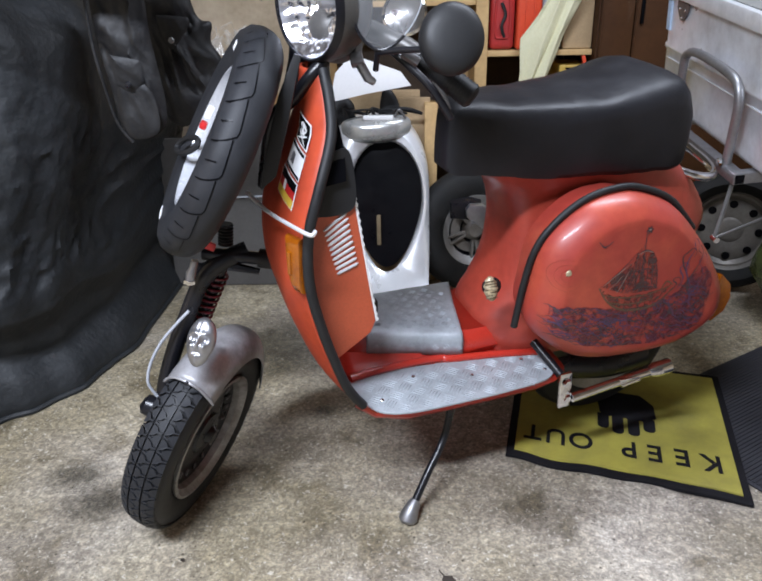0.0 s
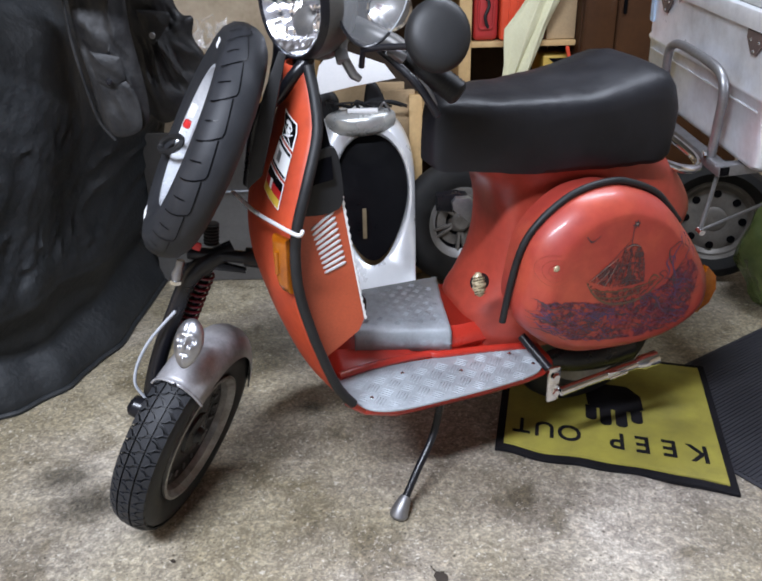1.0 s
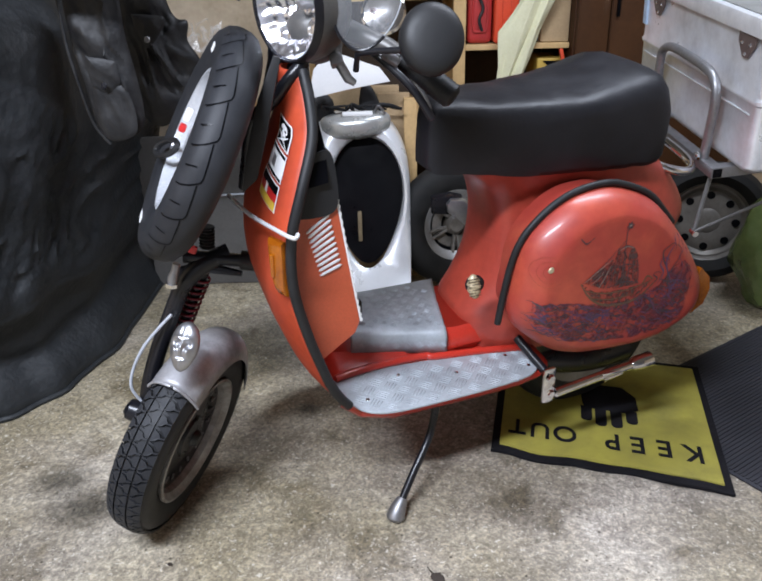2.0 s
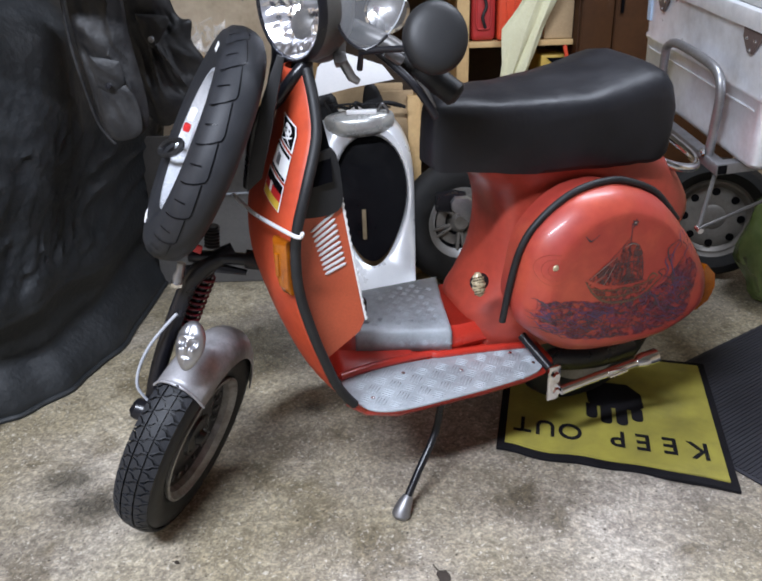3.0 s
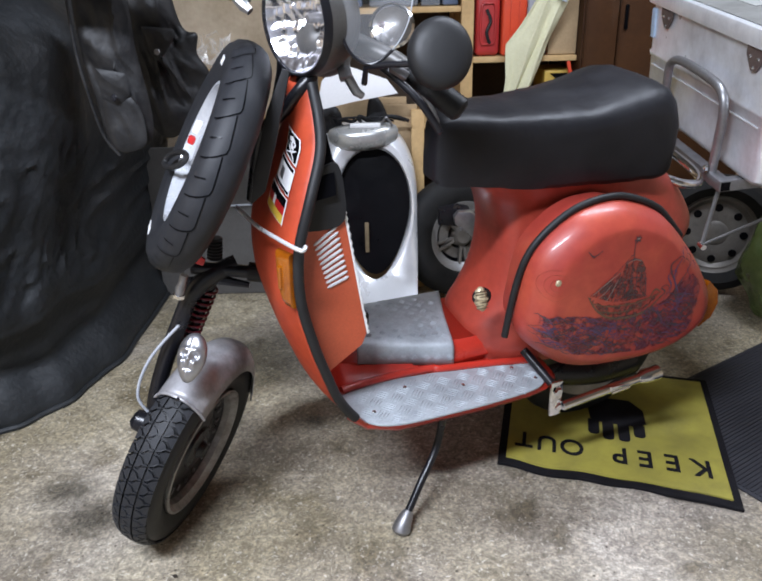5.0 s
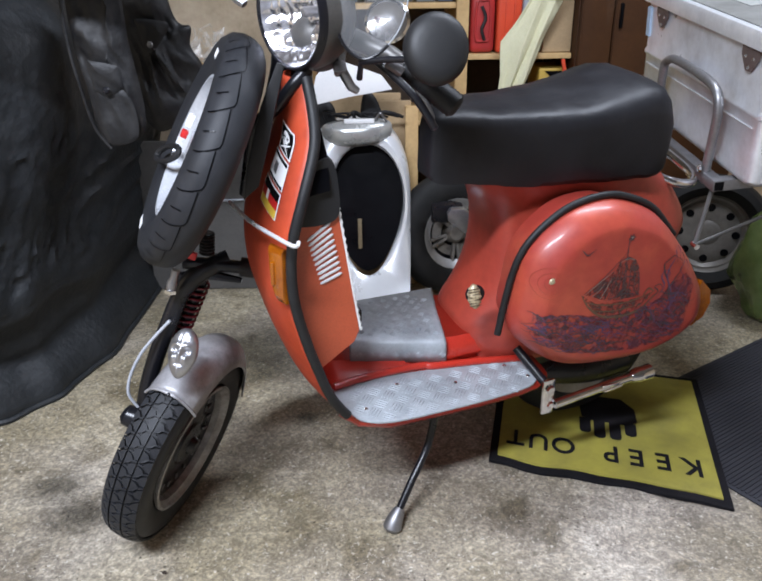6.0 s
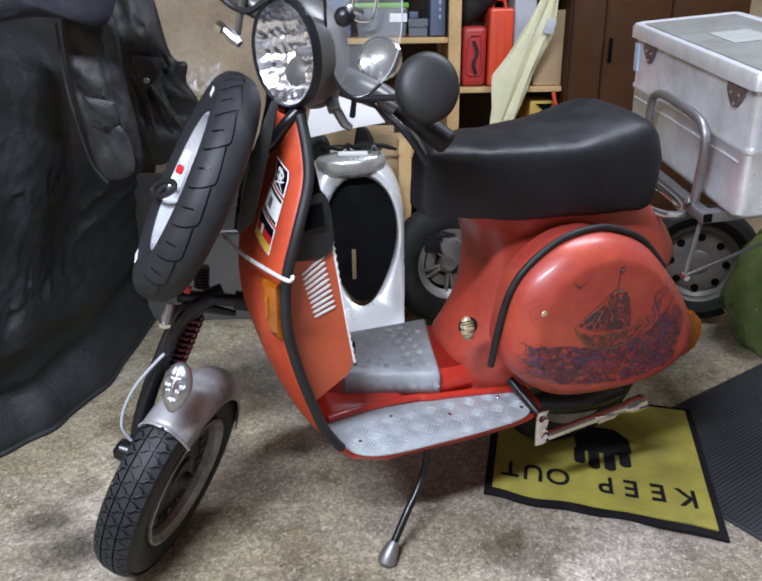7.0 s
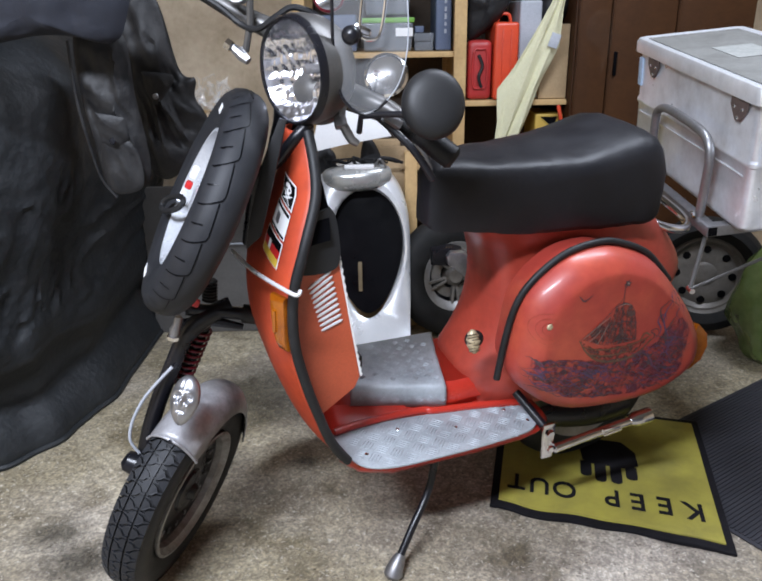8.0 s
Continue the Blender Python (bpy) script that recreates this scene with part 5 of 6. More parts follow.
def carrier():
    def at(*p):
        return SB @ V3(*p)

    ob = part("rear_carrier", block(0.026, 0.42, 0.026, 0.003), M_STEEL, scooter, "grey steel rear carrier", SB @ pose(1.175, 0.135, 0.729))
    for y in (-0.062, 0.33):
        part("side_rail", block(0.34, 0.026, 0.026, 0.003), M_STEEL, ob, "square steel rail", SB @ pose(1.355, y, 0.729))
    # the rail is solid; a black plate paints the shade inside its end
    part("rail_end_shade", block(0.020, 0.004, 0.020, 0), M_DARK, ob, "black plate for the shade inside the open tube end", SB @ pose(1.175, -0.0745, 0.729))
    part("cross_rail", block(0.026, 0.37, 0.026, 0.003), M_STEEL, ob, "square steel rail", SB @ pose(1.50, 0.134, 0.729))
    hoop = spline([(1.172, -0.012, 0.735), (1.172, -0.020, 0.81), (1.172, -0.026, 0.880), (1.172, -0.008, 0.920), (1.172, 0.05, 0.934), (1.172, 0.188, 0.938), (1.172, 0.246, 0.926), (1.172, 0.268, 0.89), (1.172, 0.272, 0.735)], 6)
    part("backrest_hoop", tube([at(*p) for p in hoop], 0.0105, 12), M_STEEL, ob, "bent steel tube hoop")
    part("hoop_bolt", lathe([(0, 0.006), (0.008, 0.005), (0.010, 0)], 8), M_CHROME, ob, "", SB @ pose(1.158, -0.012, 0.748, 0, -90, 0))
    j = SC @ V3(1.155, -0.155, 0.560)
    part("stay_rod", tube([j, at(1.178, -0.045, 0.715)], 0.0048, 8), M_GUN, ob, "thin steel stay")
    part("stay_rod", tube([j, j.lerp(at(1.52, -0.055, 0.71), 1.0)], 0.0040, 8), M_GUN, ob, "thin steel stay")
    part("stay_joint", tube([j + V3(0.0, 0.01, 0.0), j + V3(0.002, -0.008, -0.003)], 0.0065, 10), M_CHROME, ob, "chrome stay joint")
    loop = spline([(1.09, 0.12, 0.700), (1.115, 0.02, 0.680), (1.155, -0.040, 0.664), (1.215, -0.045, 0.655), (1.245, 0.0, 0.664), (1.25, 0.08, 0.680)], 6)
    part("grab_rail", tube([SC @ V3(*p) for p in loop], 0.010, 12), M_CHROME, ob, "chrome curved grab rail")


carrier()


# ---- aluminium box on the carrier ----
def alu_box():
    x0, x1, y0, y1, z0, z1 = 1.205, 1.485, -0.135, 0.485, 0.742, 1.058
    base = SB @ V3((x0 + x1) / 2, (y0 + y1) / 2, z0)
    ob = root("aluminium_box", base, "scratched aluminium transport box with a lid on the rear carrier", "box")

    def rounded(x0, x1, y0, y1, r, n=5):
        out = []
        for cx, cy, a in ((x1 - r, y1 - r, 0), (x0 + r, y1 - r, 90), (x0 + r, y0 + r, 180), (x1 - r, y0 + r, 270)):
            out += [(cx + r * math.cos(radians(a + 90 * i / n)), cy + r * math.sin(radians(a + 90 * i / n))) for i in range(n + 1)]
        return out

    rings = []
    for z, g in ((z0, -0.012), (z0 + 0.006, -0.003), (z0 + 0.014, 0.0), (z0 + 0.022, -0.002), (z0 + 0.145, -0.002), (z0 + 0.150, 0.0015), (z0 + 0.158, 0.0015), (z0 + 0.163, -0.002), (z1 - 0.03, -0.002)):
        rings.append([(x, y, z) for x, y in rounded(x0 - g, x1 + g, y0 - g, y1 + g, 0.022)])
    part("body", from_rings(rings), M_ALU_BOX, ob, "scratched aluminium box body", SB)
    rings = []
    for z, g in ((z1 - 0.032, 0.004), (z1 - 0.034, 0.010), (z1 - 0.008, 0.010), (z1, 0.006), (z1 + 0.002, 0.0), (z1 - 0.002, -0.008), (z1 - 0.003, -0.014)):
        rings.append([(x, y, z) for x, y in rounded(x0 - g, x1 + g, y0 - g, y1 + g, 0.020)])
    lid = part("lid", from_rings(rings), M_ALU_LID, ob, "bright aluminium lid", SB)
    part("lid_panel", block(x1 - x0 - 0.035, y1 - y0 - 0.035, 0.002, 0), M_ALU_DULL, lid, "dull sunken lid panel", SB @ pose((x0 + x1) / 2, (y0 + y1) / 2, z1 - 0.0015))
    part("lid_label", block(0.10, 0.13, 0.001, 0), M_LABEL, lid, "faded paper label", SB @ pose((x0 + x1) / 2, 0.20, z1 + 0.0005))
    for y in (-0.062, 0.375):
        tri = slab([(-0.033, 0.018), (0.033, 0.018), (0.033, 0.000), (0.010, -0.028), (-0.010, -0.028), (-0.033, 0.000)], 0.004, 0.001)
        br = part("corner_bracket", tri, M_BRACKET, ob, "brown steel corner bracket", SB @ axes((x0 - 0.001, y, z1 - 0.055), (0, -1, 0), (-1, 0, 0)))
        for dy, dz in ((-0.016, -0.002), (0.016, -0.002), (0, 0.018)):
            part("rivet", lathe([(0, 0.003), (0.003, 0.002), (0.004, 0)], 8), M_CHROME, br, "", SB @ axes((x0 - 0.005, y + dy, z1 - 0.058 - dz), (0, 1, 0), (-1, 0, 0)))
    part("seam", block(0.003, 0.56, 0.003, 0), M_ALU_LID, ob, "raised bead", SB @ pose(x0 + 0.0015, 0.175, z0 + 0.125))
    part("clip", block(0.008, 0.022, 0.075, 0.003), M_CLIP, ob, "pale blue plastic clip", SB @ pose(x0 + 0.001, 0.462, z1 - 0.085))


M_ALU_BOX = material("scratched_aluminium", (0.78, 0.81, 0.86), 0.32, metal=0.48, second=(0.30, 0.28, 0.265), scale=4, fine=40, bump=0.16)
M_ALU_LID = material("bright_aluminium", (0.84, 0.86, 0.89), 0.34, metal=0.6, second=(0.62, 0.63, 0.65), scale=9, fine=110, bump=0.06)
M_ALU_DULL = material("dusty_aluminium", (0.17, 0.17, 0.16), 0.68, metal=0.1, second=(0.10, 0.098, 0.09), scale=9, fine=90, bump=0.1)
M_LABEL = material("faded_label", (0.27, 0.275, 0.26), 0.6, second=(0.20, 0.21, 0.20), scale=60, fine=200, bump=0.05)
M_BRACKET = material("brown_steel", (0.16, 0.12, 0.11), 0.5, metal=0.4, scale=20, fine=160, bump=0.1)
M_CLIP = material("pale_blue_plastic", (0.45, 0.58, 0.75), 0.4, scale=20, bump=0)
alu_box()


# ---- mats on the floor ----
def bilinear(c, u, v):
    return c[0] * (1 - u) * (1 - v) + c[1] * u * (1 - v) + c[2] * u * v + c[3] * (1 - u) * v


MATC = [V3(0.264, 1.407, 0), V3(0.775, 1.228, 0), V3(0.916, 1.760, 0), V3(0.385, 1.915, 0)]     # near left, near right, far right, far left


def mat_wave(u, v):
    return 0.0022 * math.sin(u * 17 + 1) * (1 - v) ** 3 + 0.0008 * math.sin(9 * u + 7 * v)


def mat_sheet(u0, u1, v0, v1, z, thick, n=28):
    top = []
    for i in range(n + 1):
        row = []
        for j in range(n + 1):
            u, v = u0 + (u1 - u0) * i / n, v0 + (v1 - v0) * j / n
            p = bilinear(MATC, u, v)
            # the near edge lies slightly wavy
            p += V3(0.1, 0.28, 0).normalized() * (0.0045 * math.sin(u * 9.5 + 2.4) + 0.003 * math.sin(u * 23)) * (1 - v) ** 4
            p.z = z + mat_wave(u, v)
            row.append(p)
        top.append(row)
    bm = bmesh.new()
    vt = [[bm.verts.new(p) for p in r] for r in top]
    for i in range(n):
        for j in range(n):
            bm.faces.new((vt[i][j], vt[i + 1][j], vt[i + 1][j + 1], vt[i][j + 1]))
    edge = [vt[i][0] for i in range(n)] + [vt[n][j] for j in range(n)] + [vt[n - i][n] for i in range(n)] + [vt[0][n - j] for j in range(n)]
    low = [bm.verts.new((q.co.x, q.co.y, max(q.co.z - thick, 0.0))) for q in edge]
    for k in range(len(edge)):
        bm.faces.new((edge[k], low[k], low[(k + 1) % len(edge)], edge[(k + 1) % len(edge)]))
    return bm


def text_mesh(body, size):
    cu = bpy.data.curves.new("lettering", "FONT")
    cu.body, cu.size, cu.extrude, cu.align_x, cu.offset = body, size, 0.0012, "CENTER", 0.0012
    tmp = new("lettering", cu)
    me = bpy.data.meshes.new_from_object(tmp.evaluated_get(bpy.context.evaluated_depsgraph_get()))
    bm = bmesh.new()
    bm.from_mesh(me)
    bpy.data.objects.remove(tmp)
    bpy.data.curves.remove(cu)
    bpy.data.meshes.remove(me)
    return bm


def door_mat():
    ob = root("door_mat", (0.58, 1.58, 0), "yellow black-bordered door mat reading KEEP OUT under the wheel", "door mat")
    part("backing", mat_sheet(0, 1, 0, 1, 0.0085, 0.0085), M_MAT_B, ob, "black mat border")
    part("pile_field", mat_sheet(0.036, 0.966, 0.042, 0.962, 0.0125, 0.004), M_MAT_Y, ob, "dirty yellow pile")
    letters = "KEEP OUT"
    us = [0.870, 0.752, 0.641, 0.534, None, 0.324, 0.213, 0.110]
    for ch, u in zip(letters, us):
        if ch == " ":
            continue
        bm = text_mesh(ch, 0.088)
        for v in bm.verts:
            # the tops of the letters point to the near edge
            p = bilinear(MATC, u - v.co.x * 0.84 / 0.545, 0.262 - v.co.y * 1.04 / 0.55)
            v.co = V3(p.x, p.y, 0.0140 + v.co.z * 0.6 + mat_wave(u, 0.2))
        part("letter", bm, M_MAT_B, ob, "black letter " + ch, smooth=False)
    # black open palm sign
    def on_mat(pts, z):
        bm = slab(pts, 0.0016)
        for v in bm.verts:
            p = bilinear(MATC, v.co.x, v.co.y)
            v.co = V3(p.x, p.y, z + v.co.z)
        return bm

    def finger(u, v0, v1, w):
        out = [(u - w, v1), (u + w, v1)] + [(u + w * math.cos(t), v0 + w * 0.9 * (1 - math.sin(t))) for t in [math.pi * i / 8 for i in range(9)]]
        return out

    palm = [(0.40, 0.60), (0.41, 0.48), (0.45, 0.455), (0.62, 0.455), (0.665, 0.49), (0.66, 0.60), (0.60, 0.68), (0.46, 0.68)]
    pictogram = part("palm_sign", on_mat(palm, 0.0130), M_MAT_B, ob, "black open palm pictogram")
    for u, v0 in ((0.425, 0.345), (0.490, 0.315), (0.560, 0.318), (0.630, 0.365)):
        part("palm_bar", on_mat(finger(u, v0, 0.47, 0.026), 0.0132), M_MAT_B, pictogram, "")


door_mat()


def ribbed_mat():
    o, a, b = V3(0.60, 1.608, 0), V3(0.84, 0.54, 0).normalized(), V3(0.54, -0.84, 0).normalized()
    m = Matrix(((a.x, b.x, 0, o.x), (a.y, b.y, 0, o.y), (0, 0, 1, 0), (0, 0, 0, 1)))
    bm = block(1.3, 0.75, 0.004, 0.001, (0.65, 0.375, 0.002))
    ob = part("ribbed_mat", bm, M_MAT_RIB, None, "", m)
    tagged(ob, "dark grey ribbed floor mat lying on the concrete", "floor mat")
    bm = bmesh.new()
    for i in range(72):
        merge(bm, block(1.28, 0.0058, 0.003, 0, (0.65, 0.012 + i * 0.0102, 0.0050)))
    me_ob = part("rib_pattern", bm, M_MAT_RIB, ob, "raised ribs", m)
    me_ob["kind"] = "stuff"


ribbed_mat()


# ---- covered motorcycle and jackets ----
def cover():
    zs = [0.004, 0.03, 0.08, 0.14, 0.20, 0.25, 0.29, 0.33, 0.40, 0.50, 0.60, 0.70, 0.80, 0.90, 1.00, 1.08, 1.15, 1.20, 1.23]
    ra = [0.90, 0.905, 0.895, 0.885, 0.890, 0.925, 0.955, 0.955, 0.935, 0.925, 0.93, 0.93, 0.915, 0.89, 0.84, 0.76, 0.62, 0.42, 0.12]
    rings = []
    n = 400
    P = spline([(z, a, 0) for z, a in zip(zs, ra)], 8)
    for p in P:
        z, a = p.x, p.y
        tuck = float(np.interp(z, [0.0, 0.30, 0.55, 0.95], [0.86, 0.805, 0.875, 1.0]))
        crumple = float(np.interp(z, [0.30, 0.40, 0.70, 0.88], [0.0, 1.0, 0.9, 0.15]))
        ring = []
        for j in range(n):
            th = 2 * math.pi * j / n
            c, s = math.cos(th), math.sin(th)
            e = 0.52
            x = math.copysign(abs(c) ** e, c) * a * (tuck if c > 0 else 1.0)
            y = math.copysign(abs(s) ** e, s) * a * (0.95 if s < 0 else 0.90)
            if s > 0.2:                                   # the far side is never seen: keep it plain
                ring.append((-1.610 + x, 2.36 + y, z))
                continue
            w = Vector((c * 2.2, s * 2.2, z * 0.7))
            fold = 0.050 * noise.noise(w * 1.6) + 0.020 * noise.noise(Vector((c * 6, s * 6, z * 1.6)))
            low = max(0.0, 1 - z / 0.9)
            crease = 0.010 * math.sin(th * 9 + 6 * z + 2 * noise.noise(w)) * low * 0.5
            sag = -0.030 * math.exp(-((z - 0.17 - 0.05 * math.sin(th * 3)) / 0.035) ** 2)
            if crumple > 0.05:
                q = Vector((c * 6, s * 6, z * 7))
                q += Vector((noise.noise(q * 0.8), noise.noise(q * 0.8 + Vector((7, 0, 0))), noise.noise(q * 0.8 + Vector((0, 9, 0))))) * 1.3
                fold += crumple * (0.026 * (0.30 - abs(noise.noise(q))) + 0.018 * (0.30 - abs(noise.noise(q * 2.2))) + 0.009 * (0.3 - abs(noise.noise(q * 4.6))))
            f = 1 + fold + crease + sag
            ring.append((-1.610 + x * f, 2.36 + y * f, z + 0.03 * noise.noise(Vector((c * 3, s * 3, z * 3 + 9))) * min(1, z * 4)))
        rings.append(ring)
    ob = root("motorcycle_cover", (-1.61, 2.36, 0), "dark grey-green draped cover over a parked motorcycle", "vehicle cover")
    hem = [Vector(q) for q in rings[1]]
    part("hem", tube(hem, 0.010, 8, True), M_COVER, ob, "rolled elastic hem")
    part("shell", from_rings(rings), M_COVER, ob, "creased dark cover cloth")


cover()


def pillow(outline, bulge, seed, n=6, rough=0.012, steps=7, folds=0.0):
    """A soft thick cloth piece from an outline in x, z; y is its depth towards the viewer."""
    out = spline([(x, z, 0) for x, z in outline], n, True)
    cx, cz = sum(p.x for p in out) / len(out), sum(p.y for p in out) / len(out)
    rings = []
    for side in (1, -1):
        seq = range(steps + 1) if side < 0 else range(steps, -1, -1)
        for k in seq:
            t = k / steps                       # 0 at the rim
            if side < 0 and k == 0:
                continue
            s = 1 - 0.97 * t
            y = side * bulge * (1 - (1 - t) ** 2.2) ** 0.6
            ring = []
            for p in out:
                q = Vector((cx + (p.x - cx) * s, p.y * 0 + y, cz + (p.y - cz) * s))
                q.y += rough * (noise.noise(Vector((q.x * 13 + seed, q.z * 9, side))) + 0.5 * noise.noise(Vector((q.x * 34, q.z * 20 + seed, 2)))) * (0.3 + t)
                if folds:                       # hanging folds with sharp creases
                    u = Vector((q.x * 16 + q.z * 5 + seed, q.z * 7, seed * 0.7))
                    u += Vector((noise.noise(u * 0.7), noise.noise(u * 0.7 + Vector((3, 0, 0))), 0)) * 0.8
                    q.y += folds * (abs(noise.noise(u)) * 1.3 + 0.5 * abs(noise.noise(u * 2.4)) - 0.3) * min(1.0, t * 3)
                ring.append(q)
            rings.append(ring)
    return from_rings(rings)


def nearer(y, k):
    """Cloth laid out at depth y, moved towards the eye and shrunk with it."""
    return Matrix.Translation((0, 0, 1.1)) @ Matrix.Diagonal((k, k, k, 1)) @ Matrix.Translation((0, 0, -1.1)) @ pose(0, y, 0)


def jacket():
    ob = root("jacket", (-0.62, 1.80, 0.70), "worn black leather jacket with pockets hanging over the cover", "jacket")
    A = [(-0.680, 1.090), (-0.575, 1.085), (-0.560, 0.939), (-0.545, 0.800), (-0.558, 0.732), (-0.625, 0.706), (-0.662, 0.743), (-0.675, 0.850), (-0.688, 0.941)]
    part("front_panel", pillow(A, 0.030, 1, 9, 0.008, 16, 0.030), M_LEATHER, ob, "creased black front panel", nearer(1.75, 0.90))
    B = [(-0.640, 1.170), (-0.545, 1.170), (-0.500, 0.990), (-0.461, 0.965), (-0.466, 0.917), (-0.440, 0.850), (-0.500, 0.745), (-0.565, 0.700), (-0.612, 0.739), (-0.635, 0.857), (-0.642, 1.018)]
    part("side_panel", pillow(B, 0.040, 5, 9, 0.010, 16, 0.036), M_LEATHER, ob, "creased black side panel", nearer(1.95, 0.93))
    C = [(-1.00, 1.20), (-1.00, 1.045), (-0.83, 1.066), (-0.729, 1.082), (-0.653, 1.080), (-0.575, 1.064), (-0.535, 1.10), (-0.52, 1.22), (-0.7, 1.26)]
    part("shoulder", pillow(C, 0.05, 9, 9, 0.010, 16, 0.016), M_DENIM, ob, "dark blue-black shoulder cloth", nearer(1.66, 0.88))
    fl = part("pocket_flap", pillow([(-0.650, 0.906), (-0.640, 0.908), (-0.590, 0.898), (-0.582, 0.890), (-0.578, 0.852), (-0.586, 0.842), (-0.612, 0.826), (-0.638, 0.838), (-0.646, 0.850)], 0.005, 3, 6, 0.002, 10, 0.008), M_LEATHER, ob, "black pocket flap", nearer(1.715, 0.90))
    part("button", lathe([(0, 0.004), (0.006, 0.0035), (0.008, 0)], 14), M_BLACK, fl, "black press button", nearer(0, 0.90) @ axes((-0.611, 1.697, 0.845), (1, 0, 0), (0, -1, 0.1)))
    part("pocket", pillow([(-0.640, 0.845), (-0.570, 0.835), (-0.560, 0.735), (-0.625, 0.715), (-0.648, 0.76)], 0.008, 7, 6, 0.003, 12, 0.016), M_LEATHER, ob, "black patch pocket", nearer(1.720, 0.90))
    cf = part("cuff_strap", pillow([(-0.588, 0.980), (-0.580, 0.988), (-0.520, 0.982), (-0.506, 0.974), (-0.512, 0.955), (-0.548, 0.912), (-0.560, 0.908), (-0.578, 0.930)], 0.008, 11, 6, 0.002, 12, 0.010), M_LEATHER, ob, "black cuff strap", nearer(1.905, 0.93))
    part("button", lathe([(0, 0.004), (0.006, 0.0035), (0.008, 0)], 14), M_STEEL, cf, "dull press button", nearer(0, 0.93) @ axes((-0.552, 1.886, 0.928), (1, 0, 0), (0, -1, 0.1)))
    part("seam_piping", tube(spline([(-0.690, 1.695, 1.07), (-0.688, 1.690, 0.94), (-0.676, 1.690, 0.84), (-0.660, 1.692, 0.755), (-0.630, 1.695, 0.705)], 6), 0.004, 8), M_LEATHER, ob, "", nearer(0.03, 0.90))


M_DENIM = material("dark_blue_cloth", (0.009, 0.0105, 0.017), 0.85, second=(0.019, 0.021, 0.031), scale=12, fine=300, bump=0.3)
jacket()


# ---- silver fairing, sheet, boards ----
def fairing():
    ob = root("scooter_fairing", (-0.03, 2.36, 0), "silver scooter fairing with a dark oval hollow on the floor", "fairing")
    outer = spline([(x, z, 0) for x, z in [(-0.190, 0.590), (-0.12, 0.630), (-0.02, 0.636), (0.055, 0.605), (0.103, 0.535), (0.124, 0.445), (0.126, 0.30), (0.122, 0.14), (0.106, 0.030),
                                           (0.02, 0.004), (-0.07, 0.0), (-0.12, 0.12), (-0.17, 0.32), (-0.200, 0.48)]], 6, True)
    cx, cz = -0.024, 0.345
    n = len(outer)
    inner = []
    for p in outer:
        th = math.atan2(p.y - cz, p.x - cx)
        # egg-shaped opening, narrow at the foot
        z = math.sin(th)
        w = 0.124 * (1 + 0.14 * z) * (1 - 0.12 * max(0, -z))
        inner.append(Vector((cx + w * math.cos(th), cz - 0.003 + 0.212 * z, 0)))
    rings = []
    for t, y in ((0.0, 0.05), (0.0, 0.012), (0.06, -0.012), (0.22, -0.035), (0.5, -0.050), (0.8, -0.045), (0.95, -0.030), (1.0, -0.010), (1.0, 0.03)):
        rings.append([(o.x + (i.x - o.x) * t, y * min(1, 0.12 + 2.2 * max(0, o.y - 0.10)) + 0.30 * (o.y + (i.y - o.y) * t - 0.3) - 1.6 * max(0, 0.26 - (o.y + (i.y - o.y) * t)) ** 2, o.y + (i.y - o.y) * t) for o, i in zip(outer, inner)])
    part("shell", from_rings(rings, True, False), M_SILVER, ob, "silver painted shell", pose(0, 2.36, 0))
    rings = []
    for s, y in ((1.0, 0.02), (0.9, 0.06), (0.6, 0.085), (0.1, 0.09)):
        rings.append([(cx + (i.x - cx) * s, y + 0.30 * (cz + (i.y - cz) * s - 0.3), cz + (i.y - cz) * s) for i in inner])
    part("dark_hollow", from_rings(rings), M_HOLLOW, ob, "glossy black hollow", pose(0, 2.36, 0))
    part("tan_strip", block(0.014, 0.006, 0.110, 0.003), M_TANSTRIP, ob, "tan strip", pose(-0.050, 2.345, 0.262))
    seam = [(cx - 0.118 + 0.236 * i / 12, 2.36 + 0.045 + 0.30 * (0.345 - 0.3), 0.352 - 0.012 * math.sin(math.pi * i / 12)) for i in range(13)]
    part("hollow_seam", tube(seam, 0.005, 8), M_PLASTIC, ob, "dark seam across the hollow")
    part("top_bulge", pillow([(-0.158, 0.628), (-0.06, 0.645), (0.045, 0.640), (0.064, 0.602), (0.035, 0.566), (-0.05, 0.550), (-0.135, 0.556), (-0.168, 0.590)], 0.05, 4, rough=0.0), M_TOPSILVER, ob, "silver rounded top", pose(0, 2.41, 0))
    part("white_strip", block(0.10, 0.02, 0.014, 0.004), M_WHITE, ob, "white strip", pose(-0.045, 2.385, 0.640))


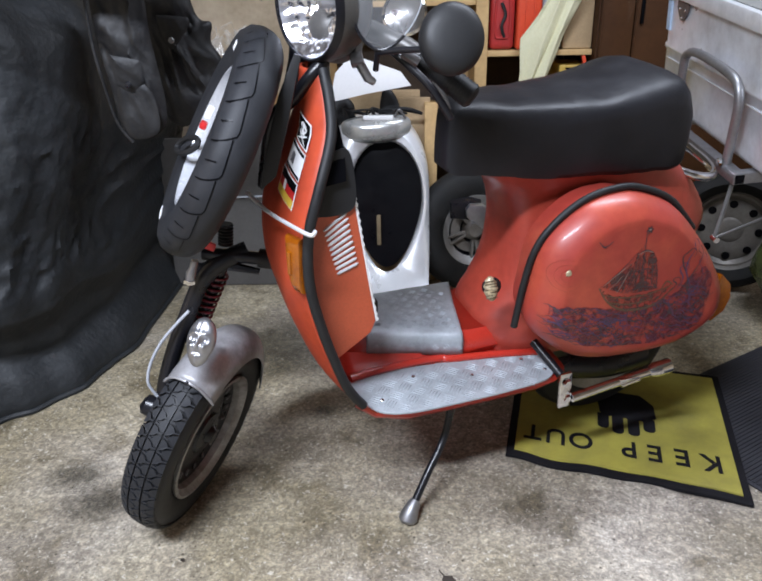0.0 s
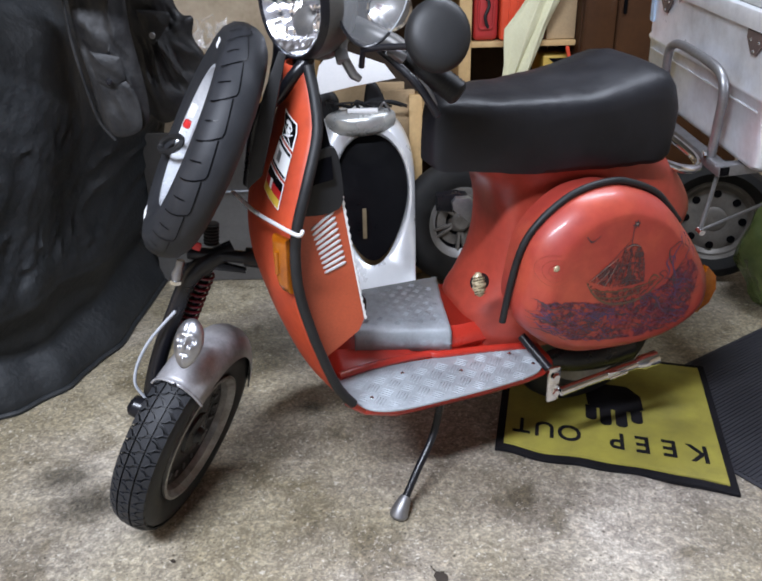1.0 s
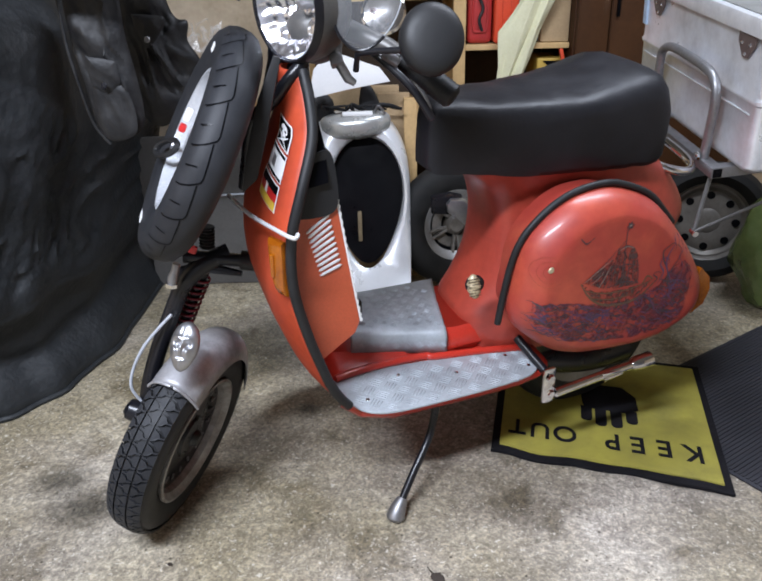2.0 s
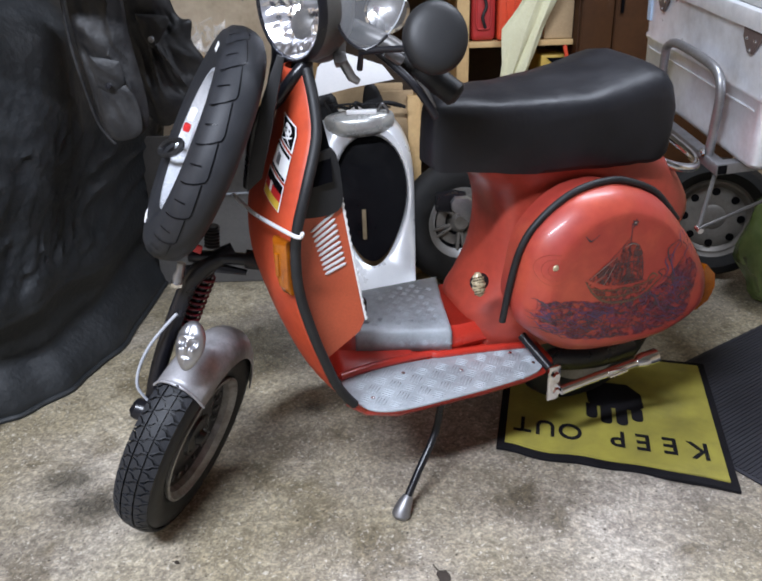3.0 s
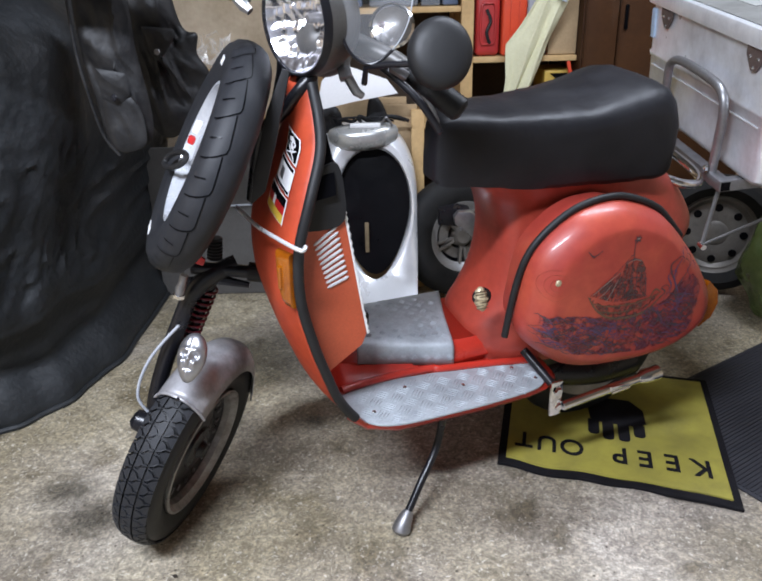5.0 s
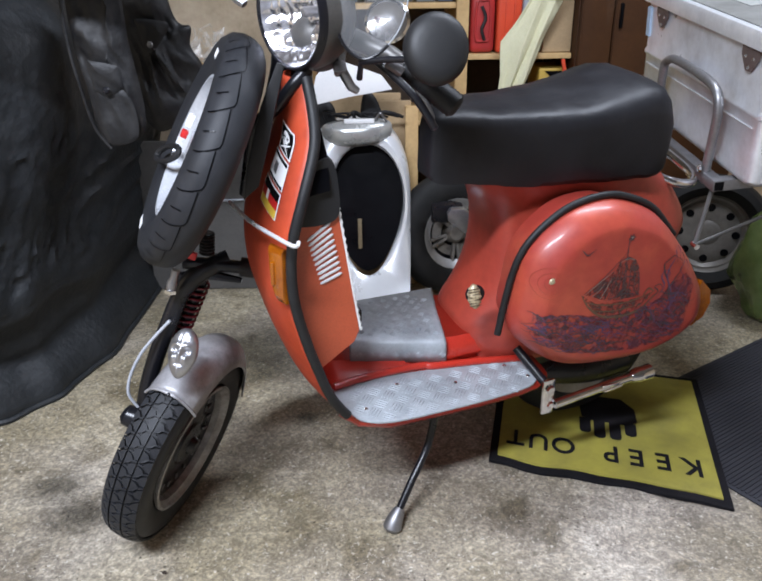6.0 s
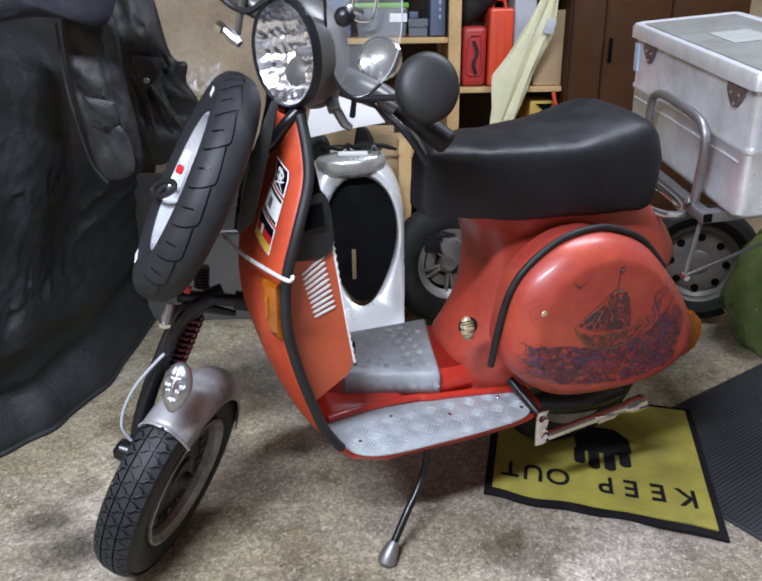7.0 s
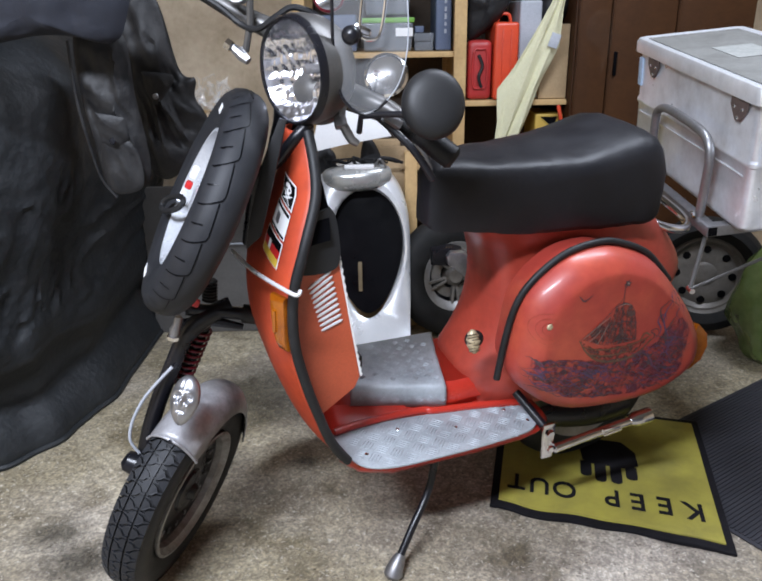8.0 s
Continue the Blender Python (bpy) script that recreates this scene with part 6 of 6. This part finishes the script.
M_TOPSILVER = material("grey_silver_paint", (0.50, 0.51, 0.50), 0.28, metal=0.5, second=(0.36, 0.36, 0.345), scale=7, fine=200, bump=0.02, coat=0.4)
M_TANSTRIP = material("dull_tan_strip", (0.20, 0.15, 0.085), 0.6, second=(0.13, 0.095, 0.055), scale=30, fine=120, bump=0.1)
fairing()
thing("white_sheet", slab([(-0.201, 0.696), (-0.078, 0.722), (0.064, 0.745), (0.030, 0.789), (-0.080, 0.828), (-0.138, 0.844), (-0.152, 0.815), (-0.178, 0.789)], 0.006, 0.001), M_WHITE, "white plastic sheet propped behind the scooter", "sheet",
      m=axes((0, 2.36, 0), (1, 0, 0), (0, -1, 0)))
thing("sheet_support", block(0.32, 0.03, 0.70, 0.004, (-0.06, 2.58, 0.35)), M_CARD, "brown cardboard panel leaning behind the fairing", "panel")
thing("wooden_board", block(0.045, 0.025, 0.665, 0.003, (0.136, 2.52, 0.3325)), M_PINE, "pale wooden board standing upright", "board")
thing("tan_cardboard", block(0.11, 0.02, 0.68, 0.004, (0.080, 2.54, 0.34)), M_CARD, "tan cardboard sheet standing upright", "cardboard")


def bracket_pile():
    ob = root("cable_bundle", (-0.05, 2.40, 0.64), "black cables and a metal clip lying behind the fairing", "cables")
    rnd = random.Random(8)
    for k in range(7):
        x = -0.15 + 0.032 * k
        pts = [(x, 2.43, 0.630), (x + rnd.uniform(-0.02, 0.02), 2.42, 0.652 + rnd.uniform(0, 0.012)), (x + rnd.uniform(0.0, 0.05), 2.43, 0.658), (x + rnd.uniform(0.02, 0.08), 2.45, 0.640)]
        part("cable", tube(spline(pts, 6), 0.0035 if k % 3 else 0.006, 8), M_RUBBER, ob, "black cable")
    part("metal_clip", tube(spline([(0.010, 2.39, 0.640), (0.022, 2.38, 0.664), (0.034, 2.385, 0.655), (0.046, 2.39, 0.636)], 5), 0.004, 8), M_STEEL, ob, "bent steel clip")
    part("black_strap", pillow([(-0.04, 0.64), (-0.03, 0.715), (-0.010, 0.722), (0.012, 0.70), (0.030, 0.65), (0.0, 0.635)], 0.012, 6, rough=0.004), M_RUBBER, ob, "black rubber strap", pose(0, 2.47, 0))
    part("black_pouch", pillow([(-0.215, 0.61), (-0.205, 0.688), (-0.15, 0.694), (-0.125, 0.66), (-0.14, 0.61)], 0.02, 3, rough=0.006), M_RUBBER, ob, "black rubber pouch", pose(0, 2.46, 0))


bracket_pile()


def leaning_board():
    ob = root("leaning_board", (-0.55, 2.60, 0), "dull grey board with a pale edge strip leaning at the wall", "board")
    part("board", block(0.62, 0.02, 0.56, 0.004, (-0.52, 2.50, 0.28)), M_GREYBOARD, ob, "dull grey board")
    part("edge_strip", tube([(-0.60, 2.487, 0.345), (-0.30, 2.487, 0.352)], 0.004, 8), M_GREYBIN, ob, "pale edge strip")


M_GREYBOARD = material("dull_grey_board", (0.11, 0.105, 0.10), 0.6, second=(0.075, 0.07, 0.066), scale=5, fine=80, bump=0.1)
leaning_board()


# ---- loose wheels ----
def loose_wheel(name, at, axis, r, w, rim_r, style, label):
    m = axes(at, (0, 0, 1), axis)
    ob = root(name, (at[0], at[1], 0), label, "wheel", "loose wheels")
    part("tyre", wheel_tyre(r, w, rim_r, 72), M_TYRE_OLD, ob, "dusty black tyre", m)
    if style == "spokes":
        part("rim", lathe([(rim_r * 0.80, 0.014), (rim_r * 0.90, 0.020), (rim_r * 1.0, 0.034), (rim_r * 1.05, 0.036), (rim_r * 1.0, 0.02), (rim_r, -0.03)], 56), M_RIM, ob, "silver rim ring", m)
        for k in range(10):
            part("spoke", block(rim_r * 0.86, 0.012, 0.016, 0.005, (rim_r * 0.48, 0, 0.010)), M_STEELRIM, ob, "dusty silver spoke", m @ pose(0, 0, 0, 0, 0, 72 * (k // 2) + 28 + 15 * (k % 2)))
        part("brake_disc", lathe([(0.050, -0.004), (0.050, 0.000), (rim_r * 0.70, 0.000), (rim_r * 0.70, -0.004)], 40), M_STEELRIM, ob, "dull steel brake disc", m)
        part("hub", lathe([(0, 0.03), (0.025, 0.03), (0.036, 0.02), (0.04, -0.01)], 28), M_STEELRIM, ob, "silver hub", m)
        part("brake_plate", lathe([(0.0, -0.012), (rim_r * 0.82, -0.012), (rim_r * 0.95, -0.02)], 40), M_BLACK, ob, "dark brake plate", m)
    else:
        part("rim", lathe([(0.0, 0.006), (0.035, 0.010), (0.045, 0.004), (rim_r * 0.62, 0.012), (rim_r * 0.78, 0.004), (rim_r * 0.88, 0.018), (rim_r * 0.93, 0.018), (rim_r * 0.97, 0.03), (rim_r * 1.05, 0.038), (rim_r * 1.03, 0.02), (rim_r, -0.03)], 64), M_STEELRIM, ob, "grey steel rim", m)
        # the rim is not pierced: dark discs paint the shade in its holes
        for k in range(8):
            part("rim_hole_shade", lathe([(0.0, 0.0135), (0.0125, 0.0135), (0.014, 0.012)], 16), M_DARK, ob, "dark disc for the shade in a round rim hole", m @ pose(rim_r * 0.66 * math.cos(k * math.pi / 4), rim_r * 0.66 * math.sin(k * math.pi / 4), 0, 0, 0, 0))
    return ob


M_STEELRIM = material("dusty_steel_rim", (0.19, 0.175, 0.155), 0.5, metal=0.35, second=(0.11, 0.10, 0.09), scale=14, fine=160, bump=0.08)
loose_wheel("alloy_wheel", (0.288, 2.46, 0.222), (0.30, -0.94, 0.14), 0.224, 0.10, 0.122, "spokes", "dusty tyre on a silver spoked rim standing on the floor")
loose_wheel("steel_wheel", (1.205, 2.44, 0.212), (-0.35, -0.93, 0.10), 0.212, 0.12, 0.142, "disc", "dusty tyre on a grey steel rim with round holes")


def drum():
    ob = root("brake_caliper", (0.265, 2.36, 0.30), "polished metal brake unit on the alloy wheel", "brake unit")
    part("housing", slab([(0.196, 0.362), (0.262, 0.372), (0.30, 0.362), (0.285, 0.300), (0.196, 0.306)], 0.045, 0.012), M_BLACK, ob, "black housing", axes((0, 2.36, 0), (1, 0, 0), (0, -1, 0)))
    part("cover_plate", slab([(0.248, 0.345), (0.262, 0.362), (0.305, 0.362), (0.338, 0.335), (0.338, 0.275), (0.318, 0.266), (0.282, 0.296), (0.252, 0.318)], 0.028, 0.011), M_ORNAMENT, ob, "polished cover", axes((-0.004, 2.318, 0.0), (1, 0, 0), (0, -1, 0)))
    for x, z in ((0.296, 0.325), (0.27, 0.302)):
        part("bolt", lathe([(0, 0.006), (0.006, 0.005), (0.008, 0)], 10), M_STEEL, ob, "", axes((x, 2.296, z), (1, 0, 0), (0, -1, 0)))


drum()


def bag():
    bm = bmesh.new()
    bmesh.ops.create_icosphere(bm, subdivisions=4, radius=1.0)
    for v in bm.verts:
        p = v.co.copy()
        r = 1 + 0.18 * noise.noise(p * 2.2) + 0.08 * noise.noise(p * 5) + 0.04 * abs(noise.noise(p * 11))
        neck = 1 - 0.45 * max(0.0, p.z) ** 1.5
        v.co = V3(1.365 + p.x * 0.165 * r * neck, 2.16 + p.y * 0.165 * r * neck, max(0.002, 0.22 + p.z * 0.25 * r))
    thing("plastic_bag", bm, M_BAG, "crumpled translucent green plastic bag on the floor", "bag")


bag()


# ---- shelf unit, wardrobe and what they hold ----
def shelf_unit():
    ob = root("shelf_unit", (0.27, 2.98, 0), "pine wood shelf unit along the wall", "shelf")
    for x in (-0.26, 0.337):
        part("post", block(0.046, 0.045, 2.1, 0.003, (x, 2.822, 1.05)), M_PINE, ob, "pale pine post")
        part("post", block(0.046, 0.045, 2.1, 0.003, (x, 3.24, 1.05)), M_PINE, ob, "pale pine post")
    for x0, x1, z in ((-0.28, 0.314, 0.985), (-0.28, 0.314, 0.56), (-0.28, 0.314, 1.42), (0.36, 0.752, 0.803), (0.36, 0.752, 0.40), (0.36, 0.752, 1.38), (-0.28, 0.314, 0.14), (0.36, 0.752, 0.10)):
        part("shelf_board", block(x1 - x0, 0.44, 0.020, 0.002, ((x0 + x1) / 2, 3.03, z - 0.010)), M_PINE, ob, "pine shelf board")
    # panel colour is darkened to stand for the shade inside the shelves
    part("back_panel", block(1.03, 0.012, 2.0, 0, (0.236, 3.272, 1.02)), M_SHELFBACK, ob, "back panel darkened for the dim shelf interior")
    part("side_wall", block(0.012, 0.42, 2.0, 0, (0.337, 3.04, 1.02)), M_PINE, ob, "pine divider")


M_SHELFBACK = material("dim_shelf_inside", (0.07, 0.05, 0.035), 0.8, second=(0.045, 0.032, 0.022), scale=6, fine=80, bump=0.1)
shelf_unit()


M_POUCH = glass("clear_pouch", (0.3, 0.25, 0.2), 0.4, 0.012)


def wardrobe():
    ob = root("wardrobe", (1.07, 3.0, 0), "old dark brown veneer wardrobe", "wardrobe")
    part("carcass", block(0.655, 0.50, 2.0, 0.004, (1.0825, 3.025, 1.0)), M_WARDROBE, ob, "dark brown carcass")
    for x0, x1 in ((0.760, 0.878), (0.882, 1.118), (1.122, 1.405)):
        d = part("door", block(x1 - x0, 0.020, 1.9, 0.004, ((x0 + x1) / 2, 2.765, 1.0)), M_WARDROBE, ob, "dark brown veneer door")
        part("door_edge", block(0.006, 0.010, 1.88, 0.002, (x0 + 0.006, 2.7555, 1.0)), M_WARDROBE, d, "")
    part("handle", block(0.012, 0.014, 0.085, 0.004, (0.905, 2.750, 0.935)), M_DARK, ob, "dark door pull")
    sheet = pillow([(0.80, 1.10), (0.86, 1.12), (0.885, 1.02), (0.862, 0.92), (0.852, 0.90), (0.842, 0.98), (0.79, 1.03)], 0.006, 4, rough=0.008)
    part("film_pouch", sheet, M_POUCH, ob, "clear plastic pouch", pose(0, 2.742, 0))


wardrobe()


def bin_box(name, x0, x1, z0, z1, y, depth, mat, label, category, bevel=0.008, lid=None, taper=0.0):
    ob = root(name, ((x0 + x1) / 2, y + depth / 2, z0), label, category, "things on the shelves")
    bm = block(x1 - x0, depth, z1 - z0, bevel, ((x0 + x1) / 2, y + depth / 2, (z0 + z1) / 2), segs=3)
    for v in bm.verts:
        k = 1 - taper * (z1 - v.co.z) / (z1 - z0)
        v.co.x = (x0 + x1) / 2 + (v.co.x - (x0 + x1) / 2) * k
    part("body", bm, mat, ob, "")
    if lid:
        part("lid", block(x1 - x0 + 0.008, depth + 0.008, 0.018, 0.004, ((x0 + x1) / 2, y + depth / 2, z1 + 0.008)), lid, ob, "")
    return ob


b1 = bin_box("storage_bin", -0.03, 0.165, 0.987, 1.09, 2.86, 0.28, M_SMOKE, "smoky clear storage bin with a green lid", "storage bin", lid=M_GREEN, taper=0.08)
part("label", block(0.065, 0.002, 0.030, 0), M_WHITE, b1, "white paper label", pose(0.13, 2.857, 1.055))
bin_box("storage_bin", -0.02, 0.155, 1.118, 1.20, 2.87, 0.26, M_SMOKE, "smoky clear plastic storage bin", "storage bin", taper=0.08)
bin_box("storage_bin", -0.22, -0.05, 0.987, 1.12, 2.88, 0.25, M_BLUEBOX, "dull blue-grey plastic storage bin", "storage bin")
bin_box("small_box", 0.170, 0.240, 0.987, 1.018, 2.86, 0.10, M_SMOKE, "small clear parts box", "box", bevel=0.003)
bin_box("small_box", 0.168, 0.242, 1.020, 1.050, 2.86, 0.10, M_SMOKE, "small clear parts box", "box", bevel=0.003)
bin_box("small_box", 0.172, 0.205, 1.052, 1.075, 2.87, 0.08, M_BLUEBOX, "small blue parts box", "box", bevel=0.003)
b2 = bin_box("blue_case", 0.248, 0.308, 0.987, 1.20, 2.85, 0.25, M_BLUEBOX, "dark blue-grey plastic case standing upright", "case")
for k in range(5):
    part("bar", block(0.008, 0.002, 0.012 + 0.004 * (k % 3), 0), M_GREYBIN, b2, "pale bar of lettering", pose(0.285, 2.8485, 1.16 - 0.026 * k))
b3 = bin_box("fuel_can", 0.370, 0.462, 0.805, 1.022, 2.83, 0.20, M_REDBOX, "red plastic fuel can", "fuel can", bevel=0.022)
part("recess", tube(spline([(0.395, 2.829, 0.985), (0.418, 2.828, 0.99), (0.440, 2.829, 0.985), (0.444, 2.829, 0.92), (0.44, 2.829, 0.855), (0.415, 2.828, 0.848), (0.392, 2.829, 0.855), (0.388, 2.829, 0.92)], 5, True), 0.005, 8, True), M_REDBOX, b3, "raised rim")
part("strap", tube(spline([(0.410, 2.826, 0.97), (0.425, 2.822, 0.93), (0.412, 2.822, 0.89), (0.424, 2.826, 0.85)], 6), 0.006, 6), M_RUBBER, b3, "black strap")


def red_case():
    ob = bin_box("red_case", 0.468, 0.560, 0.805, 1.085, 2.82, 0.24, M_REDO, "red-orange plastic case standing upright", "case", bevel=0.014)
    part("rib", block(0.006, 0.006, 0.24, 0.002, (0.500, 2.819, 0.94)), M_REDO, ob, "")
    part("rib", block(0.006, 0.006, 0.24, 0.002, (0.532, 2.819, 0.94)), M_REDO, ob, "")
    part("carry_loop", tube(spline([(0.49, 2.90, 1.083), (0.495, 2.90, 1.11), (0.53, 2.90, 1.112), (0.54, 2.90, 1.083)], 5), 0.006, 8), M_REDO, ob, "")


M_REDO = material("red_orange_plastic", (0.66, 0.075, 0.03), 0.35, second=(0.56, 0.06, 0.025), scale=10, fine=200, bump=0.05)
red_case()
bin_box("grey_case", 0.566, 0.650, 0.805, 1.16, 2.86, 0.26, M_GREYBIN, "pale grey plastic case standing upright", "case", bevel=0.010)
bin_box("cardboard_box", 0.645, 0.752, 0.805, 1.075, 2.83, 0.30, M_CARD, "plain brown cardboard box", "box", bevel=0.003)
thing("black_bag", pillow([(0.36, 1.02), (0.42, 1.035), (0.50, 1.10), (0.54, 1.20), (0.45, 1.25), (0.36, 1.22)], 0.06, 12, rough=0.03), M_LEATHER, "crumpled black bag on top of the cans", "bag", m=pose(0, 2.90, 0))
thing("black_bag", pillow([(0.64, 1.09), (0.70, 1.085), (0.752, 1.10), (0.755, 1.20), (0.68, 1.22)], 0.05, 15, rough=0.03), M_LEATHER, "crumpled black bag on the cardboard box", "bag", m=pose(0, 2.92, 0))


def yellow_crate():
    ob = bin_box("yellow_crate", 0.642, 0.750, 0.402, 0.745, 2.84, 0.2, M_CRATE, "yellow plastic crate with a dark slab for the shade in the opening", "crate", bevel=0.006)
    # closed crate: a black slab on its face paints the shaded opening
    part("opening", slab([(-0.03, 0.02), (0.036, 0.02), (0.022, -0.015), (0.0, -0.005)], 0.002), M_DARK, ob, "dark slab for the shade in the opening", axes((0.692, 2.8385, 0.715), (1, 0, 0), (0, -1, 0)))
    part("orange_tool", block(0.014, 0.02, 0.075, 0.005), M_REDO, ob, "orange tool grip", pose(0.732, 2.82, 0.745, 0, -14, 0))


M_CRATE = material("dull_yellow_plastic", (0.50, 0.33, 0.06), 0.5, scale=10, fine=200, bump=0.05)
yellow_crate()


def paper_roll():
    ob = root("paper_roll", (0.43, 2.76, 0.40), "loosely rolled cream paper sheet leaning on the shelf", "paper")
    a, b = V3(0.432, 2.842, 0.404), V3(0.690, 2.715, 1.20)
    d = (b - a).normalized()
    s = d.cross(V3(0, -1, 0)).normalized()
    dep = V3(0, -1, 0)
    rings = []
    for i in range(31):
        t = i / 30
        wl = float(np.interp(t, [0, 0.30, 0.40, 0.53, 0.62, 0.80, 1.0], [0.030, 0.032, 0.052, 0.098, 0.070, 0.040, 0.012]))
        wr = float(np.interp(t, [0, 0.30, 0.42, 0.58, 0.77, 0.90, 1.0], [0.040, 0.046, 0.052, 0.050, 0.064, 0.030, 0.012]))
        c = a.lerp(b, t)
        ring = []
        for j in range(41):
            v = -1 + j / 20
            w = wl if v < 0 else wr
            saw = abs(((v * 1.15 + 0.5 * t + 0.25 * noise.noise(Vector((v * 2, t * 3, 4))) + 10) % 1.0) - 0.5) * 2
            ring.append(c + s * (v * w) + dep * (0.024 * saw * (1 - 0.45 * t) + 0.010 * (1 - v * v) + 0.006 * noise.noise(Vector((v * 3, t * 9, 1)))) + d * (0.02 * v * (1 - t)))
        rings.append(ring)
    p = part("sheet", from_rings(rings, False, False), M_PAPER, ob, "creased cream paper")
    mod = p.modifiers.new("thick", "SOLIDIFY")
    mod.thickness = 0.0012
    part("tape", block(0.035, 0.004, 0.05, 0.001), M_GREYBIN, ob, "grey tape end", axes((0.668, 2.72, 1.02), (0.9, 0, -0.3), (0.3, 0, 0.9)))


paper_roll()


def film_heap():
    ob = root("crumpled_film", (-0.55, 2.52, 0.82), "crumpled clear plastic film on a wooden crate", "plastic film")
    rnd = random.Random(3)
    for k in range(48):
        bm = bmesh.new()
        c = V3(-0.545 + rnd.uniform(-0.065, 0.065), 2.50 + rnd.uniform(-0.03, 0.03), 0.86 + rnd.uniform(-0.055, 0.06))
        vs = [bm.verts.new(c + V3(rnd.uniform(-0.024, 0.024), rnd.uniform(-0.02, 0.02), rnd.uniform(-0.028, 0.028))) for _ in range(5)]
        for i in range(3):
            bm.faces.new((vs[i], vs[i + 1], vs[i + 2]))
        part("film_fold", bm, M_FILM, ob, "", smooth=False)
    thing("wooden_crate", block(0.20, 0.16, 0.80, 0.004, (-0.52, 2.62, 0.40)), M_PINE, "rough pine crate by the wall", "crate")


film_heap()


def unseen_fixture(x, y, turn):
    ob = root("unseen_tube_lamp", (x, y, 2.4), "unseen white ceiling tube lamp fitting", "ceiling lamp", "ceiling lamps")
    m = pose(x, y, 0, 0, 0, turn)
    part("housing", block(1.25, 0.16, 0.07, 0.006, (0, 0, 2.362)), M_WHITE, ob, "white metal housing", m)


# both fittings are unseen; the second belongs to the added fill
unseen_fixture(-0.75, -0.25, 10)
unseen_fixture(0.90, 1.60, 10)


# ---- stains, painted shade and bits on the floor ----
def stain_shade_material():
    m = bpy.data.materials.new("stain_and_shade")
    nt, b, link = nodes_of(m)
    tc = nt.nodes.new("ShaderNodeTexCoord")
    g = nt.nodes.new("ShaderNodeTexGradient")
    g.gradient_type = "SPHERICAL"
    n = nt.nodes.new("ShaderNodeTexNoise")
    n.inputs["Scale"].default_value, n.inputs["Detail"].default_value = 3.5, 5
    mul = nt.nodes.new("ShaderNodeMath")
    mul.operation = "MULTIPLY"
    mr = nt.nodes.new("ShaderNodeMapRange")
    mr.inputs["From Min"].default_value, mr.inputs["From Max"].default_value = 0.05, 0.38
    mr.inputs["To Max"].default_value = 0.5
    link.new(tc.outputs["Object"], g.inputs["Vector"])
    link.new(tc.outputs["Object"], n.inputs["Vector"])
    link.new(g.outputs["Fac"], mul.inputs[0])
    link.new(n.outputs["Fac"], mul.inputs[1])
    link.new(mul.outputs[0], mr.inputs["Value"])
    link.new(mr.outputs["Result"], b.inputs["Alpha"])
    b.inputs["Base Color"].default_value = (0.055, 0.048, 0.036, 1)
    b.inputs["Roughness"].default_value = 0.5
    return m


M_STAIN_SHADE = stain_shade_material()
# the last two are painted shade: the floor dims away behind the fork
for sx, sy, sr in ((-0.195, 1.615, 0.060), (-0.665, 1.255, 0.11), (-0.755, 1.35, 0.10), (-0.36, 2.00, 0.34), (-0.52, 1.62, 0.20)):
    sb = bmesh.new()
    bmesh.ops.create_circle(sb, cap_ends=True, segments=24, radius=1.0)
    st = tagged(part("stain_and_shade", sb, M_STAIN_SHADE), "oily stains and painted dim patches on the concrete floor", "stain", "stains on the floor", "stuff")
    st.location, st.scale = (sx, sy, 0.0018), (sr, sr * 0.8, 1)


def leaf(x, y, size, turn):
    out = [(0.02, -0.5), (0.18, -0.34), (0.30, -0.12), (0.26, 0.06), (0.30, 0.16), (0.12, 0.26), (0.03, 0.36), (0.02, 0.75), (-0.01, 0.75), (-0.03, 0.34), (-0.20, 0.22), (-0.24, 0.02), (-0.30, -0.16), (-0.16, -0.36)]
    bm = slab([(a * size, b * size) for a, b in out], 0.0012)
    for v in bm.verts:
        v.co.z += 0.12 * size * (v.co.x / size) ** 2 * 3 + 0.001
    thing("dry_leaf", bm, M_LEAF, "curled dry brown leaf on the floor", "leaf", "leaves on the floor", m=pose(x, y, 0.0, 0, 0, turn))


M_LEAF = material("dry_leaf", (0.035, 0.025, 0.018), 0.8, scale=40, fine=200, bump=0.2)
leaf(0.100, 1.022, 0.045, 30)
leaf(-0.431, 1.081, 0.014, 70)
leaf(0.105, 1.43, 0.012, 10)
